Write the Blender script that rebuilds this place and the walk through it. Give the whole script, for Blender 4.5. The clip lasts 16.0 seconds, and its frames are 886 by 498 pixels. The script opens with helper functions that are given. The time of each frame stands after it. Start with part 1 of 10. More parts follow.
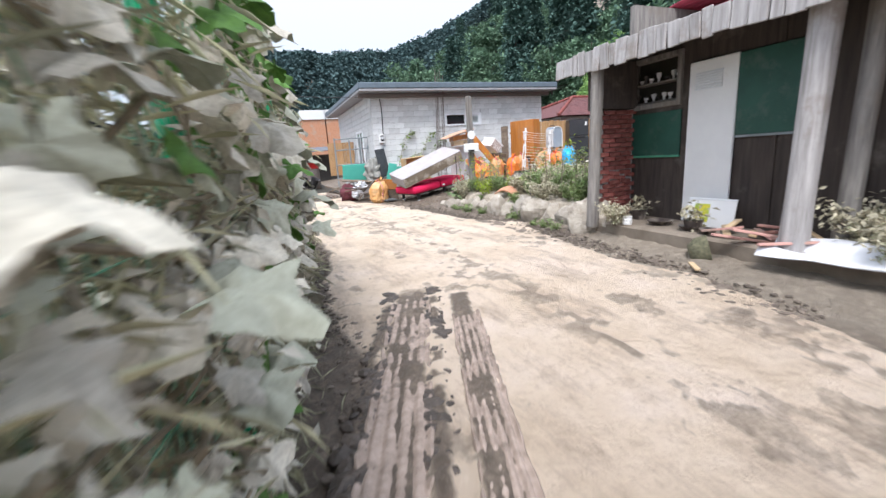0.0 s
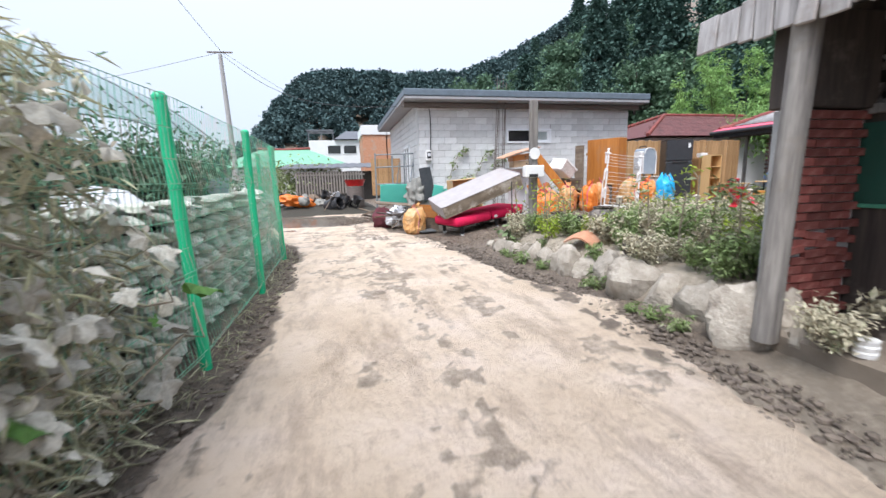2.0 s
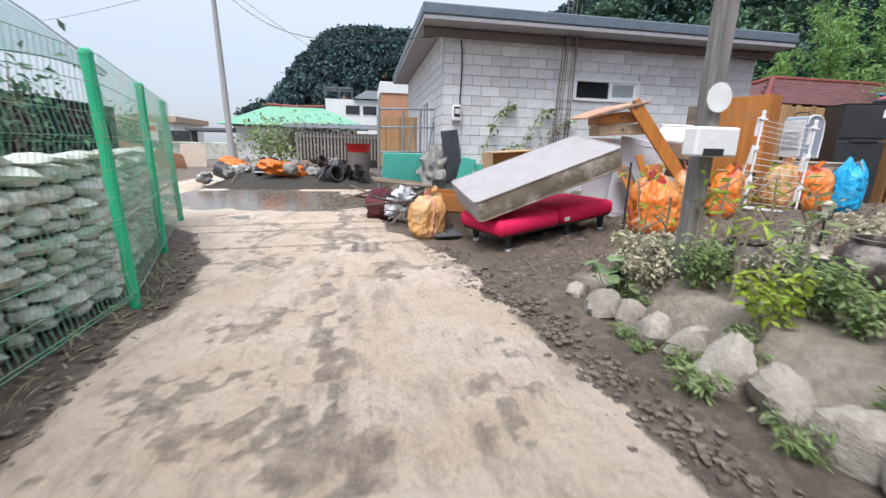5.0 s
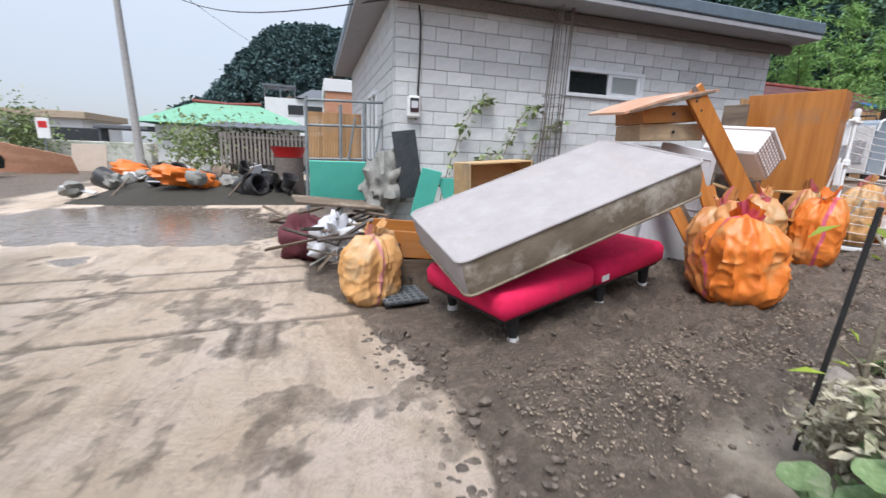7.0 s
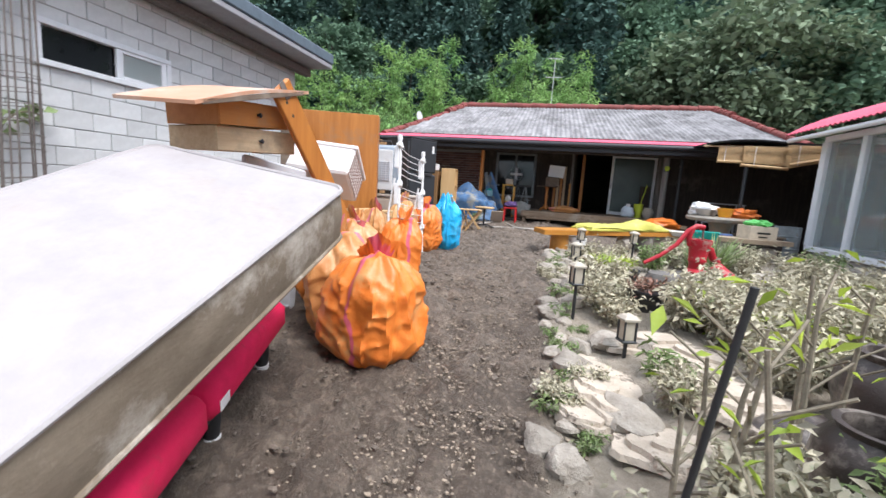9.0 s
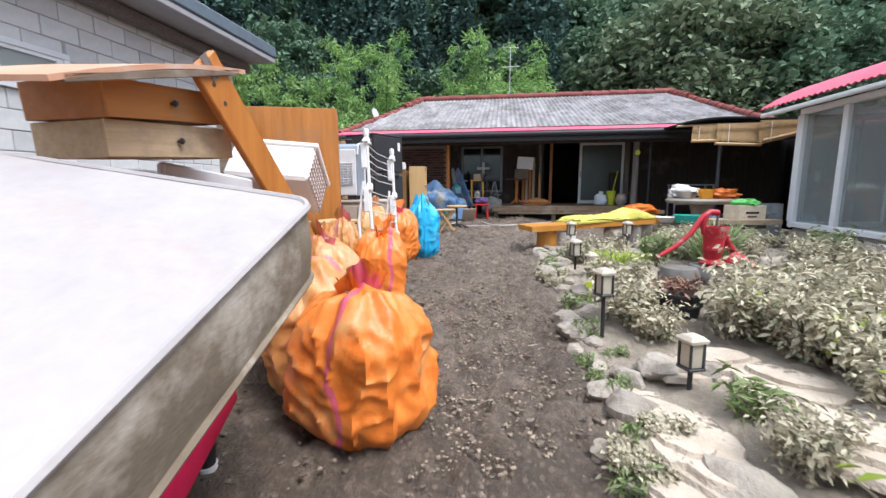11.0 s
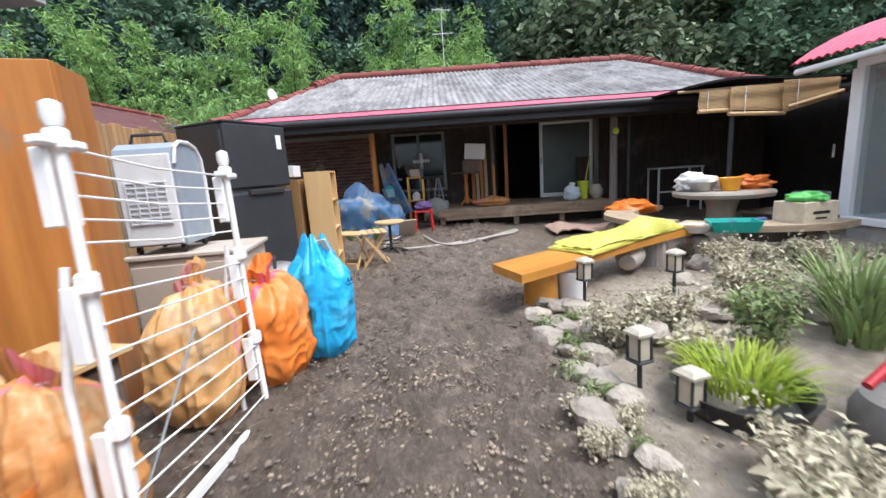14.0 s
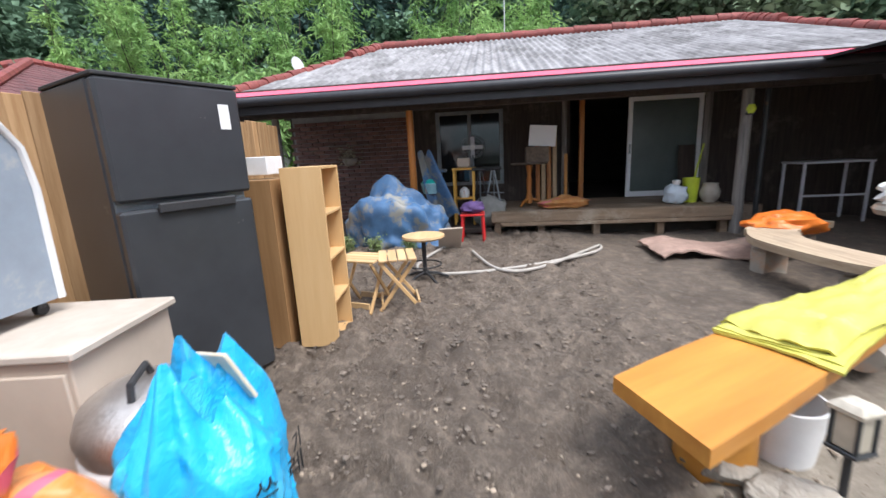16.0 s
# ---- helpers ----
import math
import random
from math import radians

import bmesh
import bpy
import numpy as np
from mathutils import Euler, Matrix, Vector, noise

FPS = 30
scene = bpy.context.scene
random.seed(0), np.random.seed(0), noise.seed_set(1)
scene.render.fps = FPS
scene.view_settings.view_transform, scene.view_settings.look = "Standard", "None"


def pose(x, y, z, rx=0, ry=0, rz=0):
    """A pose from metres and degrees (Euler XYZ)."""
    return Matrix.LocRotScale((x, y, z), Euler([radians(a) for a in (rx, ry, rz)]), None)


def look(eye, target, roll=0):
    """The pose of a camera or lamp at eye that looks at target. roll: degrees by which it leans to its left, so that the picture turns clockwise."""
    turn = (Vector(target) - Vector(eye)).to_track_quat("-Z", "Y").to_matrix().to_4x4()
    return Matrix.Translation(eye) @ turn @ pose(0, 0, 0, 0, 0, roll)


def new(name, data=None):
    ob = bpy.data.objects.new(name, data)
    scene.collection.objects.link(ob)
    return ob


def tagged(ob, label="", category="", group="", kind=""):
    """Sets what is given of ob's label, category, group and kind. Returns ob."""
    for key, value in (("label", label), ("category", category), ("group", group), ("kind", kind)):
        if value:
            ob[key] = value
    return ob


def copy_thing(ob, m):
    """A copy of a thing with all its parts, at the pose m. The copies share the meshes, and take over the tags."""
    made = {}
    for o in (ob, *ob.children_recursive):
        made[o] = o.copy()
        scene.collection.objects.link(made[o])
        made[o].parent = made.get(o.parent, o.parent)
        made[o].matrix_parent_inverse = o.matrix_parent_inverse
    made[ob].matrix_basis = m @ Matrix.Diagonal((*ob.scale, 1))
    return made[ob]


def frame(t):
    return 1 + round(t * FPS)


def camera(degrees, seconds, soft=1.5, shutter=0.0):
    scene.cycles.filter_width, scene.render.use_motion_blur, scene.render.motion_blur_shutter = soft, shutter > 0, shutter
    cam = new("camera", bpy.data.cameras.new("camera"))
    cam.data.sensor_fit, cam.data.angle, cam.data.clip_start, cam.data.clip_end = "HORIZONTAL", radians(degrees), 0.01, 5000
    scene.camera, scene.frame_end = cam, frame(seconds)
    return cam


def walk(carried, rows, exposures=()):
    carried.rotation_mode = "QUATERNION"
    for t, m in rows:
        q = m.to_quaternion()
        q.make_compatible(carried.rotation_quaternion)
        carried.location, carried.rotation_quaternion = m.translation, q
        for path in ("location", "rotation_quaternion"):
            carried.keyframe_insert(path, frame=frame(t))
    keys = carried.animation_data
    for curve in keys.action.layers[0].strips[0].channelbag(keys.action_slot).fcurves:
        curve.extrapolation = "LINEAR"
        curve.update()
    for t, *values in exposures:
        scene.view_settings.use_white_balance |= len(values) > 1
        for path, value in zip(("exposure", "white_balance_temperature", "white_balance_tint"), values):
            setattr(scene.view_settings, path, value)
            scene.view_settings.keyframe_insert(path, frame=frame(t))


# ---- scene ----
cam = camera(93.4, 16.0, shutter=0.4)
METRES, EYE, TILT, LEAN, TURN = 16.5, 1.28, 0.0, 0.0, -21.8
ROWS = [
    (0.0, 0.0, 0.0, 0.0, -0.89, -12.57, 3.98),
    (0.5, 0.0061, 0.0425, 0.0012, 0.82, -11.89, 3.87),
    (1.0, 0.0143, 0.0866, 0.0011, 3.27, -10.66, 3.23),
    (1.5, 0.017, 0.1318, 0.0035, 5.47, -10.23, 2.38),
    (2.0, 0.0201, 0.1716, 0.0041, 8.09, -9.63, 1.55),
    (2.5, 0.0147, 0.2149, 0.0023, 9.57, -10.66, 0.91),
    (3.0, 0.0091, 0.2531, 0.0019, 13.46, -12.63, 1.35),
    (3.5, -0.0012, 0.298, 0.0026, 13.1, -13.43, 0.82),
    (4.0, -0.0087, 0.3382, 0.0032, 12.76, -13.89, 0.09),
    (6.5, -0.0487, 0.5297, 0.0049, 7.91, -13.08, -2.6),
    (7.0, -0.0543, 0.5636, 0.0057, 5.03, -12.89, -2.17),
    (7.5, -0.0536, 0.5934, 0.0066, -3.74, -12.01, -1.94),
    (8.0, -0.051, 0.6238, 0.0098, -21.74, -8.84, -1.06),
    (8.5, -0.0435, 0.6463, 0.01, -39.97, -8.14, -1.38),
    (9.0, -0.0425, 0.6606, 0.0094, -54.16, -8.57, -3.6),
    (11.5, 0.0056, 0.707, 0.0101, -61.83, -8.73, 1.09),
    (12.0, 0.0291, 0.72, 0.0131, -65.17, -9.05, 2.07),
    (12.5, 0.0522, 0.7372, 0.0202, -67.1, -8.96, 2.42),
    (13.0, 0.078, 0.7459, 0.0212, -66.84, -9.33, 3.29),
    (13.5, 0.1045, 0.7562, 0.0229, -66.65, -10.27, 3.9),
    (14.0, 0.1335, 0.7676, 0.026, -68.58, -10.8, 3.8),
    (14.5, 0.1608, 0.7768, 0.0272, -66.22, -12.8, 3.81),
    (15.0, 0.1836, 0.7902, 0.0263, -64.31, -12.65, 2.99),
    (15.5, 0.2122, 0.8044, 0.0289, -64.16, -13.21, 2.4),
    (16.0, 0.2377, 0.8146, 0.0317, -61.79, -12.63, 2.86),
]
SKY, CLOUD, SUN, EXPO = 0.12, 6.3, 2.0, 0.75
walk(cam, [(t, pose(0, 0, EYE, TILT, LEAN, TURN) @ pose(METRES * x, METRES * y, METRES * z, 90 + pitch, roll, yaw)) for t, x, y, z, yaw, pitch, roll in ROWS], [(t, EXPO + e, 6200, 12) for t, e in ((0.0, 0.44), (3.5, 0.22), (7.0, 0.04), (9.0, 0.42), (12.5, 0.38), (16.0, 0.52))])

# ---- sky and light ----
world = bpy.data.worlds.new("overcast_sky")
scene.world = world
world.use_nodes = True
wn = world.node_tree.nodes
sky = wn.new("ShaderNodeTexSky")
sky.sky_type = "NISHITA"
sky.sun_disc = False
sky.sun_elevation = radians(58)
sky.sun_rotation = radians(211)
sky.air_density = 1.0
sky.dust_density = 2.0
sky.ozone_density = 1.5
wn["Background"].inputs["Strength"].default_value = SKY
cloud = wn.new("ShaderNodeMix")  # a closed layer of cloud over the clear sky
cloud.data_type = "RGBA"
cloud.inputs[0].default_value = 0.8
way = wn.new("ShaderNodeTexCoord")
height = wn.new("ShaderNodeSeparateXYZ")
grow = wn.new("ShaderNodeMapRange")  # an overcast sky is brighter overhead than at the horizon
grow.inputs[3].default_value, grow.inputs[4].default_value = 0.5, 1.25
deck = wn.new("ShaderNodeVectorMath")
deck.operation = "SCALE"
deck.inputs[0].default_value = (CLOUD * 0.91, CLOUD * 0.97, CLOUD * 1.05)
world.node_tree.links.new(way.outputs["Generated"], height.inputs[0])
world.node_tree.links.new(height.outputs[2], grow.inputs[0])
world.node_tree.links.new(grow.outputs[0], deck.inputs["Scale"])
world.node_tree.links.new(deck.outputs[0], cloud.inputs[7])
world.node_tree.links.new(sky.outputs[0], cloud.inputs[6])
world.node_tree.links.new(cloud.outputs[2], wn["Background"].inputs[0])
sun_data = bpy.data.lights.new("sun", "SUN")
sun_data.energy = SUN
sun_data.angle = radians(25)
sun_data.color = (1.0, 0.97, 0.92)
sun = new("sun", sun_data)
sun.matrix_world = look((0, 0, 60), (14, 22.8, 12))


# ---- materials ----
def ramp(nt, fac, stops):
    r = nt.nodes.new("ShaderNodeValToRGB")
    el = r.color_ramp.elements
    while len(el) < len(stops):
        el.new(0.5)
    for e, (p, c) in zip(el, stops):
        e.position = p
        e.color = (*c, 1) if len(c) == 3 else c
    nt.links.new(fac, r.inputs[0])
    return r.outputs[0]


def mixc(nt, fac, a, b, mode="MIX"):
    m = nt.nodes.new("ShaderNodeMix")
    m.data_type = "RGBA"
    m.blend_type = mode
    for sock, v in ((m.inputs[0], fac), (m.inputs[6], a), (m.inputs[7], b)):
        if isinstance(v, (int, float)):
            sock.default_value = v
        elif isinstance(v, tuple):
            sock.default_value = (*v, 1)
        else:
            nt.links.new(v, sock)
    return m.outputs[2]


def noise_node(nt, vec, scale, detail=4.0, rough=0.6):
    n = nt.nodes.new("ShaderNodeTexNoise")
    n.inputs["Scale"].default_value = scale
    n.inputs["Detail"].default_value = detail
    n.inputs["Roughness"].default_value = rough
    if vec is not None:
        nt.links.new(vec, n.inputs["Vector"])
    return n.outputs["Fac"]


def coords(nt, stretch=(1, 1, 1)):
    tc = nt.nodes.new("ShaderNodeTexCoord")
    mp = nt.nodes.new("ShaderNodeMapping")
    mp.inputs["Scale"].default_value = stretch
    nt.links.new(tc.outputs["Object"], mp.inputs[0])
    return mp.outputs[0]


def mapr(nt, v, a, b, c=0.0, d=1.0):
    n = nt.nodes.new("ShaderNodeMapRange")
    n.inputs[1].default_value, n.inputs[2].default_value = a, b
    n.inputs[3].default_value, n.inputs[4].default_value = c, d
    nt.links.new(v, n.inputs[0])
    return n.outputs[0]


def material(name, c1, c2=None, scale=8.0, stretch=(1, 1, 1), rough=0.8, metal=0.0, bump=0.3, fine=60.0, stain=None, stain_at=(0.52, 0.68),
             stain_scale=1.7, rand=0.0, island=0.0, spec=0.4, depth=0.01, translucent=0.0):
    """A surface with grain between c1 and c2, stains of a second size, relief, and a spread of tone between pieces."""
    mt = bpy.data.materials.new(name)
    mt.use_nodes = True
    nt = mt.node_tree
    bs = nt.nodes["Principled BSDF"]
    vec = coords(nt, stretch)
    c2 = c2 or tuple(v * 0.75 for v in c1)
    n1 = noise_node(nt, vec, scale, 5.0, 0.65)
    col = ramp(nt, n1, [(0.32, c2), (0.68, c1)])
    if stain:
        n2 = noise_node(nt, coords(nt), stain_scale, 6.0, 0.7)
        col = mixc(nt, mapr(nt, n2, *stain_at), col, stain)
    if rand or island:
        if island:
            g = nt.nodes.new("ShaderNodeNewGeometry")
            src, amount = g.outputs["Random Per Island"], island
        else:
            g = nt.nodes.new("ShaderNodeObjectInfo")
            src, amount = g.outputs["Random"], rand
        hs = nt.nodes.new("ShaderNodeHueSaturation")
        nt.links.new(mapr(nt, src, 0, 1, 1 - amount, 1 + amount), hs.inputs["Value"])
        nt.links.new(col, hs.inputs["Color"])
        col = hs.outputs[0]
    nt.links.new(col, bs.inputs["Base Color"])
    bs.inputs["Roughness"].default_value = rough
    bs.inputs["Metallic"].default_value = metal
    bs.inputs["Specular IOR Level"].default_value = spec
    if bump:
        b = nt.nodes.new("ShaderNodeBump")
        b.inputs["Strength"].default_value = bump
        b.inputs["Distance"].default_value = depth
        nt.links.new(noise_node(nt, vec, fine, 4.0, 0.7), b.inputs["Height"])
        nt.links.new(b.outputs[0], bs.inputs["Normal"])
    if translucent:
        tr = nt.nodes.new("ShaderNodeBsdfTranslucent")
        nt.links.new(col, tr.inputs[0])
        ms = nt.nodes.new("ShaderNodeMixShader")
        ms.inputs[0].default_value = translucent
        nt.links.new(bs.outputs[0], ms.inputs[1])
        nt.links.new(tr.outputs[0], ms.inputs[2])
        nt.links.new(ms.outputs[0], nt.nodes["Material Output"].inputs[0])
    return mt


def wood(name, c1, c2, axis="z", **kw):
    st = {"x": (0.08, 1, 1), "y": (1, 0.08, 1), "z": (1, 1, 0.08)}[axis]
    kw = {"rough": 0.6, "scale": 22, "bump": 0.25, "fine": 45, **kw}
    return material(name, c1, c2, stretch=st, **kw)


MUD = (0.105, 0.085, 0.068)
concrete_block = material("concrete_block", (0.7, 0.71, 0.715), (0.57, 0.58, 0.585), scale=7, rough=0.95, bump=0.5, fine=140, rand=0.13, stain=(0.3, 0.3, 0.3), stain_at=(0.58, 0.8), depth=0.006)
mortar = material("mortar", (0.4, 0.4, 0.4), rough=0.95)
green_paint = material("green_paint", (0.02, 0.5, 0.24), (0.02, 0.4, 0.2), scale=4, rough=0.4, bump=0.05, stain=(0.3, 0.34, 0.26), stain_at=(0.62, 0.75), stain_scale=5)
wire_green = material("wire_green", (0.1, 0.5, 0.32), (0.25, 0.42, 0.3), scale=10, rough=0.5, bump=0, stain=(0.4, 0.38, 0.31), stain_at=(0.48, 0.6), stain_scale=4)
weathered_wood = wood("weathered_wood", (0.3, 0.28, 0.26), (0.12, 0.11, 0.105), rough=0.9, bump=0.6, stain=(0.2, 0.17, 0.14), rand=0.1)
weathered_wood_y = wood("weathered_wood_y", (0.36, 0.33, 0.32), (0.14, 0.125, 0.12), "y", rough=0.9, bump=0.6, stain=(0.2, 0.17, 0.14), island=0.12)
pale_post = wood("pale_post", (0.5, 0.48, 0.48), (0.24, 0.225, 0.22), rough=0.85, bump=0.6, stain=(0.24, 0.2, 0.17))
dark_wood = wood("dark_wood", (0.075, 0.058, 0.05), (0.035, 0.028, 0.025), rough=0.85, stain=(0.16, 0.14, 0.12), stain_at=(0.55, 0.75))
green_board = material("green_board", (0.022, 0.085, 0.062), (0.015, 0.06, 0.045), scale=3, rough=0.5, bump=0.05, stain=(0.06, 0.1, 0.08), stain_scale=4)
white_paint = material("white_paint", (0.8, 0.8, 0.8), (0.74, 0.74, 0.75), scale=3, rough=0.5, bump=0.05, stain=(0.6, 0.57, 0.52), stain_at=(0.62, 0.8), stain_scale=3)
white_pvc = material("white_pvc", (0.8, 0.82, 0.85), (0.75, 0.77, 0.8), rough=0.35, bump=0)
orange_wood = wood("orange_wood", (0.5, 0.2, 0.045), (0.36, 0.125, 0.025), rough=0.4, scale=12, bump=0.1, stain=(0.28, 0.17, 0.1), stain_at=(0.55, 0.75), rand=0.1)
orange_wood_x = wood("orange_wood_x", (0.52, 0.22, 0.06), (0.4, 0.15, 0.03), "x", rough=0.45, scale=12, bump=0.1, stain=(0.3, 0.2, 0.12), stain_at=(0.55, 0.75), rand=0.1)
light_wood = wood("light_wood", (0.62, 0.41, 0.2), (0.55, 0.34, 0.15), rough=0.5, scale=10, bump=0.06, rand=0.06)
light_wood_x = wood("light_wood_x", (0.6, 0.42, 0.22), (0.48, 0.3, 0.14), "x", rough=0.55, scale=12, bump=0.1, stain=(0.35, 0.27, 0.18), rand=0.1)
raw_wood = wood("raw_wood", (0.62, 0.47, 0.3), (0.48, 0.34, 0.2), "x", rough=0.7, stain=(0.3, 0.24, 0.17), rand=0.12)
mud_wood = wood("mud_wood", (0.2, 0.15, 0.11), (0.11, 0.08, 0.06), "x", rough=0.8, stain=(0.3, 0.25, 0.2), rand=0.25)
deck_wood = wood("deck_wood", (0.25, 0.18, 0.12), (0.15, 0.105, 0.07), "y", rough=0.65, stain=(0.32, 0.27, 0.21), rand=0.15)
bench_wood = wood("bench_wood", (0.56, 0.26, 0.05), (0.42, 0.17, 0.03), "x", rough=0.4, scale=9, bump=0.15, stain=(0.3, 0.2, 0.11), stain_at=(0.6, 0.8))
bench_top = wood("bench_top", (0.46, 0.36, 0.25), (0.3, 0.22, 0.15), "x", rough=0.7, stain=(0.24, 0.19, 0.14), stain_at=(0.5, 0.7))
amber_plastic = material("amber_plastic", (0.85, 0.4, 0.03), (0.8, 0.33, 0.02), rough=0.3, bump=0)
stone_top = material("stone_top", (0.42, 0.38, 0.33), (0.3, 0.27, 0.23), scale=5, rough=0.75, stain=(0.5, 0.3, 0.18), stain_scale=2)
rock = material("rock", (0.5, 0.46, 0.4), (0.26, 0.225, 0.185), scale=3.2, rough=0.9, bump=0.8, fine=22, stain=(0.2, 0.17, 0.14), stain_at=(0.5, 0.64), stain_scale=2.6, rand=0.2, depth=0.03)
wall_stone = material("wall_stone", (0.64, 0.65, 0.59), (0.43, 0.44, 0.39), scale=9, rough=0.9, bump=0.7, fine=40, stain=(0.22, 0.26, 0.17), rand=0.3, depth=0.02)
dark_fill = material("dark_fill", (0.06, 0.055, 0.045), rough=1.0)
brick_red = material("brick_red", (0.25, 0.13, 0.11), (0.14, 0.08, 0.07), scale=9, rough=0.9, bump=0.4, rand=0.35, stain=(0.16, 0.13, 0.11))
roof_sheet = material("roof_sheet", (0.36, 0.35, 0.355), (0.17, 0.165, 0.17), scale=5, stretch=(0.12, 1, 1), rough=0.9, bump=0.3, stain=(0.09, 0.085, 0.085), stain_at=(0.48, 0.7), stain_scale=1.1, spec=0.2)
red_tile = material("red_tile", (0.25, 0.06, 0.05), (0.15, 0.04, 0.035), scale=12, rough=0.7, rand=0.2, stain=(0.4, 0.33, 0.3), stain_at=(0.62, 0.72), stain_scale=6)
maroon_tile = material("maroon_tile", (0.14, 0.05, 0.05), (0.09, 0.035, 0.035), scale=8, rough=0.7, island=0.25)
pink_sheet = material("pink_sheet", (0.72, 0.12, 0.19), (0.6, 0.09, 0.15), scale=3, rough=0.5, bump=0.05)
black_gutter = material("black_gutter", (0.035, 0.035, 0.04), (0.025, 0.025, 0.03), rough=0.45, bump=0.05)
dark_metal = material("dark_metal", (0.07, 0.075, 0.08), (0.045, 0.05, 0.055), rough=0.4, metal=0.5, bump=0.1, stain=(0.2, 0.13, 0.09), stain_at=(0.6, 0.7), stain_scale=6)
grey_pipe = material("grey_pipe", (0.28, 0.31, 0.33), (0.18, 0.2, 0.21), rough=0.5, metal=0.3, stain=(0.25, 0.15, 0.1), stain_at=(0.6, 0.75), stain_scale=7)
rust_iron = material("rust_iron", (0.22, 0.19, 0.175), (0.12, 0.1, 0.09), scale=30, rough=0.85, metal=0.2)
soffit = material("soffit", (0.36, 0.36, 0.38), (0.3, 0.3, 0.32), rough=0.7, bump=0.05)
fascia_blue = material("fascia_blue", (0.13, 0.17, 0.21), (0.1, 0.13, 0.16), rough=0.5, bump=0.05)
moss = material("moss", (0.17, 0.16, 0.1), (0.07, 0.07, 0.045), scale=30, rough=0.95, bump=0.8, fine=60)
stand_yellow = wood("stand_yellow", (0.8, 0.47, 0.1), (0.68, 0.36, 0.06), rough=0.5)
rubber = material("rubber", (0.03, 0.03, 0.032), rough=0.6)
black_plastic = material("black_plastic", (0.04, 0.04, 0.045), (0.03, 0.03, 0.032), rough=0.45, stain=(0.28, 0.24, 0.2), stain_at=(0.55, 0.7), stain_scale=5)
mattress_white = material("mattress_white", (0.4, 0.375, 0.38), (0.34, 0.315, 0.315), scale=5, rough=0.9, bump=0.25, fine=25, stain=(0.34, 0.29, 0.25), stain_at=(0.56, 0.85), stain_scale=2.4)
mattress_mud = material("mattress_mud", (0.27, 0.22, 0.165), (0.16, 0.125, 0.09), scale=3, stretch=(1, 1, 2), rough=0.9, bump=0.3, fine=30, stain=(0.52, 0.47, 0.41), stain_at=(0.5, 0.66), stain_scale=2.2)
red_cloth = material("red_cloth", (0.74, 0.012, 0.095), (0.62, 0.01, 0.07), scale=10, rough=0.85, bump=0.3, fine=180, stain=(0.3, 0.05, 0.06), stain_at=(0.6, 0.8), stain_scale=3)
styro = material("styro", (0.82, 0.79, 0.78), (0.76, 0.73, 0.72), scale=40, rough=0.8, bump=0.2)
cloth_grey = material("cloth_grey", (0.3, 0.3, 0.28), (0.2, 0.2, 0.185), scale=6, rough=0.85, stain=(0.42, 0.4, 0.36))
maroon_cloth = material("maroon_cloth", (0.13, 0.03, 0.04), (0.08, 0.02, 0.028), scale=5, rough=0.8)
teal_board = material("teal_board", (0.12, 0.58, 0.47), (0.1, 0.52, 0.42), scale=3, rough=0.5, bump=0.05, stain=(0.35, 0.5, 0.42), stain_at=(0.6, 0.8))
blue_tarp = material("blue_tarp", (0.085, 0.19, 0.36), (0.05, 0.11, 0.22), scale=4, rough=0.5, stain=(0.24, 0.24, 0.22), stain_at=(0.5, 0.58), stain_scale=2.5)
yellow_vinyl = material("yellow_vinyl", (0.58, 0.55, 0.11), (0.42, 0.4, 0.08), scale=4, rough=0.5, bump=0.3, fine=14, stain=(0.5, 0.44, 0.25), stain_at=(0.55, 0.75), stain_scale=4, depth=0.02)
pump_red = material("pump_red", (0.45, 0.02, 0.035), (0.36, 0.015, 0.025), scale=9, rough=0.4, bump=0.1, stain=(0.42, 0.3, 0.26), stain_at=(0.54, 0.68), stain_scale=6)
clay_jar = material("clay_jar", (0.07, 0.055, 0.05), (0.045, 0.036, 0.033), rough=0.35, stain=(0.33, 0.29, 0.25), stain_at=(0.48, 0.64), stain_scale=4)
slab_rock = material("slab_rock", (0.6, 0.52, 0.43), (0.4, 0.34, 0.27), scale=4, rough=0.9, bump=0.9, fine=16, stain=(0.17, 0.14, 0.11), stain_at=(0.56, 0.62), stain_scale=4, rand=0.15, depth=0.03)
terracotta = material("terracotta", (0.55, 0.28, 0.17), (0.42, 0.2, 0.12), rough=0.85, stain=(0.4, 0.33, 0.27))
fridge_skin = material("fridge_skin", (0.042, 0.045, 0.05), (0.03, 0.032, 0.036), scale=3, rough=0.3, bump=0.02, stain=(0.2, 0.2, 0.19), stain_at=(0.66, 0.74), stain_scale=5)
cream = material("cream", (0.5, 0.42, 0.345), (0.43, 0.355, 0.29), scale=3, rough=0.5, bump=0.03, stain=(0.4, 0.32, 0.25), stain_at=(0.6, 0.8))
pale_grey = material("pale_grey", (0.62, 0.63, 0.66), (0.55, 0.56, 0.6), scale=3, rough=0.45, bump=0.03, stain=(0.42, 0.38, 0.33), stain_at=(0.55, 0.75))
grey_plastic = material("grey_plastic", (0.3, 0.35, 0.41), (0.26, 0.3, 0.35), rough=0.4, bump=0.03, stain=(0.45, 0.43, 0.4), stain_at=(0.56, 0.7), stain_scale=4)
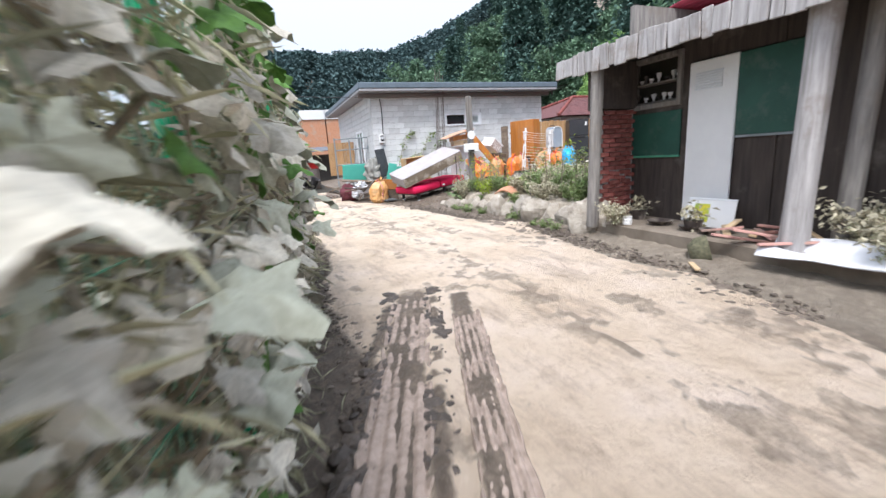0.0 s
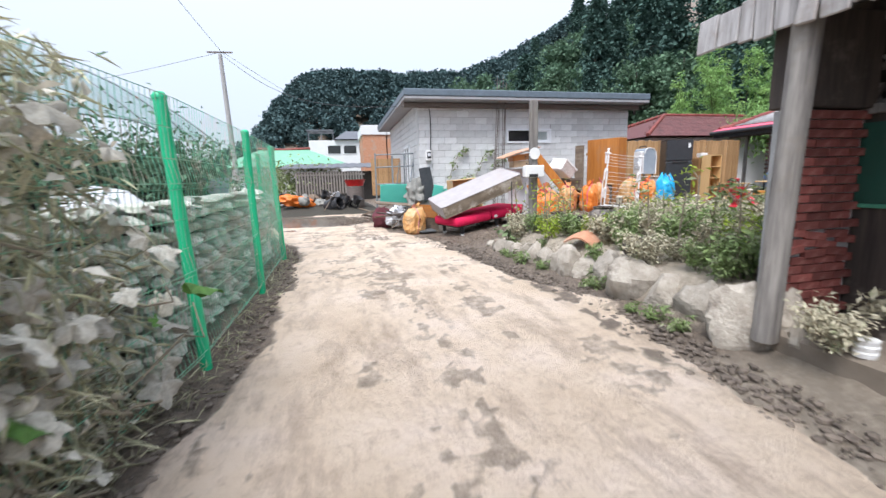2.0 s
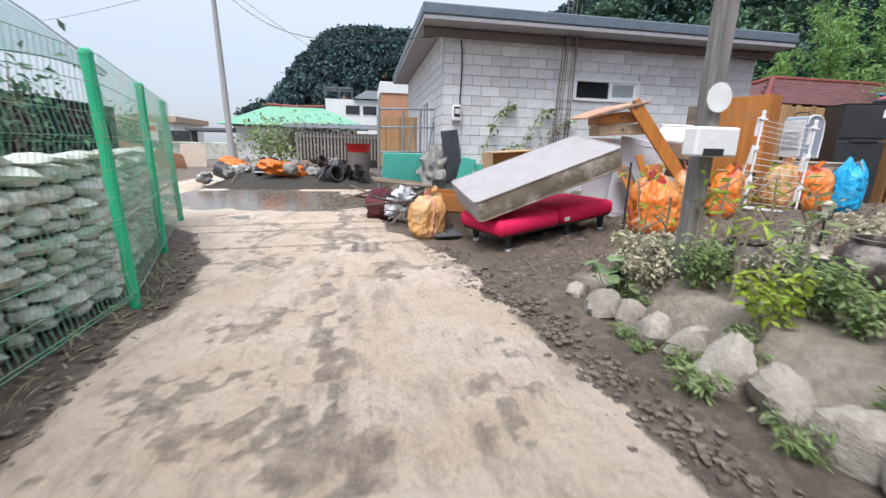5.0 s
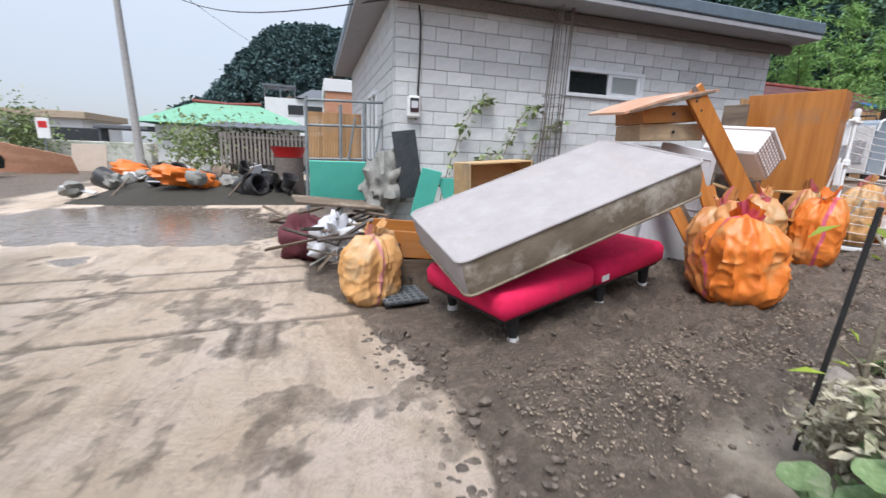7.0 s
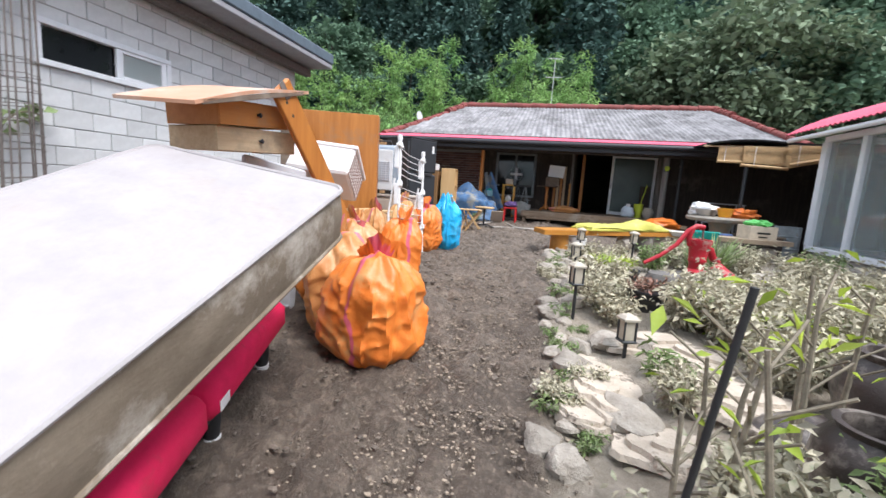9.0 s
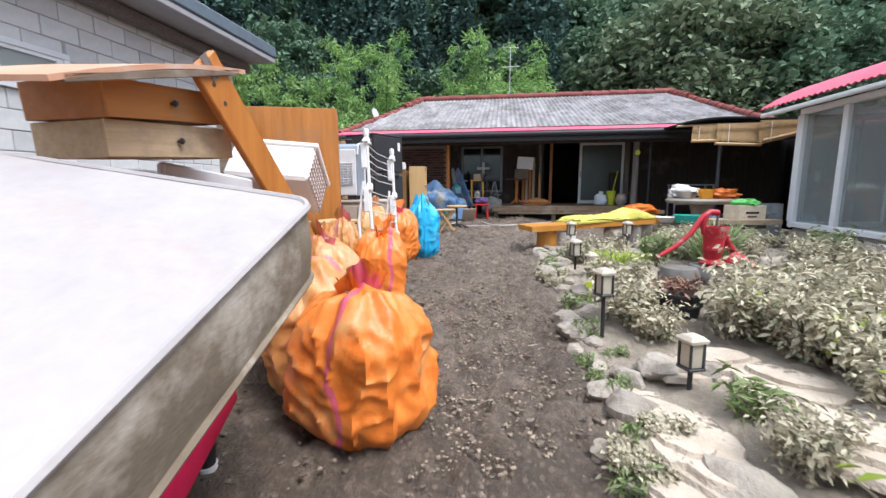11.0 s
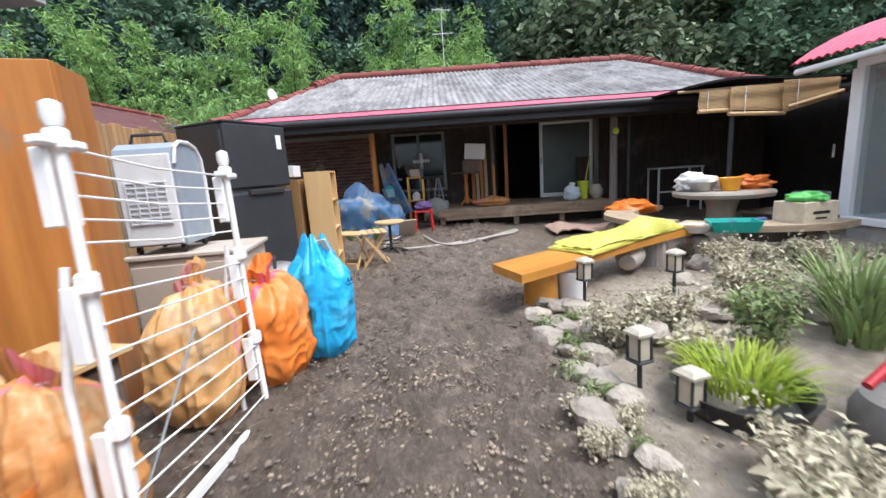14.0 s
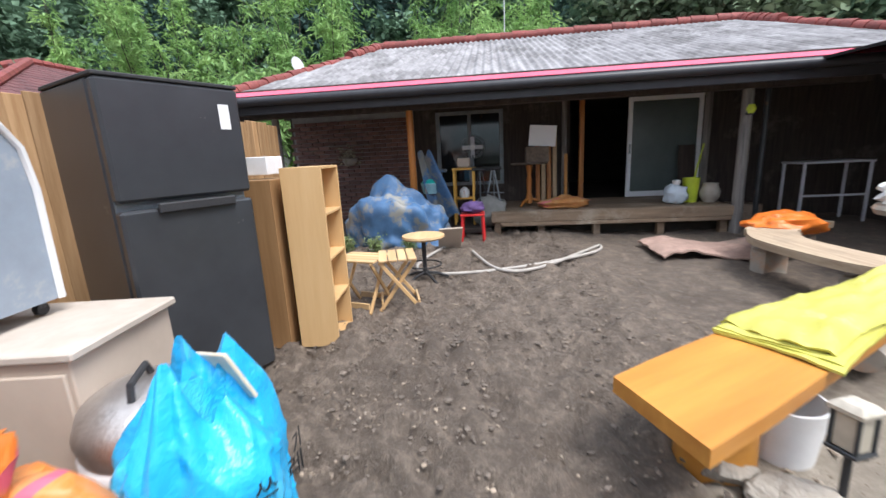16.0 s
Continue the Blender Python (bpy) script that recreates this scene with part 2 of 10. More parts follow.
withered = material("withered", (0.68, 0.65, 0.57), (0.46, 0.43, 0.36), scale=9, rough=0.85, bump=0.3, fine=40, rand=0.4, stain=(0.42, 0.4, 0.34), stain_scale=6, translucent=0.2)
withered_pale = material("withered_pale", (0.58, 0.6, 0.5), (0.44, 0.45, 0.35), scale=9, rough=0.85, bump=0.3, fine=40, rand=0.25, translucent=0.25)
leaf_fresh = material("leaf_fresh", (0.16, 0.33, 0.07), (0.1, 0.22, 0.05), scale=9, rough=0.6, rand=0.3, translucent=0.35)
stem_dry = material("stem_dry", (0.3, 0.26, 0.19), (0.17, 0.145, 0.11), scale=30, rough=0.9)
grass_dry = material("grass_dry", (0.62, 0.6, 0.44), (0.42, 0.42, 0.27), scale=5, rough=0.85, island=0.4, translucent=0.2)
muddy_leaf = material("muddy_leaf", (0.6, 0.55, 0.42), (0.38, 0.35, 0.25), scale=6, rough=0.9, island=0.4, stain=(0.26, 0.3, 0.17), stain_at=(0.54, 0.66), stain_scale=7, translucent=0.2)
bright_leaf = material("bright_leaf", (0.42, 0.5, 0.06), (0.25, 0.36, 0.05), scale=4, rough=0.6, island=0.35, translucent=0.35)
garden_leaf = material("garden_leaf", (0.26, 0.34, 0.13), (0.15, 0.22, 0.08), scale=4, rough=0.7, island=0.4, stain=(0.36, 0.34, 0.27), stain_at=(0.5, 0.65), stain_scale=3, translucent=0.2)
tree_leaf = material("tree_leaf", (0.16, 0.255, 0.16), (0.075, 0.135, 0.09), scale=0.5, rough=0.8, island=0.3, spec=0.15, bump=0, translucent=0.2)
# Hillside haze is painted into the pines as a bluer green.
pine_leaf_hazed = material("pine_leaf_hazed", (0.1, 0.17, 0.145), (0.05, 0.095, 0.084), scale=0.4, rough=0.9, island=0.3, spec=0.1, bump=0, translucent=0.1)
# Distance haze is painted into the far trees' blue-green colour.
far_leaf_hazed = material("far_leaf_hazed", (0.095, 0.15, 0.15), (0.05, 0.085, 0.09), scale=0.15, rough=0.9, island=0.3, spec=0.1, bump=0, translucent=0.1)
bamboo_leaf = material("bamboo_leaf", (0.36, 0.54, 0.19), (0.16, 0.31, 0.11), scale=0.6, rough=0.7, island=0.3, spec=0.2, bump=0, translucent=0.35)
bark = material("bark", (0.09, 0.075, 0.065), (0.05, 0.042, 0.036), scale=8, rough=0.95)
fence_wood = wood("fence_wood", (0.45, 0.28, 0.14), (0.3, 0.165, 0.07), rough=0.7, rand=0.2)
bamboo_blind = material("bamboo_blind", (0.55, 0.38, 0.2), (0.42, 0.27, 0.13), scale=6, stretch=(1, 1, 12), rough=0.6, bump=0.2)
black_net = material("black_net", (0.015, 0.015, 0.017), rough=0.9)
# The gloom of unlit rooms is put into this near-black wall colour.
room_shade_wall = material("room_shade_wall", (0.06, 0.055, 0.05), (0.04, 0.036, 0.034), scale=3, rough=0.9)
white_plastic = material("white_plastic", (0.78, 0.78, 0.78), (0.7, 0.7, 0.7), rough=0.45, bump=0, stain=(0.55, 0.5, 0.45), stain_at=(0.6, 0.75), stain_scale=6)
orange_plastic = material("orange_plastic", (0.75, 0.2, 0.03), (0.62, 0.15, 0.02), scale=8, rough=0.4, bump=0.3, fine=18, depth=0.02)
teal_plastic = material("teal_plastic", (0.02, 0.42, 0.36), rough=0.35, bump=0)
lime_plastic = material("lime_plastic", (0.55, 0.65, 0.05), rough=0.4, bump=0)
red_plastic = material("red_plastic", (0.6, 0.03, 0.03), rough=0.35, bump=0)
blue_cloth = material("blue_cloth", (0.06, 0.1, 0.25), (0.04, 0.07, 0.16), rough=0.8)
purple_cloth = material("purple_cloth", (0.12, 0.07, 0.2), rough=0.8)
pink_rug = material("pink_rug", (0.4, 0.27, 0.22), (0.28, 0.19, 0.155), scale=14, rough=0.95, stain=(0.2, 0.16, 0.13))
peach_tarp = material("peach_tarp", (0.68, 0.38, 0.25), (0.58, 0.3, 0.19), rough=0.6)
hose_grey = material("hose_grey", (0.45, 0.42, 0.38), (0.33, 0.3, 0.27), rough=0.6)
paper = material("paper", (0.7, 0.6, 0.46), rough=0.8, bump=0)
ink = material("ink", (0.02, 0.02, 0.02), rough=0.6, bump=0)
yellow_print = material("yellow_print", (0.75, 0.62, 0.04), (0.25, 0.4, 0.08), scale=14, rough=0.5, bump=0)
pink_wood = material("pink_wood", (0.62, 0.36, 0.32), (0.5, 0.27, 0.23), rough=0.75, stain=(0.3, 0.25, 0.2))
green_roof = material("green_roof", (0.2, 0.45, 0.3), (0.16, 0.36, 0.25), scale=2, rough=0.6, bump=0.05)
far_wall = material("far_wall", (0.75, 0.76, 0.77), (0.68, 0.69, 0.7), scale=1, rough=0.8, bump=0.05)
far_roof = material("far_roof", (0.14, 0.15, 0.17), rough=0.7)
car_black = material("car_black", (0.02, 0.022, 0.026), rough=0.2, spec=0.6, bump=0)
net_grey = material("net_grey", (0.3, 0.38, 0.39), (0.24, 0.31, 0.32), scale=3, rough=0.7, island=0.1)
lamp_cap = material("lamp_cap", (0.56, 0.51, 0.43), (0.4, 0.36, 0.29), scale=20, rough=0.8)
lamp_glass = material("lamp_glass", (0.5, 0.45, 0.36), (0.38, 0.34, 0.27), rough=0.4, bump=0)


def glass_material(name, tint, rough, opacity):
    mt = bpy.data.materials.new(name)
    mt.use_nodes = True
    nt = mt.node_tree
    bs = nt.nodes["Principled BSDF"]
    bs.inputs["Base Color"].default_value = (*tint, 1)
    bs.inputs["Roughness"].default_value = rough
    bs.inputs["Transmission Weight"].default_value = 1 - opacity
    bs.inputs["IOR"].default_value = 1.3
    return mt


glass = glass_material("glass", (0.75, 0.82, 0.82), 0.02, 0.16)
frosted = glass_material("frosted_glass", (0.6, 0.66, 0.66), 0.3, 0.45)
dark_glass = material("dark_glass", (0.02, 0.022, 0.025), rough=0.08, bump=0, spec=0.6)
blue_film = material("blue_film", (0.03, 0.42, 0.75), (0.02, 0.34, 0.66), scale=6, rough=0.3, bump=0.35, fine=10, depth=0.04, stain=(0.12, 0.55, 0.85), stain_scale=4)


def crinkle(mt, scale=2.6, strength=0.3, distance=0.04):
    """Adds the sharp creases of thin crumpled plastic to a material's relief."""
    nt = mt.node_tree
    bs = nt.nodes["Principled BSDF"]
    n = nt.nodes.new("ShaderNodeTexNoise")
    n.noise_type = "RIDGED_MULTIFRACTAL"
    n.inputs["Scale"].default_value = scale
    n.inputs["Detail"].default_value = 3.0
    n.inputs["Distortion"].default_value = 0.6
    nt.links.new(coords(nt, (1, 1, 0.55)), n.inputs["Vector"])
    b = nt.nodes.new("ShaderNodeBump")
    b.inputs["Strength"].default_value = strength
    b.inputs["Distance"].default_value = distance
    nt.links.new(n.outputs[0], b.inputs["Height"])
    nt.links.new(bs.inputs["Normal"].links[0].from_socket, b.inputs["Normal"])
    nt.links.new(b.outputs[0], bs.inputs["Normal"])


def sack_material(name, c1, c2, stripe, mud):
    """Woven orange plastic with two pink stripes and dried mud."""
    mt = material(name, c1, c2, scale=7, rough=0.42, bump=0.3, fine=7, depth=0.02, stain=mud, stain_at=(0.5, 0.68), stain_scale=3.5)
    nt = mt.node_tree
    bs = nt.nodes["Principled BSDF"]
    crinkle(mt)
    old = bs.inputs["Base Color"].links[0].from_socket
    tc = nt.nodes.new("ShaderNodeTexCoord")
    sx = nt.nodes.new("ShaderNodeSeparateXYZ")
    nt.links.new(tc.outputs["Object"], sx.inputs[0])
    wob = nt.nodes.new("ShaderNodeMath")
    wob.operation = "MULTIPLY_ADD"
    nt.links.new(noise_node(nt, tc.outputs["Object"], 3.0, 1.0), wob.inputs[0])
    wob.inputs[1].default_value = 0.14
    nt.links.new(sx.outputs[0], wob.inputs[2])
    pp = nt.nodes.new("ShaderNodeMath")
    pp.operation = "PINGPONG"
    nt.links.new(wob.outputs[0], pp.inputs[0])
    pp.inputs[1].default_value = 0.2
    nt.links.new(mixc(nt, mapr(nt, pp.outputs[0], 0.012, 0.018, 0.85, 0.0), old, stripe), bs.inputs["Base Color"])
    return mt


crinkle(blue_film, 4.0, 0.4)
crinkle(yellow_vinyl, 3.0, 0.35)
sack_orange = sack_material("sack_orange", (0.8, 0.25, 0.045), (0.64, 0.15, 0.02), (0.6, 0.1, 0.2), (0.52, 0.27, 0.11))
sack_tan = sack_material("sack_tan", (0.6, 0.29, 0.1), (0.45, 0.19, 0.06), (0.6, 0.16, 0.22), (0.5, 0.36, 0.2))
sack_pale = sack_material("sack_pale", (0.7, 0.4, 0.17), (0.56, 0.29, 0.1), (0.55, 0.22, 0.25), (0.55, 0.42, 0.27))


# ---- building blocks ----
class Geo:
    """Collects faces and links them as one mesh."""

    def __init__(self):
        self.v, self.f = [], []

    def add(self, verts, faces, m=None):
        k = len(self.v)
        if m is not None:
            verts = [m @ Vector(p) for p in verts]
        self.v += [tuple(p) for p in verts]
        self.f += [tuple(k + i for i in f) for f in faces]
        return self

    def box(self, sx, sy, sz, m=None, b=0.004):
        """A box centred on the origin of m, with chamfered edges."""
        hx, hy, hz = sx / 2, sy / 2, sz / 2
        b = min(b, hx * 0.45, hy * 0.45, hz * 0.45)
        if b <= 0.0005:
            vs = [(x * hx, y * hy, z * hz) for x in (-1, 1) for y in (-1, 1) for z in (-1, 1)]
            fs = [(0, 1, 3, 2), (4, 6, 7, 5), (0, 4, 5, 1), (2, 3, 7, 6), (0, 2, 6, 4), (1, 5, 7, 3)]
            return self.add(vs, fs, m)
        vs, idx = [], {}
        for x in (-1, 1):
            for y in (-1, 1):
                for z in (-1, 1):
                    for ax in range(3):
                        p = [x * (hx - b), y * (hy - b), z * (hz - b)]
                        p[ax] = (x * hx, y * hy, z * hz)[ax]
                        idx[x, y, z, ax] = len(vs)
                        vs.append(p)
        fs = []
        for ax in range(3):
            o1, o2 = (ax + 1) % 3, (ax + 2) % 3
            for s in (-1, 1):
                quad = []
                for a, c in ((-1, -1), (1, -1), (1, 1), (-1, 1)):
                    k = [0, 0, 0]
                    k[ax], k[o1], k[o2] = s, a, c
                    quad.append(idx[(*k, ax)])
                fs.append(tuple(quad if s > 0 else quad[::-1]))
            for s1 in (-1, 1):
                for s2 in (-1, 1):
                    e = []
                    for t, w in ((-1, o1), (1, o1), (1, o2), (-1, o2)):
                        k = [0, 0, 0]
                        k[ax], k[o1], k[o2] = t, s1, s2
                        e.append(idx[(*k, w)])
                    fs.append(tuple(e if s1 * s2 < 0 else e[::-1]))
        for x in (-1, 1):
            for y in (-1, 1):
                for z in (-1, 1):
                    t = [idx[x, y, z, a] for a in range(3)]
                    fs.append(tuple(t if x * y * z > 0 else t[::-1]))
        return self.add(vs, fs, m)

    def span(self, x0, x1, y0, y1, z0, z1, b=0.004, m=None):
        t = Matrix.Translation(((x0 + x1) / 2, (y0 + y1) / 2, (z0 + z1) / 2))
        return self.box(x1 - x0, y1 - y0, z1 - z0, t if m is None else m @ t, b)

    def beam(self, p0, p1, w, h, b=0.004, roll=0):
        """A bar of section w by h from p0 to p1."""
        p0, p1 = Vector(p0), Vector(p1)
        d = p1 - p0
        m = Matrix.Translation((p0 + p1) / 2) @ d.to_track_quat("Z", "X").to_matrix().to_4x4() @ pose(0, 0, 0, 0, 0, roll)
        return self.box(w, h, d.length, m, b)

    def cyl(self, p0, p1, r0, r1=None, n=12, m=None):
        r1 = r0 if r1 is None else r1
        p0, p1 = Vector(p0), Vector(p1)
        q = (p1 - p0).to_track_quat("Z", "X").to_matrix()
        vs = [p0 + q @ Vector((math.cos(a) * r0, math.sin(a) * r0, 0)) for a in (2 * math.pi * i / n for i in range(n))]
        vs += [p1 + q @ Vector((math.cos(a) * r1, math.sin(a) * r1, 0)) for a in (2 * math.pi * i / n for i in range(n))]
        fs = [(i, (i + 1) % n, n + (i + 1) % n, n + i) for i in range(n)] + [tuple(range(n))[::-1], tuple(range(n, 2 * n))]
        return self.add(vs, fs, m)

    def tube(self, pts, r, n=8, r1=None):
        pts = [Vector(p) for p in pts]
        k = len(self.v)
        up = Vector((0.31, 0.17, 0.93))
        for i, p in enumerate(pts):
            d = (pts[min(i + 1, len(pts) - 1)] - pts[max(i - 1, 0)]).normalized()
            s = d.cross(up if abs(d.dot(up)) < 0.98 else Vector((1, 0, 0))).normalized()
            u = s.cross(d)
            rr = r if r1 is None else r + (r1 - r) * i / (len(pts) - 1)
            self.v += [tuple(p + (s * math.cos(a) + u * math.sin(a)) * rr) for a in (2 * math.pi * j / n for j in range(n))]
        for i in range(len(pts) - 1):
            for j in range(n):
                a, c = k + i * n + j, k + i * n + (j + 1) % n
                self.f.append((a, c, c + n, a + n))
        self.f.append(tuple(range(k, k + n))[::-1])
        self.f.append(tuple(range(k + (len(pts) - 1) * n, k + len(pts) * n)))
        return self

    def lathe(self, profile, n=24, m=None, wob=None):
        """profile: (radius, z) from the bottom to the top."""
        vs, fs = [], []
        for r, z in profile:
            for j in range(n):
                a = 2 * math.pi * j / n
                w = 1 if wob is None else wob(a, z)
                vs.append((math.cos(a) * r * w, math.sin(a) * r * w, z))
        for i in range(len(profile) - 1):
            for j in range(n):
                a, c = i * n + j, i * n + (j + 1) % n
                fs.append((a, c, c + n, a + n))
        fs += [tuple(range(n))[::-1], tuple(range((len(profile) - 1) * n, len(profile) * n))]
        return self.add(vs, fs, m)

    def sheet(self, fn, nu, nv, thick=0.0, m=None):
        """A surface fn(u, v) for u, v from 0 to 1, with a thickness along its normal."""
        P = np.array([[fn(u / nu, v / nv) for v in range(nv + 1)] for u in range(nu + 1)], float)
        gu, gv = np.gradient(P, axis=0), np.gradient(P, axis=1)
        nn = np.cross(gu, gv)
        nn /= np.maximum(np.linalg.norm(nn, axis=2, keepdims=True), 1e-9)
        w = nv + 1
        idx = lambda i, j: i * w + j
        vs = [tuple(p) for p in P.reshape(-1, 3)]
        fs = [(idx(i, j), idx(i + 1, j), idx(i + 1, j + 1), idx(i, j + 1)) for i in range(nu) for j in range(nv)]
        if thick:
            k = len(vs)
            vs += [tuple(p) for p in (P - nn * thick).reshape(-1, 3)]
            fs += [tuple(k + q for q in f)[::-1] for f in fs]
            rim = [idx(i, 0) for i in range(nu)] + [idx(nu, j) for j in range(nv)] + [idx(i, nv) for i in range(nu, 0, -1)] + [idx(0, j) for j in range(nv, 0, -1)]
            for a, c in zip(rim, rim[1:] + rim[:1]):
                fs.append((c, a, a + k, c + k))
        return self.add(vs, fs, m)

    def blob(self, rx, ry, rz, m=None, n=14, rough=0.15, freq=1.6, seed=0.0, flat=0.0, cuts=0):
        """A lumpy ellipsoid; flat cuts its underside at that share of its height, cuts break faces off it as off a stone."""
        rc = random.Random(seed * 13 + 1)
        planes = [(Vector((rc.gauss(0, 1), rc.gauss(0, 1), rc.gauss(0, 1))).normalized(), rc.uniform(0.58, 0.86)) for _ in range(cuts)]
        vs, fs = [], []
        for i in range(n + 1):
            th = math.pi * i / n
            for j in range(2 * n):
                ph = math.pi * j / n
                d = Vector((math.sin(th) * math.cos(ph), math.sin(th) * math.sin(ph), math.cos(th)))
                k = 1 + rough * noise.noise(d * freq + Vector((seed * 7.1, seed * 3.3, seed))) + rough * 0.4 * noise.noise(d * freq * 3 + Vector((seed, 5, 9)))
                for pn, pd in planes:
                    c_ = pn.dot(d)
                    if c_ > 0.3:
                        k = min(k, pd / c_ + 0.05 * noise.noise(d * 4 + Vector((seed, 1, 2))))
                p = Vector((d.x * rx * k, d.y * ry * k, d.z * rz * k))
                p.z = max(p.z, -rz * (1 - flat))
                vs.append(p)
        w = 2 * n
        for i in range(n):
            for j in range(w):
                a, c = i * w + j, i * w + (j + 1) % w
                fs.append((a, a + w, c + w, c))
        return self.add(vs, fs, m)

    def mesh(self, name, mat_, smooth=False):
        me = bpy.data.meshes.new(name)
        me.from_pydata(self.v, [], self.f)
        me.materials.append(mat_)
        if smooth:
            me.polygons.foreach_set("use_smooth", [True] * len(me.polygons))
            me.set_sharp_from_angle(angle=radians(smooth if smooth is not True else 50))
        me.validate()
        return me


def part(name, geo, mat_, parent=None, label="", smooth=False, m=None):
    """Links geo as one mesh object under a thing or a part."""
    data = geo if isinstance(geo, bpy.types.Mesh) else geo.mesh(name, mat_, smooth)
    ob = new(name, data)
    if parent is not None:
        ob.parent = parent
    if m is not None:
        ob.matrix_basis = m
    if label:
        ob["label"] = label
    return ob


def thing(name, label, category, m=None, group="", kind=""):
    """An empty at the base of a thing, which parents its parts."""
    ob = new(name)
    ob.empty_display_size = 0.1
    if m is not None:
        ob.matrix_basis = m
    return tagged(ob, label, category, group, kind)


def at(ob, m):
    ob.matrix_basis = m
    return ob


def leaf_mesh(name, pts, size, mat_, rng, aspect=0.5, droop=0.3, up=0.4):
    """Many small bent leaves, one at each of the points, joined in one mesh."""
    pts = np.asarray(pts, float)
    n = len(pts)
    d = rng.normal(size=(n, 3))
    d[:, 2] = d[:, 2] * 0.6 - droop
    d /= np.linalg.norm(d, axis=1, keepdims=True)
    s = np.cross(d, rng.normal(size=(n, 3)) * 0.5 + np.array([0, 0, up + 0.5]))
    s /= np.maximum(np.linalg.norm(s, axis=1, keepdims=True), 1e-6)
    nn = np.cross(s, d)
    L = (size * rng.uniform(0.6, 1.3, n))[:, None]
    W = L * aspect
    v = np.stack([pts, pts + d * L * 0.5 + s * W * 0.5 + nn * W * 0.18, pts + d * L - nn * L * 0.12, pts + d * L * 0.5 - s * W * 0.5 + nn * W * 0.18], 1).reshape(-1, 3)
    i = np.arange(n)[:, None] * 4
    f = np.concatenate([i + [0, 1, 2], i + [0, 2, 3]], 1).reshape(-1, 3)
    me = bpy.data.meshes.new(name)
    me.vertices.add(len(v))
    me.vertices.foreach_set("co", v.ravel())
    me.loops.add(f.size)
    me.loops.foreach_set("vertex_index", f.ravel().astype(np.int32))
    me.polygons.add(len(f))
    me.polygons.foreach_set("loop_start", np.arange(0, f.size, 3, dtype=np.int32))
    me.update(calc_edges=True)
    me.materials.append(mat_)
    return me


# ---- ground ----
def clip01(v):
    return np.clip(v, 0, 1)


def smooth01(v):
    v = clip01(v)
    return v * v * (3 - 2 * v)


def fence_x(y):
    """The line of the green fence."""
    return np.interp(y, [-3, -0.4, 1.6, 3.8, 5.75, 7.9, 10.1, 12.0, 14.2], [-0.85, -0.5, -0.2, 0.08, 0.31, 0.34, 0.33, -0.25, -0.9])


def hill(x, y):
    d = np.maximum(x - 23.5, np.minimum(y - 30, (x - 13 - 0.1 * y) * 1.3))
    near = 46 * smooth01(np.maximum(d, 0) / 95) * 1.0 + 0.18 * np.clip(d, 0, 40)
    far = 33 * np.exp(-(((x - 14) / np.where(x < 14, 36, 46)) ** 2) ** np.where(x < 14, 2.6, 1.4) - (((y - 165) / 42) ** 2))
    return near + far


def gz(x, y):
    """The height of the ground without its small relief."""
    x, y = np.asarray(x, float), np.asarray(y, float)
    yard = 0.45 * clip01((x - 3.4) / 4.1) + 0.15 * clip01((x - 7.5) / 7)
    bed = 0.03 * smooth01((x - 3.6) / 0.4) + 0.34 * smooth01((x - 4.2) / 0.32) + 0.15 * clip01((x - 4.4) / 6)
    shed = 0.06 * smooth01((x - 4.2) / 0.3)
    w1 = smooth01((y - 9.2) / 1.0)
    w0 = smooth01((y - 4.7) / 0.6)
    z = shed * (1 - w0) + bed * w0 * (1 - w1) + yard * w0 * w1
    z = z * (1 - smooth01((y - 40) / 20))
    bank = smooth01((fence_x(y) - 0.4 - x) / 0.3) * (1 - smooth01((y - 13.4) / 0.5)) * smooth01((x + 9) / 2)
    return z + 1.05 * bank + hill(x, y)


def axis(lo, hi, step, far):
    """Even steps between lo and hi, growing steps out to far."""
    a = list(np.arange(lo, hi, step))
    s, p = step, hi
    while p < far:
        a.append(p)
        s *= 1.22
        p += s
    s, p, low = step, lo, []
    while p > -far:
        s *= 1.22
        p -= s
        low.append(p)
    return np.array(low[::-1] + a)


def value_noise(x, y, seed):
    """Smooth noise from 0 to 1 on a unit lattice."""
    xi, yi = np.floor(x).astype(int), np.floor(y).astype(int)
    fx, fy = x - xi, y - yi
    fx, fy = fx * fx * (3 - 2 * fx), fy * fy * (3 - 2 * fy)
    hsh = lambda i, j: (np.sin(i * 127.1 + j * 311.7 + seed * 74.7) * 43758.5453) % 1.0
    return (hsh(xi, yi) * (1 - fx) + hsh(xi + 1, yi) * fx) * (1 - fy) + (hsh(xi, yi + 1) * (1 - fx) + hsh(xi + 1, yi + 1) * fx) * fy


def fbm(x, y, seed, octaves=4):
    t, a, tot = 0, 1.0, 0
    for k in range(octaves):
        t = t + a * value_noise(x * 2 ** k, y * 2 ** k, seed + k)
        tot += a
        a *= 0.55
    return t / tot


def road_right(y):
    return np.interp(y, [-4, 1, 3, 6.3, 7.7, 8.6, 9.7, 10.3, 11.4, 12.4, 13.3, 16, 40], [2.6, 3.0, 3.6, 3.85, 3.6, 3.5, 3.5, 3.25, 3.1, 2.9, 2.45, 2.3, 2.3])


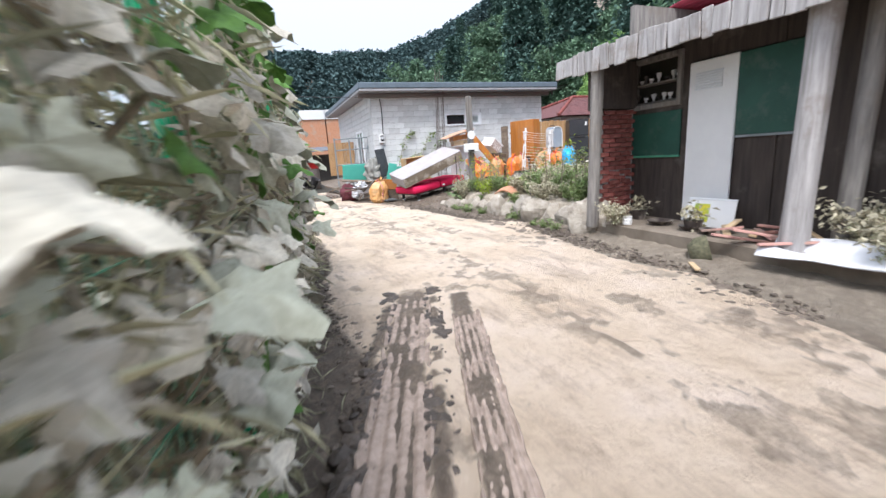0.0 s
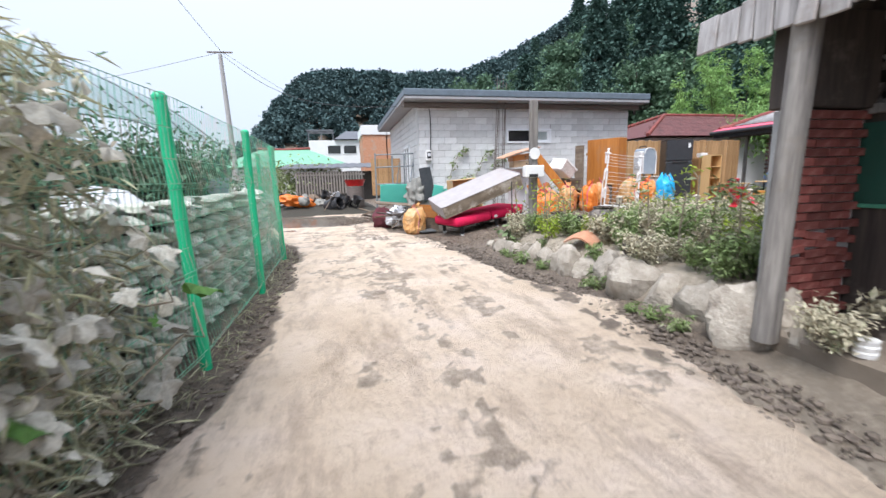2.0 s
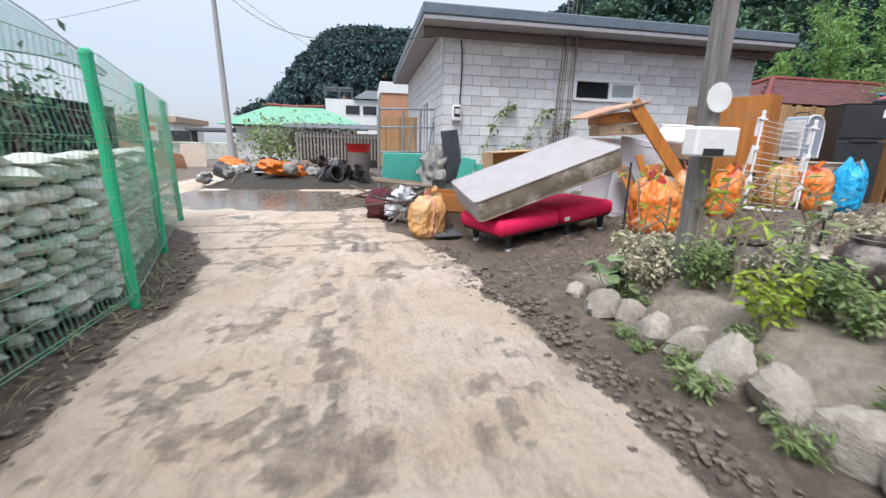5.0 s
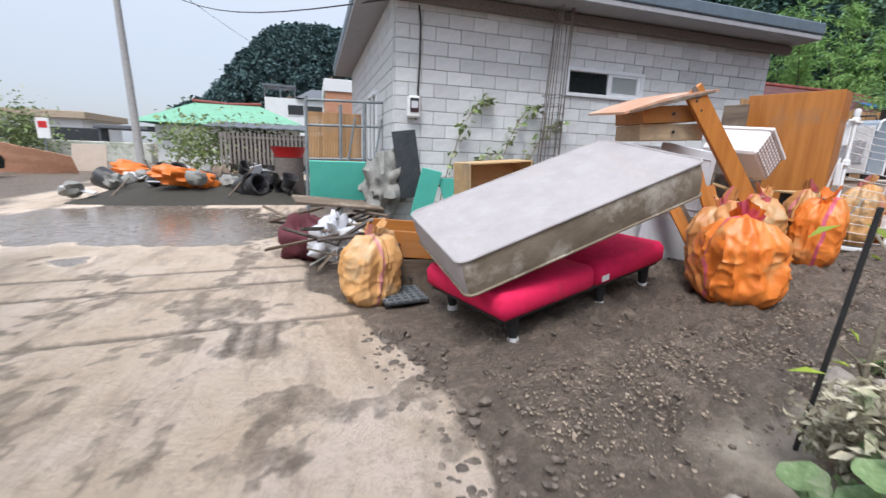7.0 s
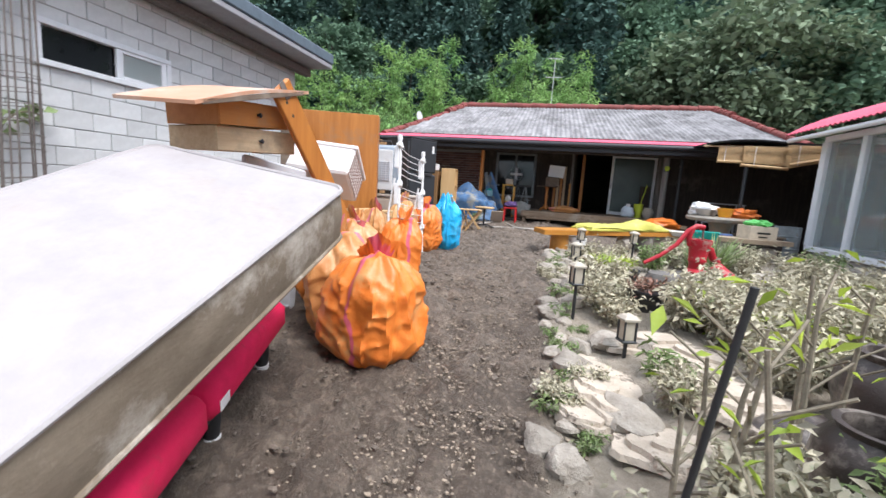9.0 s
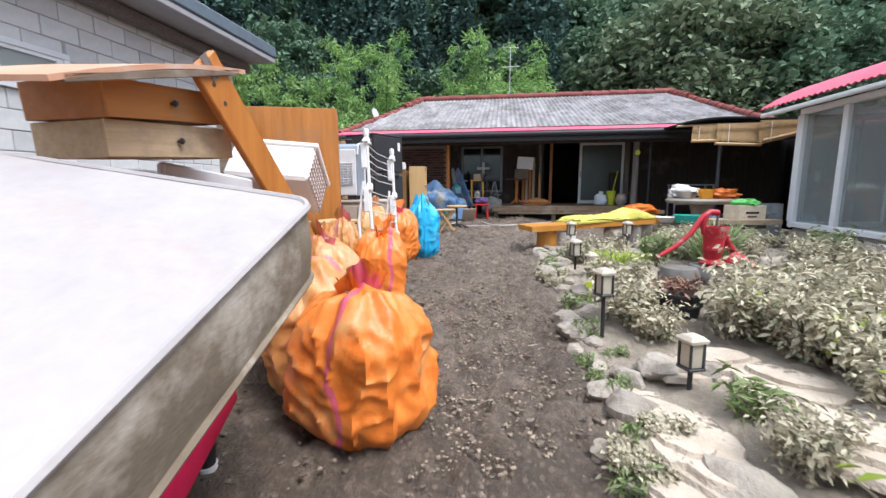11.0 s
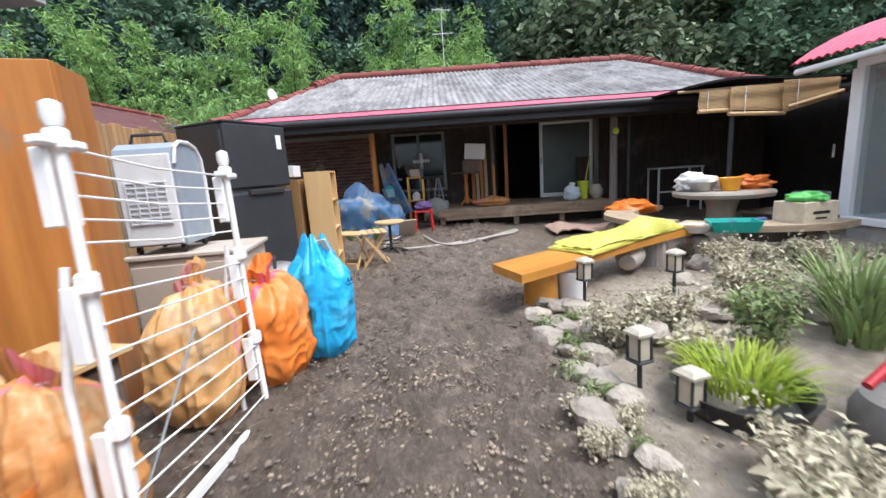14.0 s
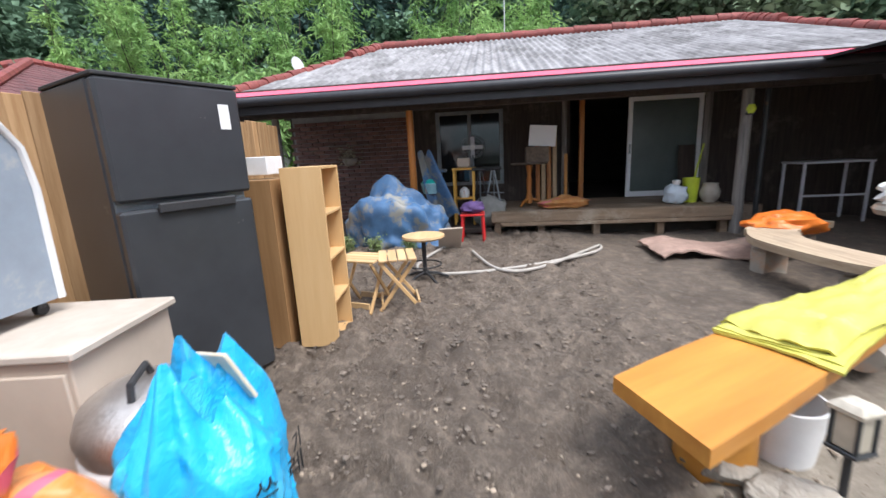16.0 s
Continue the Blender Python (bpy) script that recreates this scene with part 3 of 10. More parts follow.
def road_left(y):
    return np.interp(y, [-4, 0, 1, 2, 2.8, 3.5, 4.5, 6.1, 7.2, 8.0, 10.2, 11.3, 13, 16, 40], [-0.2, -0.05, 0.1, 0.4, 0.55, 0.42, 0.45, 0.66, 0.6, 0.75, 0.55, 0.4, -0.2, -3, -6])


TX, TS = -0.24, 0.37  # where the tyre track starts and how it slants


def build_ground():
    ax, ay = axis(-1.2, 15.5, 0.044, 900), axis(-1.0, 16.5, 0.044, 900)
    X, Y = np.meshgrid(ax, ay, indexing="ij")
    wob = (fbm(X * 1.3, Y * 1.3, 3) - 0.5) * 0.7
    left, right = X - road_left(Y) + wob * 0.7, road_right(Y) - X + wob
    on_road = smooth01(np.minimum(left, right) / 0.12 + 0.5) * (1 - smooth01((Y - 34) / 3))
    puddle = smooth01((0.95 - ((X + 0.6) / 3.1) ** 2 - ((Y - 17.2) / 2.6) ** 2 + (fbm(X * 0.9, Y * 0.9, 8) - 0.5) * 2.2) / 0.25) * (Y > 12)
    patch = smooth01((fbm(X * 1.7, Y * 0.8, 21) - 0.605) / 0.06) * smooth01((fbm(X * 9, Y * 8, 22) - 0.47) / 0.1)
    mid = smooth01((0.38 - np.abs(X - np.interp(Y, [0, 5, 8, 11], [1.9, 2.1, 2.05, 1.8]))) / 0.3) * smooth01((fbm(X * 11, Y * 5, 31) - 0.48) / 0.08) * 0.72
    tread = np.maximum(smooth01((0.17 - np.abs(X - (TX + TS * Y))) / 0.05), smooth01((0.12 - np.abs(X - (TX + 0.46 + TS * Y))) / 0.05)) * smooth01((3.7 + wob * 2 - Y) / 0.35) * smooth01((Y - 0.4) / 0.5)
    mud = 1 - on_road * (1 - np.maximum(np.maximum(patch * 0.7, mid), tread))
    # Splashes of mud dropped on the concrete.
    for px, py, rx_, ry_ in ((2.9, 1.6, 0.25, 0.45), (3.3, 2.9, 0.3, 0.3), (2.3, 0.6, 0.4, 0.35), (2.6, 2.4, 0.15, 0.4), (1.5, 5.2, 0.12, 0.2), (3.2, 5.0, 0.2, 0.5), (2.0, 8.2, 0.35, 0.3), (1.3, 9.6, 0.3, 0.35), (1.7, 12.6, 0.5, 0.3), (1.85, 0.95, 0.3, 0.3), (2.75, 6.8, 0.2, 0.6), (2.5, 11.0, 0.35, 0.4), (3.1, 10.9, 0.3, 0.3), (1.0, 11.3, 0.4, 0.3)):
        q = 1 - ((X - px) / rx_) ** 2 - ((Y - py) / ry_) ** 2 + (fbm(X * 6, Y * 6, 77) - 0.5) * 5
        mud = np.maximum(mud, smooth01(q / 0.5) * (((X - px) / rx_) ** 2 + ((Y - py) / ry_) ** 2 < 2.4) * (0.36 + 0.6 * fbm(X * 11, Y * 9, 91)))
    # A torn line of mud between the lane's two pours.
    mud = np.maximum(mud, smooth01((0.09 + (fbm(X * 5, Y * 5, 81) - 0.5) * 0.4 - np.abs(X - 3.6 - 0.06 * np.sin(2.2 * Y))) / 0.05) * (Y > 3.2) * (Y < 7.2) * 0.95)
    mud = np.maximum(mud, puddle)
    Z = gz(X, Y)
    fine = fbm(X * 9, Y * 9, 5, 3) - 0.5
    lumps = np.abs(fbm(X * 3.2, Y * 3.2, 9, 4) - 0.5)
    near = (1 - smooth01((np.abs(X - 7) - 11) / 4)) * (1 - smooth01((np.abs(Y - 8) - 14) / 6))
    yard_zone = smooth01((X - 3.8) / 0.6) * smooth01((Y - 9.8) / 0.6)
    ruts = np.sin(Y * 9 + 3 * fbm(X * 0.7, Y * 1.5, 14)) * 0.5 * smooth01((fbm(X * 1.1, Y * 1.4, 15) - 0.4) / 0.2)
    Z += near * mud * (1 - puddle) * (0.04 * fine + 0.07 * lumps + yard_zone * (0.15 * fine + 0.016 * ruts + 0.05 * np.maximum(0, fbm(X * 7, Y * 7, 61, 3) - 0.5))) + near * 0.03 * on_road
    Z += tread * 0.006
    side = np.abs(np.abs(X - (TX + TS * Y)) - 0.21)
    Z += smooth01((0.07 - side) / 0.05) * smooth01((3.6 - Y) / 0.35) * smooth01((Y - 0.4) / 0.5) * (0.01 + 0.1 * np.maximum(0, fbm(X * 7, Y * 7, 44, 3) - 0.4))
    mud = np.maximum(mud, smooth01((0.07 - side) / 0.04) * smooth01((3.6 - Y) / 0.35) * (Y > 0.6) * (fbm(X * 6, Y * 6, 45) > 0.44))
    for y0, slope in ((12.05, 0.11), (13.75, 0.1), (13.15, 0.1)):
        Z -= near * on_road * 0.02 * np.exp(-((Y - y0 - slope * X) / 0.05) ** 2)
        mud = np.maximum(mud, 0.9 * np.exp(-((Y - y0 - slope * X) / 0.06) ** 2) * near)
    Z -= puddle * 0.012
    garden = smooth01((X - 4.15) / 0.25) * smooth01((Y - 4.9) / 0.3) * (1 - smooth01((Y - 10.15) / 0.2)) * (1 - smooth01((X - 10.4) / 0.8 - (Y < 7.4) * 2))
    silt = np.maximum(garden, smooth01((X - 3.1) / 0.4) * (1 - smooth01((X - 8) / 1)) * (1 - smooth01((Y - 4.5) / 0.6)) * 0.5)
    gravel = yard_zone * smooth01((0.6 - np.abs(Y - 10.75 - 0.12 * (X - 5))) / 0.4) * smooth01((9.6 - X) / 2)
    # A print of track-laying machinery pressed into mud on the concrete.
    wob = 0.05 * np.sin(9 * X + 3 * np.sin(7 * Y)) + 0.04 * np.sin(17 * Y + 2)
    mat = smooth01((0.27 + wob - np.abs(X - 2.2)) / 0.08) * smooth01((0.37 + wob - np.abs(Y - 11.98)) / 0.1)
    mud = np.maximum(mud, mat * (0.72 + 0.16 * np.sin(44 * X)))
    Z += mat * (0.012 + 0.007 * np.sin(44 * X))
    n0, n1 = X.shape
    i = np.arange(n0 * n1).reshape(n0, n1)
    f = np.stack([i[:-1, :-1], i[1:, :-1], i[1:, 1:], i[:-1, 1:]], -1).reshape(-1, 4)
    me = bpy.data.meshes.new("ground")
    me.from_pydata(np.stack([X, Y, Z], -1).reshape(-1, 3).tolist(), [], f.tolist())
    for nm, arr in (("mud", mud), ("wet", puddle), ("silt", silt), ("gravel", gravel)):
        a = me.attributes.new(nm, "FLOAT", "POINT")
        a.data.foreach_set("value", np.asarray(arr, np.float32).ravel())
    me.polygons.foreach_set("use_smooth", [True] * len(me.polygons))
    mt = bpy.data.materials.new("ground_mud_and_concrete")
    mt.use_nodes = True
    nt = mt.node_tree
    bs = nt.nodes["Principled BSDF"]
    at_ = {}
    for nm in ("mud", "wet", "silt", "gravel"):
        a = nt.nodes.new("ShaderNodeAttribute")
        a.attribute_name = nm
        at_[nm] = a.outputs["Fac"]
    vec = coords(nt)
    nf, nm_, nl = noise_node(nt, vec, 60, 6, 0.75), noise_node(nt, vec, 9, 9, 0.78), noise_node(nt, vec, 1.2, 6, 0.65)
    conc = ramp(nt, nl, [(0.3, (0.63, 0.495, 0.365)), (0.5, (0.73, 0.595, 0.465)), (0.7, (0.79, 0.66, 0.56))])
    conc = mixc(nt, mapr(nt, nm_, 0.52, 0.7, 0, 0.6), conc, (0.4, 0.295, 0.21))
    smear = noise_node(nt, coords(nt, (1, 0.3, 1)), 3.2, 8, 0.72)
    conc = mixc(nt, mapr(nt, smear, 0.5, 0.66, 0, 0.75), conc, (0.38, 0.285, 0.21))
    conc = mixc(nt, mapr(nt, nf, 0.62, 0.72, 0, 0.5), conc, (0.2, 0.15, 0.11))
    mudc = ramp(nt, nm_, [(0.3, (0.055, 0.041, 0.031)), (0.5, (0.17, 0.132, 0.102)), (0.7, (0.36, 0.287, 0.222))])
    siltc = ramp(nt, nm_, [(0.28, (0.24, 0.2, 0.15)), (0.5, (0.46, 0.395, 0.315)), (0.72, (0.64, 0.56, 0.46))])
    mudc = mixc(nt, mapr(nt, nf, 0.54, 0.68, 0, 0.6), mudc, (0.4, 0.325, 0.255))
    mudc = mixc(nt, mapr(nt, nl, 0.52, 0.66, 0, 0.55), mudc, (0.085, 0.064, 0.049))
    mudc = mixc(nt, at_["silt"], mudc, siltc)
    vo = nt.nodes.new("ShaderNodeTexVoronoi")
    vo.inputs["Scale"].default_value = 24
    nt.links.new(vec, vo.inputs["Vector"])
    peb = nt.nodes.new("ShaderNodeMath")
    peb.operation = "MULTIPLY"
    nt.links.new(mapr(nt, vo.outputs["Distance"], 0.2, 0.34, 1, 0), peb.inputs[0])
    nt.links.new(mapr(nt, nl, 0.35, 0.6, 0.15, 0.8), peb.inputs[1])
    peb2 = nt.nodes.new("ShaderNodeMath")
    peb2.operation = "MULTIPLY"
    nt.links.new(peb.outputs[0], peb2.inputs[0])
    nt.links.new(at_["gravel"], peb2.inputs[1])
    mudc = mixc(nt, peb2.outputs[0], mudc, (0.3, 0.235, 0.175))
    edge = nt.nodes.new("ShaderNodeMath")
    edge.operation = "ADD"
    nt.links.new(at_["mud"], edge.inputs[0])
    nt.links.new(mapr(nt, nm_, 0.2, 0.8, -0.4, 0.4), edge.inputs[1])
    fac = mapr(nt, edge.outputs[0], 0.38, 0.92)
    nt.links.new(mixc(nt, fac, conc, mudc), bs.inputs["Base Color"])
    wetf = nt.nodes.new("ShaderNodeMath")
    wetf.operation = "MULTIPLY"
    nt.links.new(at_["wet"], wetf.inputs[0])
    nt.links.new(mapr(nt, nm_, 0.38, 0.5), wetf.inputs[1])
    dry = mapr(nt, nm_, 0.3, 0.7, 0.45, 0.85)
    rm = nt.nodes.new("ShaderNodeMix")
    nt.links.new(wetf.outputs[0], rm.inputs[0])
    nt.links.new(dry, rm.inputs[2])
    rm.inputs[3].default_value = 0.06
    nt.links.new(rm.outputs[0], bs.inputs["Roughness"])
    bp = nt.nodes.new("ShaderNodeBump")
    bp.inputs["Distance"].default_value = 0.08
    inv = mapr(nt, at_["wet"], 0, 1, 0.9, 0.04)
    nt.links.new(inv, bp.inputs["Strength"])
    nt.links.new(noise_node(nt, vec, 22, 8, 0.75), bp.inputs["Height"])
    nt.links.new(bp.outputs[0], bs.inputs["Normal"])
    me.materials.append(mt)
    return tagged(new("ground", me), "muddy pale concrete lane and dark wet earth yard", "ground", kind="structure")


build_ground()
gzf = lambda x, y: float(gz(x, y))


# ---- green mesh fence along the lane ----
FENCE_Y = [-0.4, 1.6, 3.8, 5.75, 7.9, 10.1, 12.0, 14.2]


def build_fence():
    f = thing("mesh_fence", "bright green welded wire mesh fence with tubular posts", "fence", pose(0, 0, 0), kind="structure")
    pts = [Vector((float(fence_x(y)), y, 0.03)) for y in FENCE_Y]
    for k, p in enumerate(pts):
        g = Geo().cyl((0, 0, -0.15), (0, 0, 1.9), 0.042, 0.042, 14).lathe([(0.045, 1.88), (0.047, 1.9), (0.03, 1.925), (0.004, 1.93)], 14)
        part("post", g, green_paint, f, smooth=True, m=pose(p.x, p.y, p.z, 0.8 + 0.8 * math.sin(k * 2.1), -1.0 + math.cos(k * 3), 0))
    for a, c in zip(pts, pts[1:]):
        d = c - a
        L = d.length
        g = Geo()
        bend = lambda z: 0.03 * max(0, 1 - abs((z % 0.6) - 0.1) / 0.06) if z > 0.05 else 0.0
        zs = sorted([0.06 + 0.2 * i for i in range(10)] + [0.1, 0.66, 0.7, 1.26, 1.3])
        n = int(L / 0.055)
        for i in range(n + 1):
            u = L * i / n
            vv = [(u, -bend(z), z) for z in zs]
            k = len(g.v)
            r = 0.0019
            for x, y, z in vv:
                g.v += [(x - r, y, z), (x + r, y - r, z), (x, y + r, z)]
            for s in range(len(vv) - 1):
                for j in range(3):
                    q, w = k + s * 3 + j, k + s * 3 + (j + 1) % 3
                    g.f.append((q, w, w + 3, q + 3))
        for z in zs:
            g.beam((0, -bend(z) - 0.004, z), (L, -bend(z) - 0.004, z), 0.004, 0.004, 0)
        me = g.mesh("mesh_panel", wire_green)
        part("mesh_panel", me, None, f, m=Matrix.Translation(a) @ pose(0, 0, 0.03, 0, 0, math.degrees(math.atan2(d.y, d.x))))
    return f


build_fence()


def stone_meshes(name, n, mat_, rough=0.3, res=5):
    return [Geo().blob(0.54, 0.54, 0.54, None, res, rough * 0.6, 1.9, seed=3.1 * k + 1, cuts=9).mesh(name, mat_, smooth=35) for k in range(n)]


def build_stone_wall():
    """The low wall of stacked stones behind the fence."""
    w = Geo()
    w.sheet(lambda u, v: (float(fence_x(-2 + 15.8 * u)) - 0.36 - 0.06 * v, -2 + 15.8 * u, -0.1 + 1.25 * v), 40, 2, 0.4)
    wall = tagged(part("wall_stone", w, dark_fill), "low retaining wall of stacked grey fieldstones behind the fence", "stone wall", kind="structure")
    rng = random.Random(4)
    metas = stone_meshes("stone", 10, wall_stone, 0.32, 6)
    rest, count = Geo(), 0
    z = 0.06
    while z < 1.2:
        h = rng.uniform(0.075, 0.14)
        y = -1.5 + rng.random() * 0.2
        while y < 13.6:
            L = rng.uniform(0.11, 0.34)
            m = pose(float(fence_x(y)) - 0.3 - 0.05 * z + rng.uniform(-0.05, 0.04), y + L / 2, z + h / 2, rng.uniform(-10, 10), rng.uniform(-9, 9), rng.uniform(-18, 18)) @ Matrix.Diagonal((0.26, L * 1.02, h * rng.uniform(0.85, 1.15), 1))
            if 3.6 < y < 9 and count < 330:
                part("stone", rng.choice(metas), None, wall, m=m)
                count += 1
            else:
                rest.blob(0.54, 0.54, 0.54, m, 4, 0.2, 1.9, seed=rng.random() * 20, cuts=6)
            y += L
        z += h
    part("stones_further_along", rest, wall_stone, wall, smooth=35)["kind"] = "stuff"


# ---- grey block house ----
def build_block_house():
    x0, x1, y0, y1, top = 3.81, 11.15, 15.5, 22.6, 3.6
    wx0, wx1, wz0, wz1 = 6.66, 8.24, 2.4, 2.86
    h = thing("block_house", "single-storey grey concrete block house with an overhanging flat roof", "house", kind="structure")
    g = Geo()
    t = 0.17
    e = 0.012
    for a in ((x0 + e, wx0, y0 + e, y0 + t, -0.2, top), (wx1, x1 - e, y0 + e, y0 + t, -0.2, top), (wx0, wx1, y0 + e, y0 + t, -0.2, wz0), (wx0, wx1, y0 + e, y0 + t, wz1, top)):
        g.span(*a, b=0)
    wall_front = part("wall_front", g, mortar, h, "grey concrete blocks with thin mortar joints")
    cache = {}

    def block(xa, xb, za, zb):
        key = (round(xb - xa, 3), round(zb - za, 3))
        if key not in cache:
            cache[key] = Geo().box(key[0] - 0.009, 0.04, key[1] - 0.009, None, 0.005).mesh("block", concrete_block)
        part("block", cache[key], None, wall_front, m=pose((xa + xb) / 2, y0 + 0.018 + 0.003 * math.sin(xa * 37 + za * 51), (za + zb) / 2))

    for r in range(18):
        za, zb = 0.2 * r, 0.2 * r + 0.2
        x = x0 - (0.2 if r % 2 else 0.0)
        while x < x1 - 0.01:
            xa, xb = max(x, x0), min(x + 0.4, x1)
            x += 0.4
            if xb - xa < 0.03:
                continue
            if zb <= wz0 + 0.001 or za >= wz1:
                block(xa, xb, za, zb)
                continue
            for a, c in ((xa, min(xb, wx0)), (max(xa, wx1), xb)):
                if c - a > 0.03:
                    block(a, c, za, zb)
            a, c = max(xa, wx0), min(xb, wx1)
            if c - a > 0.03 and zb - wz1 > 0.03:
                block(a, c, wz1, zb)
    for nm, a in (("wall_west", (x0, x0 + t, y0 + t, y1, -0.2, top)), ("wall_east", (x1 - t, x1, y0 + t, y1, -0.2, top)), ("wall_back", (x0 + t, x1 - t, y1 - t, y1, -0.2, top))):
        gg = Geo().span(*a, b=0)
        wl = part(nm, gg, mortar, h, "grey concrete blocks with thin mortar joints")
        if nm == "wall_west":
            bb = Geo()
            for r in range(18):
                y = y0 - (0.2 if r % 2 == 0 else 0)
                while y < y1:
                    ya, yb = max(y, y0 + 0.045), min(y + 0.4, y1)
                    y += 0.4
                    if yb - ya < 0.05 or (17.3 < (ya + yb) / 2 < 18.4 and 1.2 < 0.2 * r + 0.1 < 2.4):
                        continue
                    bb.box(0.04, yb - ya - 0.009, 0.191, pose(x0 - 0.008, (ya + yb) / 2, 0.2 * r + 0.1), 0.005)
            part("side_blocks", bb, concrete_block, wl)["kind"] = "stuff"
            fr = Geo()
            for a in ((17.2, 17.27, 1.1, 2.5), (18.35, 18.42, 1.1, 2.5), (17.78, 17.84, 1.1, 2.5), (17.2, 18.42, 2.43, 2.5), (17.2, 18.42, 1.1, 1.17)):
                fr.span(x0 - 0.06, x0 + 0.02, a[0], a[1], a[2], a[3], 0.006)
            part("side_window_frame", fr, white_pvc, wl, "white plastic frame")
            part("side_window_pane", Geo().span(x0 - 0.02, x0 - 0.01, 17.27, 18.35, 1.17, 2.43, 0), dark_glass, wl)
    rf = Geo().span(3.3, 11.45, 14.85, 23.4, 3.62, 3.7, 0.01)
    roof = part("roof", rf, soffit, h, "flat grey roof panel with a wide soffit")
    part("roof_sheet", Geo().span(3.28, 11.47, 14.83, 23.42, 3.705, 3.9, 0.02), fascia_blue, roof, "dark blue-grey metal roof edge")
    part("eave_beam", Geo().span(3.35, 11.4, 15.3, 15.44, 3.46, 3.6, 0.01), rust_iron, roof, "rusty steel eave beam")
    w = thing("window_1", "white plastic sliding window in the block wall", "window", kind="structure")
    fr = Geo()
    for a in ((wx0, wx1, wz0, wz0 + 0.06), (wx0, wx1, wz1 - 0.06, wz1), (wx0, wx0 + 0.07, wz0 + 0.06, wz1 - 0.06), (wx1 - 0.07, wx1, wz0 + 0.06, wz1 - 0.06)):
        fr.span(a[0], a[1], y0 - 0.045, y0 + 0.08, a[2], a[3], 0.006)
    part("window_frame", fr, white_pvc, w)
    sf = Geo()
    sx0, sx1 = 7.5, wx1 - 0.07
    for a in ((sx0, sx0 + 0.08, wz0 + 0.06, wz1 - 0.06), (sx1 - 0.07, sx1, wz0 + 0.06, wz1 - 0.06), (sx0 + 0.08, sx1 - 0.07, wz0 + 0.06, wz0 + 0.1), (sx0 + 0.08, sx1 - 0.07, wz1 - 0.1, wz1 - 0.06)):
        sf.span(a[0], a[1], y0 - 0.03, y0 + 0.01, a[2], a[3], 0.004)
    part("sash", sf, white_pvc, w)
    part("pane", Geo().span(sx0 + 0.08, sx1 - 0.07, y0 - 0.012, y0 - 0.007, wz0 + 0.1, wz1 - 0.1, 0), frosted, w)
    part("pane", Geo().span(wx0 + 0.07, sx0, y0 + 0.03, y0 + 0.035, wz0 + 0.06, wz1 - 0.06, 0), dark_glass, w)
    mb = thing("electric_meter", "white plastic electricity meter box on the block wall", "meter box", pose(4.08, y0 - 0.01, 1.88))
    part("case", Geo().box(0.2, 0.12, 0.32, pose(0, -0.06, 0.16), 0.03), white_plastic, mb)
    part("meter_window", Geo().box(0.13, 0.012, 0.2, pose(0, -0.124, 0.18), 0.01), dark_glass, mb)
    part("dial", Geo().box(0.1, 0.006, 0.1, pose(0, -0.133, 0.19), 0.003), pale_grey, mb)
    cb = tagged(part("power_cable", Geo().tube([(4.14, y0 - 0.03, 3.45), (4.17, y0 - 0.035, 3.2), (4.17, y0 - 0.03, 2.7), (4.15, y0 - 0.03, 2.3), (4.17, y0 - 0.03, 2.0), (4.12, y0 - 0.04, 1.86)], 0.014), rubber, smooth=True),
                "black power cable clipped to the block wall", "cable")
    rb = thing("rebar_bundle", "bundle of rusty steel reinforcing bars leaning by the wall", "rebar", pose(6.22, 15.1, 0.35))
    rg = random.Random(2)
    for k in range(9):
        a, r = rg.random() * 6.28, rg.uniform(0.1, 0.2)
        bx, by = math.cos(a) * r, math.sin(a) * r * 0.8
        part("bar", Geo().tube([(bx, by, 0), (bx * 0.9 + 0.03, by, 1.2), (bx * 0.8 + 0.12 + 0.02 * k * 0.5, by + 0.1, 3.9 + rg.uniform(-0.7, 0.5))], 0.009, 6), rust_iron, rb, smooth=True)
    for z in np.arange(0.4, 2.0, 0.13):
        part("wire_hoop", Geo().tube([(math.cos(t_) * 0.19 + 0.03, math.sin(t_) * 0.15, float(z) + 0.01 * math.sin(3 * t_)) for t_ in np.linspace(0, 6.283, 13)], 0.004, 5), rust_iron, rb)


build_block_house()


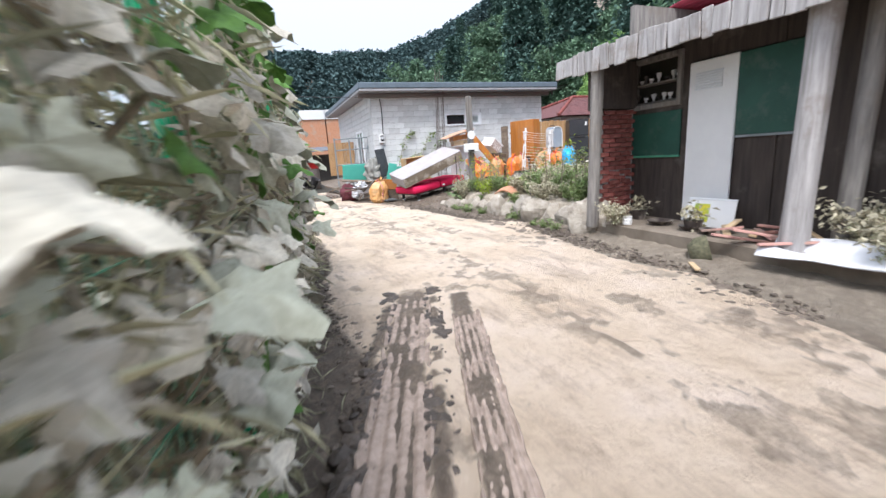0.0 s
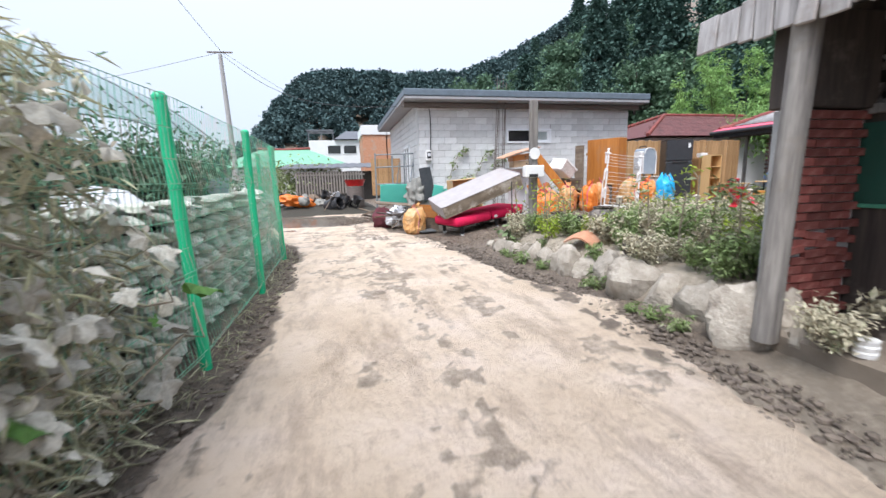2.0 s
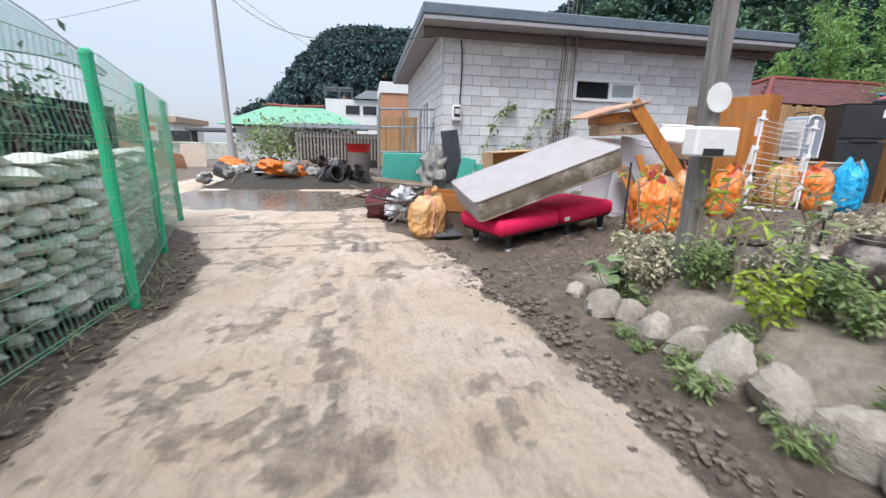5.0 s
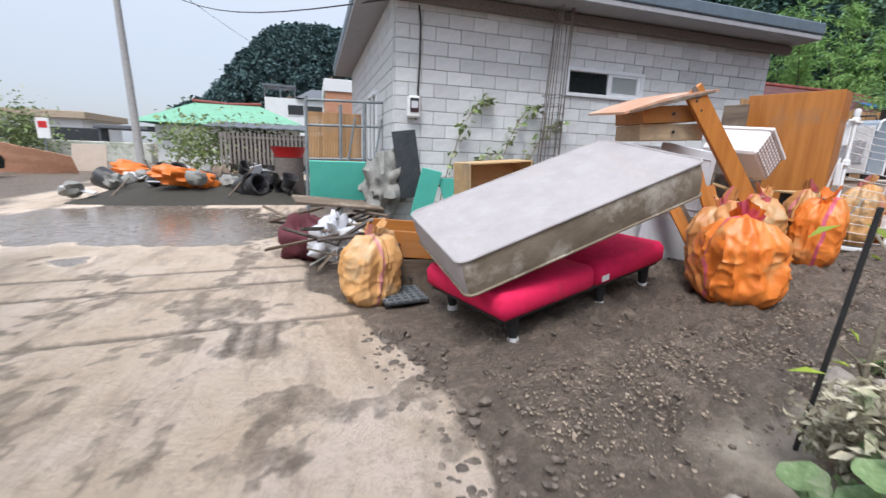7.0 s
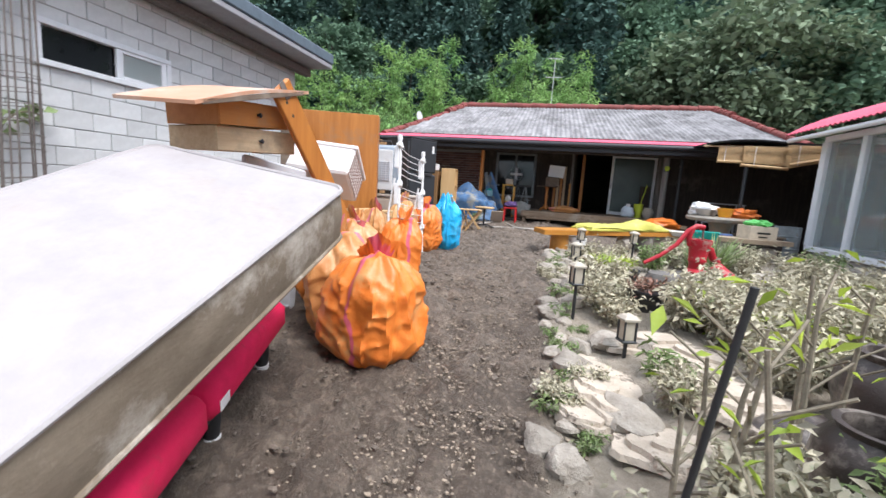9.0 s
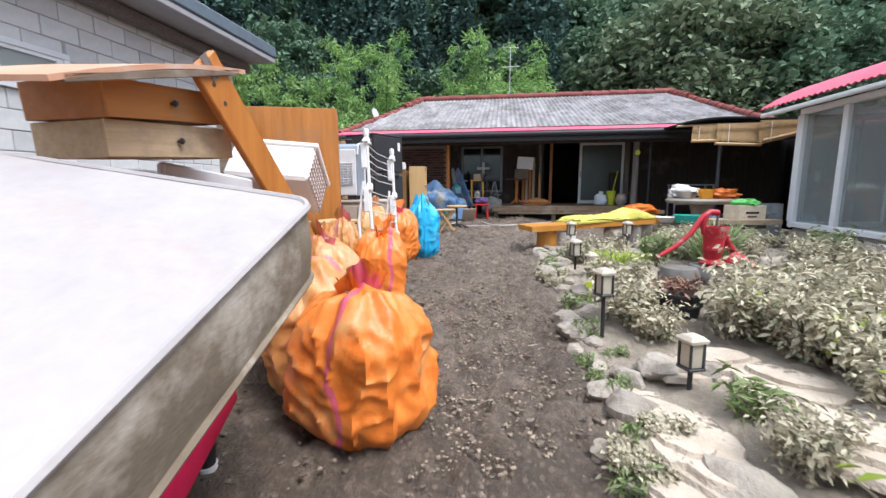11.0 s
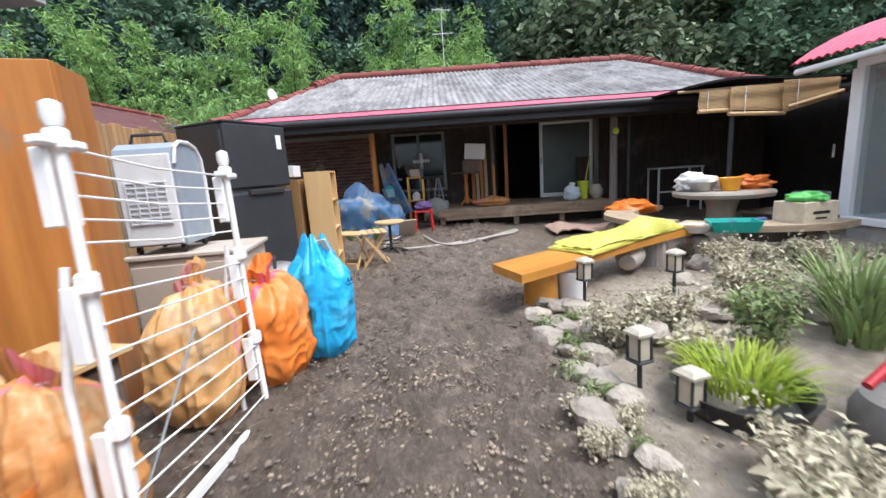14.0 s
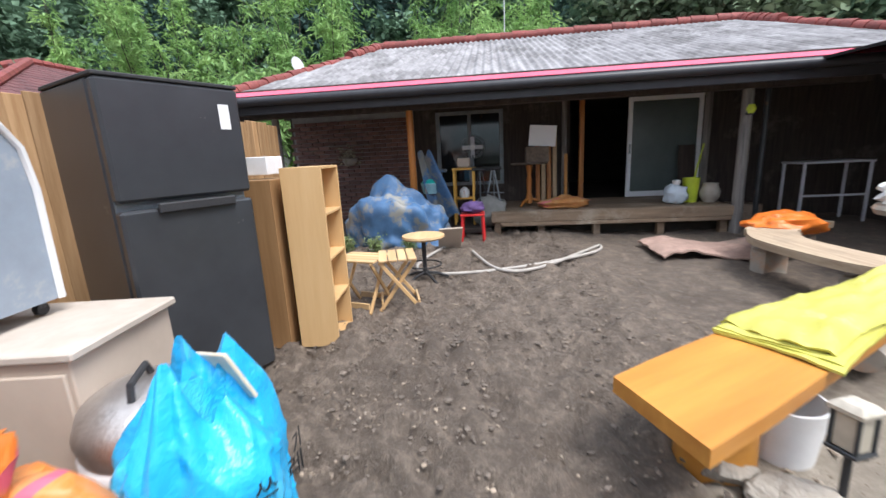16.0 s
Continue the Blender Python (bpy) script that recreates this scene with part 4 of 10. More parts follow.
# ---- old house with the porch ----
def build_porch_house():
    h = thing("porch_house", "old low house with a corrugated grey roof and wooden porch", "house", kind="structure")
    FX, BX, DZ = 14.9, 16.4, 0.93
    y0, y1 = 3.6, 15.3
    # Back wall with a window, the dark opening and the sliding door.
    g = Geo()
    for a in ((y0, 7.5, 0.3, 2.75), (7.5, 9.65, 2.62, 2.75), (9.65, 10.8, 0.3, 2.75), (10.8, 12.0, 0.3, 1.25), (10.8, 12.0, 2.55, 2.75), (12.0, 12.4, 0.3, 2.75)):
        g.span(BX, BX + 0.14, a[0], a[1], a[2], a[3], 0)
    back = part("wall_porch", g, dark_wood, h, "dark stained boards")
    g = Geo()
    g.span(BX, BX + 0.14, 12.4, 14.7, 0.3, 2.75, 0)
    brick_wall = part("wall_brick", g, mortar, h, "dark red brick")
    me = Geo().box(0.04, 0.205, 0.062, None, 0.004).mesh("brick", brick_red)
    for r in range(26):
        y = 12.4 - (0.11 if r % 2 else 0)
        while y < 14.7:
            if y > 12.3 and y < 14.55:
                part("brick", me, None, brick_wall, m=pose(BX - 0.012 + 0.003 * math.sin(y * 40 + r * 9), y + 0.107, 0.62 + 0.073 * r + 0.031))
            y += 0.215
    g = Geo()
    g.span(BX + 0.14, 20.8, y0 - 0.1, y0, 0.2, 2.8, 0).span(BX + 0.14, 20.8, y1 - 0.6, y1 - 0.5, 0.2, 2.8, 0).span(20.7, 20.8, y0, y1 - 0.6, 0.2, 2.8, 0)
    part("wall_back", g, room_shade_wall, h)
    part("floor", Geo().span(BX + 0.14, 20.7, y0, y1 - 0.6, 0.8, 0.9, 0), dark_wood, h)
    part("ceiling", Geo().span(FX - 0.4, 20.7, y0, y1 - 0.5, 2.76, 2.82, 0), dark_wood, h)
    # Window and door.
    w = thing("window_2", "aluminium-framed window of the porch house", "window", kind="structure")
    fr = Geo()
    for a in ((10.8, 10.87, 1.25, 2.55), (11.93, 12.0, 1.25, 2.55), (10.87, 11.93, 1.25, 1.31), (10.87, 11.93, 2.49, 2.55), (11.37, 11.43, 1.31, 2.49)):
        fr.span(BX - 0.04, BX + 0.06, a[0], a[1], a[2], a[3], 0.006)
    part("window_frame", fr, grey_pipe, w)
    part("pane", Geo().span(BX, BX + 0.006, 10.87, 11.37, 1.31, 2.49, 0), dark_glass, w)
    part("pane", Geo().span(BX + 0.01, BX + 0.016, 11.43, 11.93, 1.31, 2.49, 0), dark_glass, w)
    d = thing("door_1", "sliding glass door with a white frame, half open", "door", kind="structure")
    fr = Geo()
    for a in ((8.62, 8.69, DZ, 2.6), (7.5, 7.57, DZ, 2.6), (7.57, 8.62, DZ, DZ + 0.09), (7.57, 8.62, 2.53, 2.6)):
        fr.span(BX - 0.06, BX - 0.01, a[0], a[1], a[2], a[3], 0.006)
    part("door_frame", fr, white_pvc, d)
    part("pane", Geo().span(BX - 0.04, BX - 0.034, 7.57, 8.62, DZ + 0.09, 2.53, 0), material("grey_film_glass", (0.1, 0.125, 0.12), (0.08, 0.1, 0.1), scale=2, rough=0.25, bump=0.02), d, "grey film-covered glass")
    part("door_handle", Geo().box(0.02, 0.025, 0.16, pose(BX - 0.07, 8.655, 1.75), 0.006), grey_pipe, d)
    # Deck.
    deck = thing("porch_deck", "weathered wooden porch deck on short posts", "porch", kind="structure")
    n = 11
    for i in range(n):
        xa = FX + (BX - FX) * i / n
        part("plank", Geo().span(xa + 0.003, xa + (BX - FX) / n - 0.003, 7.66, 11.04, DZ - 0.035, DZ, 0.004), deck_wood, deck)
    part("front_beam", Geo().span(FX - 0.045, FX - 0.002, 7.66, 11.04, DZ - 0.15, DZ - 0.01, 0.006), deck_wood, deck)
    part("lower_rail", Geo().span(FX - 0.06, FX - 0.015, 7.7, 10.9, DZ - 0.21, DZ - 0.155, 0.006), deck_wood, deck)
    for y in (7.75, 8.6, 9.5, 10.3, 10.95):
        part("deck_post", Geo().span(FX + 0.03, FX + 0.13, y - 0.05, y + 0.05, 0.35, DZ - 0.036, 0.005), deck_wood, deck)
    # Near-black sheet stands in for the shade beneath the deck.
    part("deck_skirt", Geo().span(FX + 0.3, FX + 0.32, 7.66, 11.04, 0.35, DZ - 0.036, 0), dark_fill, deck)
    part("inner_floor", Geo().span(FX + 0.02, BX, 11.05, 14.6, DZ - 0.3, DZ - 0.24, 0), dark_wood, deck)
    # Posts and beams.
    for y, mt, r, tone in ((7.62, "weathered", 0.075, weathered_wood), (12.19, "amber", 0.055, orange_wood), (14.25, "grey", 0.06, weathered_wood)):
        zb = gzf(FX, y) - 0.06
        p = tagged(part("porch_post", Geo().lathe([(r * 1.05, 0), (r, 0.3), (r * 0.96, 1.2), (r * 0.93, 2.52 - zb)], 10, None, lambda a, z: 1 + 0.05 * math.sin(3 * a + z)), tone, smooth=True),
                   "round " + mt + " wooden porch post", "post", kind="structure")
        at(p, pose(FX, y, zb))
    part("eave_beam", Geo().span(FX - 0.08, FX + 0.08, y0 + 2.6, y1 - 0.4, 2.46, 2.6, 0.008), dark_wood, h)
    for y in (8.95, 9.45, 9.75):
        part("door_jamb", Geo().span(BX - 0.05, BX + 0.05, y - 0.04, y + 0.04, DZ, 2.62, 0.005), weathered_wood if y > 9.6 else orange_wood, h) if y > 9.2 else None
    part("side_jamb", Geo().span(BX - 0.05, BX + 0.05, 7.36, 7.48, DZ, 2.62, 0.005), weathered_wood, h)
    # Roof: corrugated front slope, plain back slope, tiled ridges.
    EX, EZ, RX, RZ = 14.25, 2.66, 20.3, 4.62
    RY0, RY1 = 5.05, 13.9

    def front(u, v):
        y = 4.85 + (14.95 - 4.85) * v
        lim = 1.0
        if y > RY1:
            lim = max(0.0, 1 - (y - RY1) / (15.0 - RY1))
        if y < RY0:
            lim = 0.985
        lim = lim ** 0.8
        uu = u * lim
        return (EX + (RX - EX) * uu, y, EZ + (RZ - EZ) * uu + 0.018 * math.sin(y * 2 * math.pi / 0.13))

    roof = part("roof_front", Geo().sheet(front, 12, 760, 0.012), roof_sheet, h, "stained grey corrugated cement sheet", smooth=70)
    part("roof_back", Geo().add([(RX, RY0, RZ - 0.02), (RX, RY1, RZ - 0.02), (26, RY1 + 2, EZ), (26, RY0 - 0.2, EZ), (EX + 0.4, 14.95, EZ), (EX + 0.4, 4.86, EZ)], [(0, 1, 2, 3), (1, 4, 2), (0, 3, 5)]), roof_sheet, h)

    def ridge(name, p0, p1, n, r=0.13):
        p0, p1 = Vector(p0), Vector(p1)
        d = (p1 - p0) / n
        q = d.to_track_quat("Z", "X").to_matrix().to_4x4()
        me_ = Geo().cyl((0, 0, 0), (0, 0, d.length * 1.12), r * 0.9, r * 1.05, 8).mesh("ridge_tile", red_tile, 60)
        for i in range(n):
            part("ridge_tile", me_, None, roof, m=Matrix.Translation(p0 + d * i + Vector((0, 0, 0.01 * math.sin(i * 2.3)))) @ q)

    ridge("a", (RX, RY0 - 0.1, RZ + 0.03), (RX, RY1 + 0.1, RZ + 0.03), 30)
    ridge("b", (RX, RY1, RZ + 0.02), (18.7, 14.2, 4.12), 8)
    ridge("c", (18.7, 14.22, 4.05), (14.45, 14.9, 2.74), 18, 0.1)
    ridge("d", (RX, RY0, RZ + 0.02), (18.9, 4.97, 4.2), 7)
    ridge("e", (18.9, 4.95, 4.17), (14.6, 4.87, 2.82), 16, 0.1)
    # Added flat cover, out of view, that keeps sky light out of the porch.
    part("side_roof", Geo().span(EX + 0.2, 20.5, 3.1, 4.84, EZ - 0.03, EZ + 0.01, 0.004), roof_sheet, roof)
    part("eave_flashing", Geo().sheet(lambda u, v: (EX - 0.06 + 0.42 * u, 6.0 + 9.0 * v, EZ + 0.005 + 0.135 * u + 0.035), 2, 90, 0.008), pink_sheet, roof, "pink-red metal eave flashing")
    part("gutter", Geo().tube([(EX - 0.1, 5.9, EZ - 0.04), (EX - 0.1, 11, EZ - 0.045), (EX - 0.1, 15.0, EZ - 0.04)], 0.06, 10), black_gutter, roof, "black plastic gutter", smooth=True)
    part("fascia", Geo().span(EX - 0.03, EX + 0.0, 5.9, 14.95, EZ - 0.2, EZ + 0.02, 0.004), black_gutter, roof)
    # Small dish on the hip.
    dish = thing("satellite_dish", "small pale satellite dish on the roof hip", "satellite dish", pose(17.0, 14.75, 3.3))
    part("dish", Geo().lathe([(0.02, 0.0), (0.1, 0.015), (0.16, 0.04)], 18, pose(0, 0, 0.35, 80, 0, -20)), pale_grey, dish, smooth=True)
    part("mast", Geo().cyl((0, 0, 0), (0, 0, 0.35), 0.02), grey_pipe, dish)


build_porch_house()


# ---- dark lean-to with bamboo blinds, and the glazed sunroom ----
def build_lean_to():
    l = thing("lean_to", "dark open lean-to roofed with black tarpaulin", "lean-to", kind="structure")
    part("roof", Geo().sheet(lambda u, v: (13.0 + 4.2 * u, 3.4 + 3.9 * v, 2.62 + 0.3 * u + 0.05 * math.sin(9 * v + 4 * u) + 0.1 * math.sin(3.1 * v)), 10, 22, 0.03), black_net, l, "sagging black tarpaulin")
    part("back_wall", Geo().span(17.2, 17.3, 1.5, 7.4, 0.2, 3.0, 0), room_shade_wall, l)
    part("side_wall", Geo().span(12.6, 17.2, 2.9, 3.0, 0.2, 2.9, 0), room_shade_wall, l)
    for p in ((13.2, 6.55), (13.1, 4.2), (15.2, 7.2)):
        part("post", Geo().cyl((p[0], p[1], 0.5), (p[0], p[1], 2.62), 0.035), dark_metal, l)
    part("front_rail", Geo().tube([(13.15, 7.4, 2.58), (13.1, 5.0, 2.62)], 0.02), raw_wood, l)
    # Bench frame and clutter seen in the dark.
    for k, (y, z, L) in enumerate(((5.2, 1.5, 0.9), (6.4, 1.2, 0.7), (4.3, 1.9, 0.6))):
        part("shelf", Geo().span(16.6, 17.1, y, y + L, z, z + 0.03), mud_wood, l)
    for k, (ya, yb, zt, zb, tilt) in enumerate(((7.15, 6.66, 2.56, 2.28, 0), (6.72, 5.9, 2.58, 2.22, 3), (6.0, 5.2, 2.62, 2.25, -14))):
        b = thing("bamboo_blind", "rolled-down bamboo slat blind hanging askew from the eave" if tilt < 0 else "short bamboo slat blind hanging from the eave", "blind", pose(13.05 - 0.04 * k, ya, zt), group="bamboo blinds")
        W, H = ya - yb, zt - zb
        n = int(H / 0.018)
        sl = Geo().box(0.006, W, 0.015, None, 0.001).mesh("slat", bamboo_blind)
        for i in range(n):
            part("slat", sl, None, b, m=pose(-0.01 * math.sin(i * 0.5), -W / 2, -i * 0.018) @ pose(0, 0, 0, tilt * i / n, 0, 0))
        part("roll", Geo().cyl((0, 0, -H), (0, -W, -H - W * math.sin(radians(-tilt)) * 0 ), 0.03, 0.03, 10), bamboo_blind, b, smooth=True, m=pose(0, 0, 0, tilt * 0.9, 0, 0))
        part("cord", Geo().tube([(-0.02, -W * 0.25, 0), (-0.02, -W * 0.25, -H)], 0.006, 5), white_plastic, b)


build_lean_to()
t = thing("work_table", "bare steel table frame standing in the dark lean-to", "table", pose(15.6, 6.05, 0.55))
part("tabletop", Geo().box(0.5, 0.95, 0.03, pose(0, 0, 0.88), 0.006), pale_grey, t)
for lx in (-0.22, 0.22):
    for ly in (-0.44, 0.44):
        part("leg", Geo().box(0.035, 0.035, 0.87, pose(lx, ly, 0.435), 0.004), pale_grey, t)
part("rail", Geo().box(0.03, 0.85, 0.03, pose(-0.22, 0, 0.4), 0.004), pale_grey, t)
t = thing("hanging_notice", "pale sheet hung from a wire in the dark lean-to", "notice", pose(14.0, 4.24, 1.68, 0, 0, 40))
part("sheet", Geo().sheet(lambda u, v: (0.01 * math.sin(4 * u), -0.16 + 0.32 * u, -0.22 * v + 0.012 * math.sin(3 * u)), 8, 4, 0.004), white_paint, t)
part("wire", Geo().tube([(0, -0.1, 0), (0, 0, 0.9)], 0.004, 5), rubber, t)
t = tagged(part("blue_sheeting", Geo().blob(0.16, 0.2, 0.34, pose(0, 0, 0.3), 16, 0.4, 2.2, 3.3, 0.1), blue_tarp, smooth=50), "blue tarpaulin bundle in the dark lean-to", "tarpaulin")
at(t, pose(14.2, 4.15, gzf(14.2, 4.2)))


def build_sunroom():
    s = thing("sunroom", "glazed sunroom with white frames and a rounded pink-red metal roof", "sunroom", kind="structure")
    y, xr, zb, zt = 5.9, 11.95, 0.78, 2.58
    part("sill", Geo().span(6.2, xr + 0.03, y - 0.1, y + 0.05, zb - 0.06, zb + 0.03, 0.01), white_pvc, s)
    part("head", Geo().span(6.2, xr + 0.03, y - 0.08, y + 0.04, zt - 0.02, zt + 0.08, 0.01), white_pvc, s)
    xs = [xr, 11.02, 10.05, 9.05, 8.05, 7.05, 6.25]
    for k, x in enumerate(xs):
        w = 0.075 if k == 0 else 0.05
        part("mullion", Geo().span(x - w, x + w, y - 0.07, y + 0.04, zb + 0.03, zt - 0.02, 0.008), white_pvc, s)
    for a, c in zip(xs, xs[1:]):
        part("pane", Geo().span(c + 0.05, a - 0.05, y - 0.03, y - 0.022, zb + 0.03, zt - 0.02, 0), glass, s)
    # End wall towards the lean-to.
    for yy in (5.88, 4.6, 3.2):
        part("mullion", Geo().span(xr - 0.05, xr + 0.03, yy - 0.12, yy - 0.04, zb + 0.03, zt - 0.02, 0.008), white_pvc, s)
    part("pane", Geo().span(xr - 0.02, xr - 0.012, 3.2, 5.75, zb + 0.03, zt - 0.02, 0), glass, s)
    part("end_sill", Geo().span(xr - 0.06, xr + 0.03, 3.1, y - 0.1, zb - 0.06, zb + 0.03, 0.01), white_pvc, s)
    part("end_head", Geo().span(xr - 0.06, xr + 0.03, 3.1, y - 0.1, zt - 0.02, zt + 0.08, 0.01), white_pvc, s)
    part("plinth", Geo().span(6.2, xr, 3.15, y - 0.02, 0.1, zb - 0.06, 0.02), material("plinth", (0.4, 0.38, 0.36), rough=0.9), s, "grey stone plinth")
    part("wall_back", Geo().span(6.2, xr, 3.0, 3.12, 0.1, zt, 0), far_wall, s)
    part("wall_side", Geo().span(6.1, 6.2, 3.0, y, 0.1, zt, 0), far_wall, s)

    def dome(u, v):
        x = 6.0 + 6.55 * u
        yy = y + 0.35 - 3.4 * (v)
        z = zt + 0.08 + 0.62 * math.sin(math.pi * min(1, v * 0.93 + 0.02)) ** 0.75 + 0.012 * math.sin(x * 2 * math.pi / 0.12)
        return (x, yy, z)

    part("roof", Geo().sheet(dome, 300, 14, 0.015), pink_sheet, s, "rounded pink-red corrugated metal roof", smooth=70)
    part("gutter", Geo().tube([(6.0, y + 0.32, zt + 0.06), (12.5, y + 0.32, zt + 0.06)], 0.04), white_pvc, s, smooth=True)


build_sunroom()


# ---- weathered shed at the start of the lane ----
def build_shed():
    s = thing("old_shed", "weathered dark wooden shed with a lean-to eave", "shed", kind="structure")
    X = 5.12
    part("floor_slab", Geo().span(4.35, 8.2, -3.0, 5.0, -0.1, 0.2, 0.03), material("shed_slab", (0.25, 0.21, 0.17), (0.16, 0.13, 0.1), scale=3, rough=0.8, bump=0.5), s, "mud-covered concrete slab")
    g = Geo()
    for a in ((X, X + 0.1, 4.98, 5.06, 0.2, 2.75), (X, X + 0.1, 4.06, 4.98, 0.2, 1.72), (X, X + 0.1, 4.06, 4.98, 2.4, 2.75), (X, X + 0.1, -3, 4.06, 0.2, 2.75)):
        g.span(*a, b=0)
    part("wall_front", g, dark_wood, s, "dark stained boards")
    part("wall_north", Geo().span(X + 0.1, 8.2, 4.98, 5.06, 0.2, 3.2, 0), weathered_wood, s)
    part("wall_back", Geo().span(8.1, 8.2, -3, 4.98, 0.2, 3.3, 0), weathered_wood, s)
    part("wall_south", Geo().span(X, 8.1, -3.1, -3.0, 0.2, 3.3, 0), weathered_wood, s)
    for k in range(8):
        part("batten", Geo().span(X - 0.018, X - 0.001, 0.9 + k * 0.4, 0.94 + k * 0.4, 0.2, 2.7, 0.003), dark_wood, s) if k not in (6, 7) else None
    # Eave: scalloped pale boards over a dark soffit.
    rng = random.Random(5)
    EX, ZE = 4.3, 2.3
    part("soffit", Geo().sheet(lambda u, v: (EX + 0.05 + 4.0 * u, -3.2 + 8.6 * v, ZE + 0.1 + 0.95 * u), 2, 2, 0.06), dark_wood, s)
    part("roof_felt", Geo().sheet(lambda u, v: (EX - 0.04 + 4.2 * u, -3.25 + 8.72 * v, ZE + 0.2 + 0.98 * u + 0.02 * math.sin(40 * v)), 4, 60, 0.05), weathered_wood_y, s, "old weathered roof boards")
    y = -3.2
    while y < 5.4:
        w = rng.uniform(0.1, 0.2)
        part("eave_board", Geo().box(0.03, w - 0.008, rng.uniform(0.24, 0.31), pose(EX - 0.05 + rng.uniform(-0.012, 0.012), y + w / 2, ZE + 0.09, rng.uniform(-3, 3), rng.uniform(-6, 6), 0), 0.008), pale_post, s)
        y += w
    # Posts.
    for px, py, r, mt in ((4.3, 4.78, 0.085, weathered_wood), (4.45, 2.3, 0.12, pale_post), (4.78, 2.08, 0.09, weathered_wood)):
        p = part("post", Geo().lathe([(r * 1.1, 0), (r, 0.5), (r * 0.94, 1.4), (r * 0.95, 2.35)], 12, None, lambda a, z: 1 + 0.07 * math.sin(2 * a + z * 1.3) + 0.04 * math.sin(5 * a)), mt, s, smooth=True, m=pose(px, py, 0.12, 1, 1, 0))
    # Brick return wall, cracked in the middle.
    bw = part("wall_bricks", Geo().span(4.42, 5.1, 4.84, 4.97, 0.15, 1.75, 0), mortar, s, "cracked dark red brick pier")
    me = Geo().box(0.2, 0.045, 0.058, None, 0.004).mesh("brick", material("shed_brick", (0.22, 0.06, 0.05), (0.13, 0.04, 0.035), scale=9, rough=0.85, rand=0.35, stain=(0.34, 0.2, 0.17), stain_at=(0.55, 0.7), stain_scale=5))
    for r in range(24):
        x = 4.42 - (0.1 if r % 2 else 0)
        while x < 5.05:
            if x > 4.35:
                off = (0.02 * math.sin(x * 9) if 8 <= r <= 10 else 0)
                part("brick", me, None, bw, m=pose(x + 0.105, 4.83 + 0.006 * math.sin(r * 7 + x * 31), 0.22 + 0.065 * r + off, 0, (8 if 8 <= r <= 10 else 0) * math.sin(x * 5 + r), 0))
            x += 0.21
    part("brick_cap", Geo().span(4.38, 5.11, 4.78, 4.99, 1.76, 2.4, 0.01), dark_wood, s)
    # Window with a row of cups on its shelves.
    w = thing("window_3", "dark wooden shed window with shelves of cups", "window", kind="structure")
    fr = Geo()
    for a in ((4.06, 4.12, 1.72, 2.4), (4.92, 4.98, 1.72, 2.4), (4.12, 4.92, 1.72, 1.79), (4.12, 4.92, 2.34, 2.4)):
        fr.span(X - 0.05, X + 0.08, a[0], a[1], a[2], a[3], 0.006)
    part("window_frame", fr, weathered_wood, w)
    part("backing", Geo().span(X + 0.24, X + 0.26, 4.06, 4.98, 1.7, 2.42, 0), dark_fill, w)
    for z in (1.82, 2.07):
        part("shelf", Geo().span(X + 0.02, X + 0.22, 4.12, 4.92, z - 0.02, z), weathered_wood, w)
    for k in range(14):
        z = 1.822 if k < 7 else 2.072
        c = thing("cup", "small pale ceramic cup on the window shelf", "cup", pose(X + 0.1 + 0.03 * math.sin(k * 5), 4.2 + 0.105 * (k % 7), z), group="cups on the window shelf")
        hgt = 0.09 + 0.03 * math.sin(k * 3.3)
        part("bowl", Geo().lathe([(0.018, 0), (0.022, 0.01), (0.012, 0.03), (0.03, hgt * 0.6), (0.034, hgt), (0.029, hgt), (0.02, hgt * 0.5)], 12), white_plastic if k % 3 else clay_jar, c, smooth=True)
    for nm, a in (("green_board", (4.05, 4.99, 1.08, 1.66)), ("green_board", (2.55, 3.42, 1.28, 2.18))):
        b = part(nm, Geo().span(X - 0.03, X - 0.004, a[0], a[1], a[2], a[3], 0.004), green_board, s, "dark green chalkboard panel")
        part("board_edge", Geo().span(X - 0.036, X - 0.002, a[0], a[1], a[2] - 0.03, a[2] - 0.001, 0.004), material("green_edge", (0.08, 0.3, 0.2), rough=0.5) if a[0] > 4 else grey_pipe, b)
    part("tan_board", Geo().span(X - 0.03, X - 0.004, 1.0, 1.95, 1.35, 2.3, 0.004), light_wood, s, "tan plywood panel")
    d = thing("leaning_door_panel", "white door panel with a louvre leaning on the shed wall", "door panel", pose(5.07, 3.64, 0.2, 0, 0.7, 0))
    part("panel", Geo().box(0.035, 0.6, 1.98, pose(0, 0, 1.0), 0.008), white_paint, d)
    for k in range(7):
        part("louvre", Geo().box(0.012, 0.34, 0.025, pose(-0.024, 0.04, 1.66 + 0.03 * k, 0, 25, 0), 0.002), white_pvc, d)


build_shed()


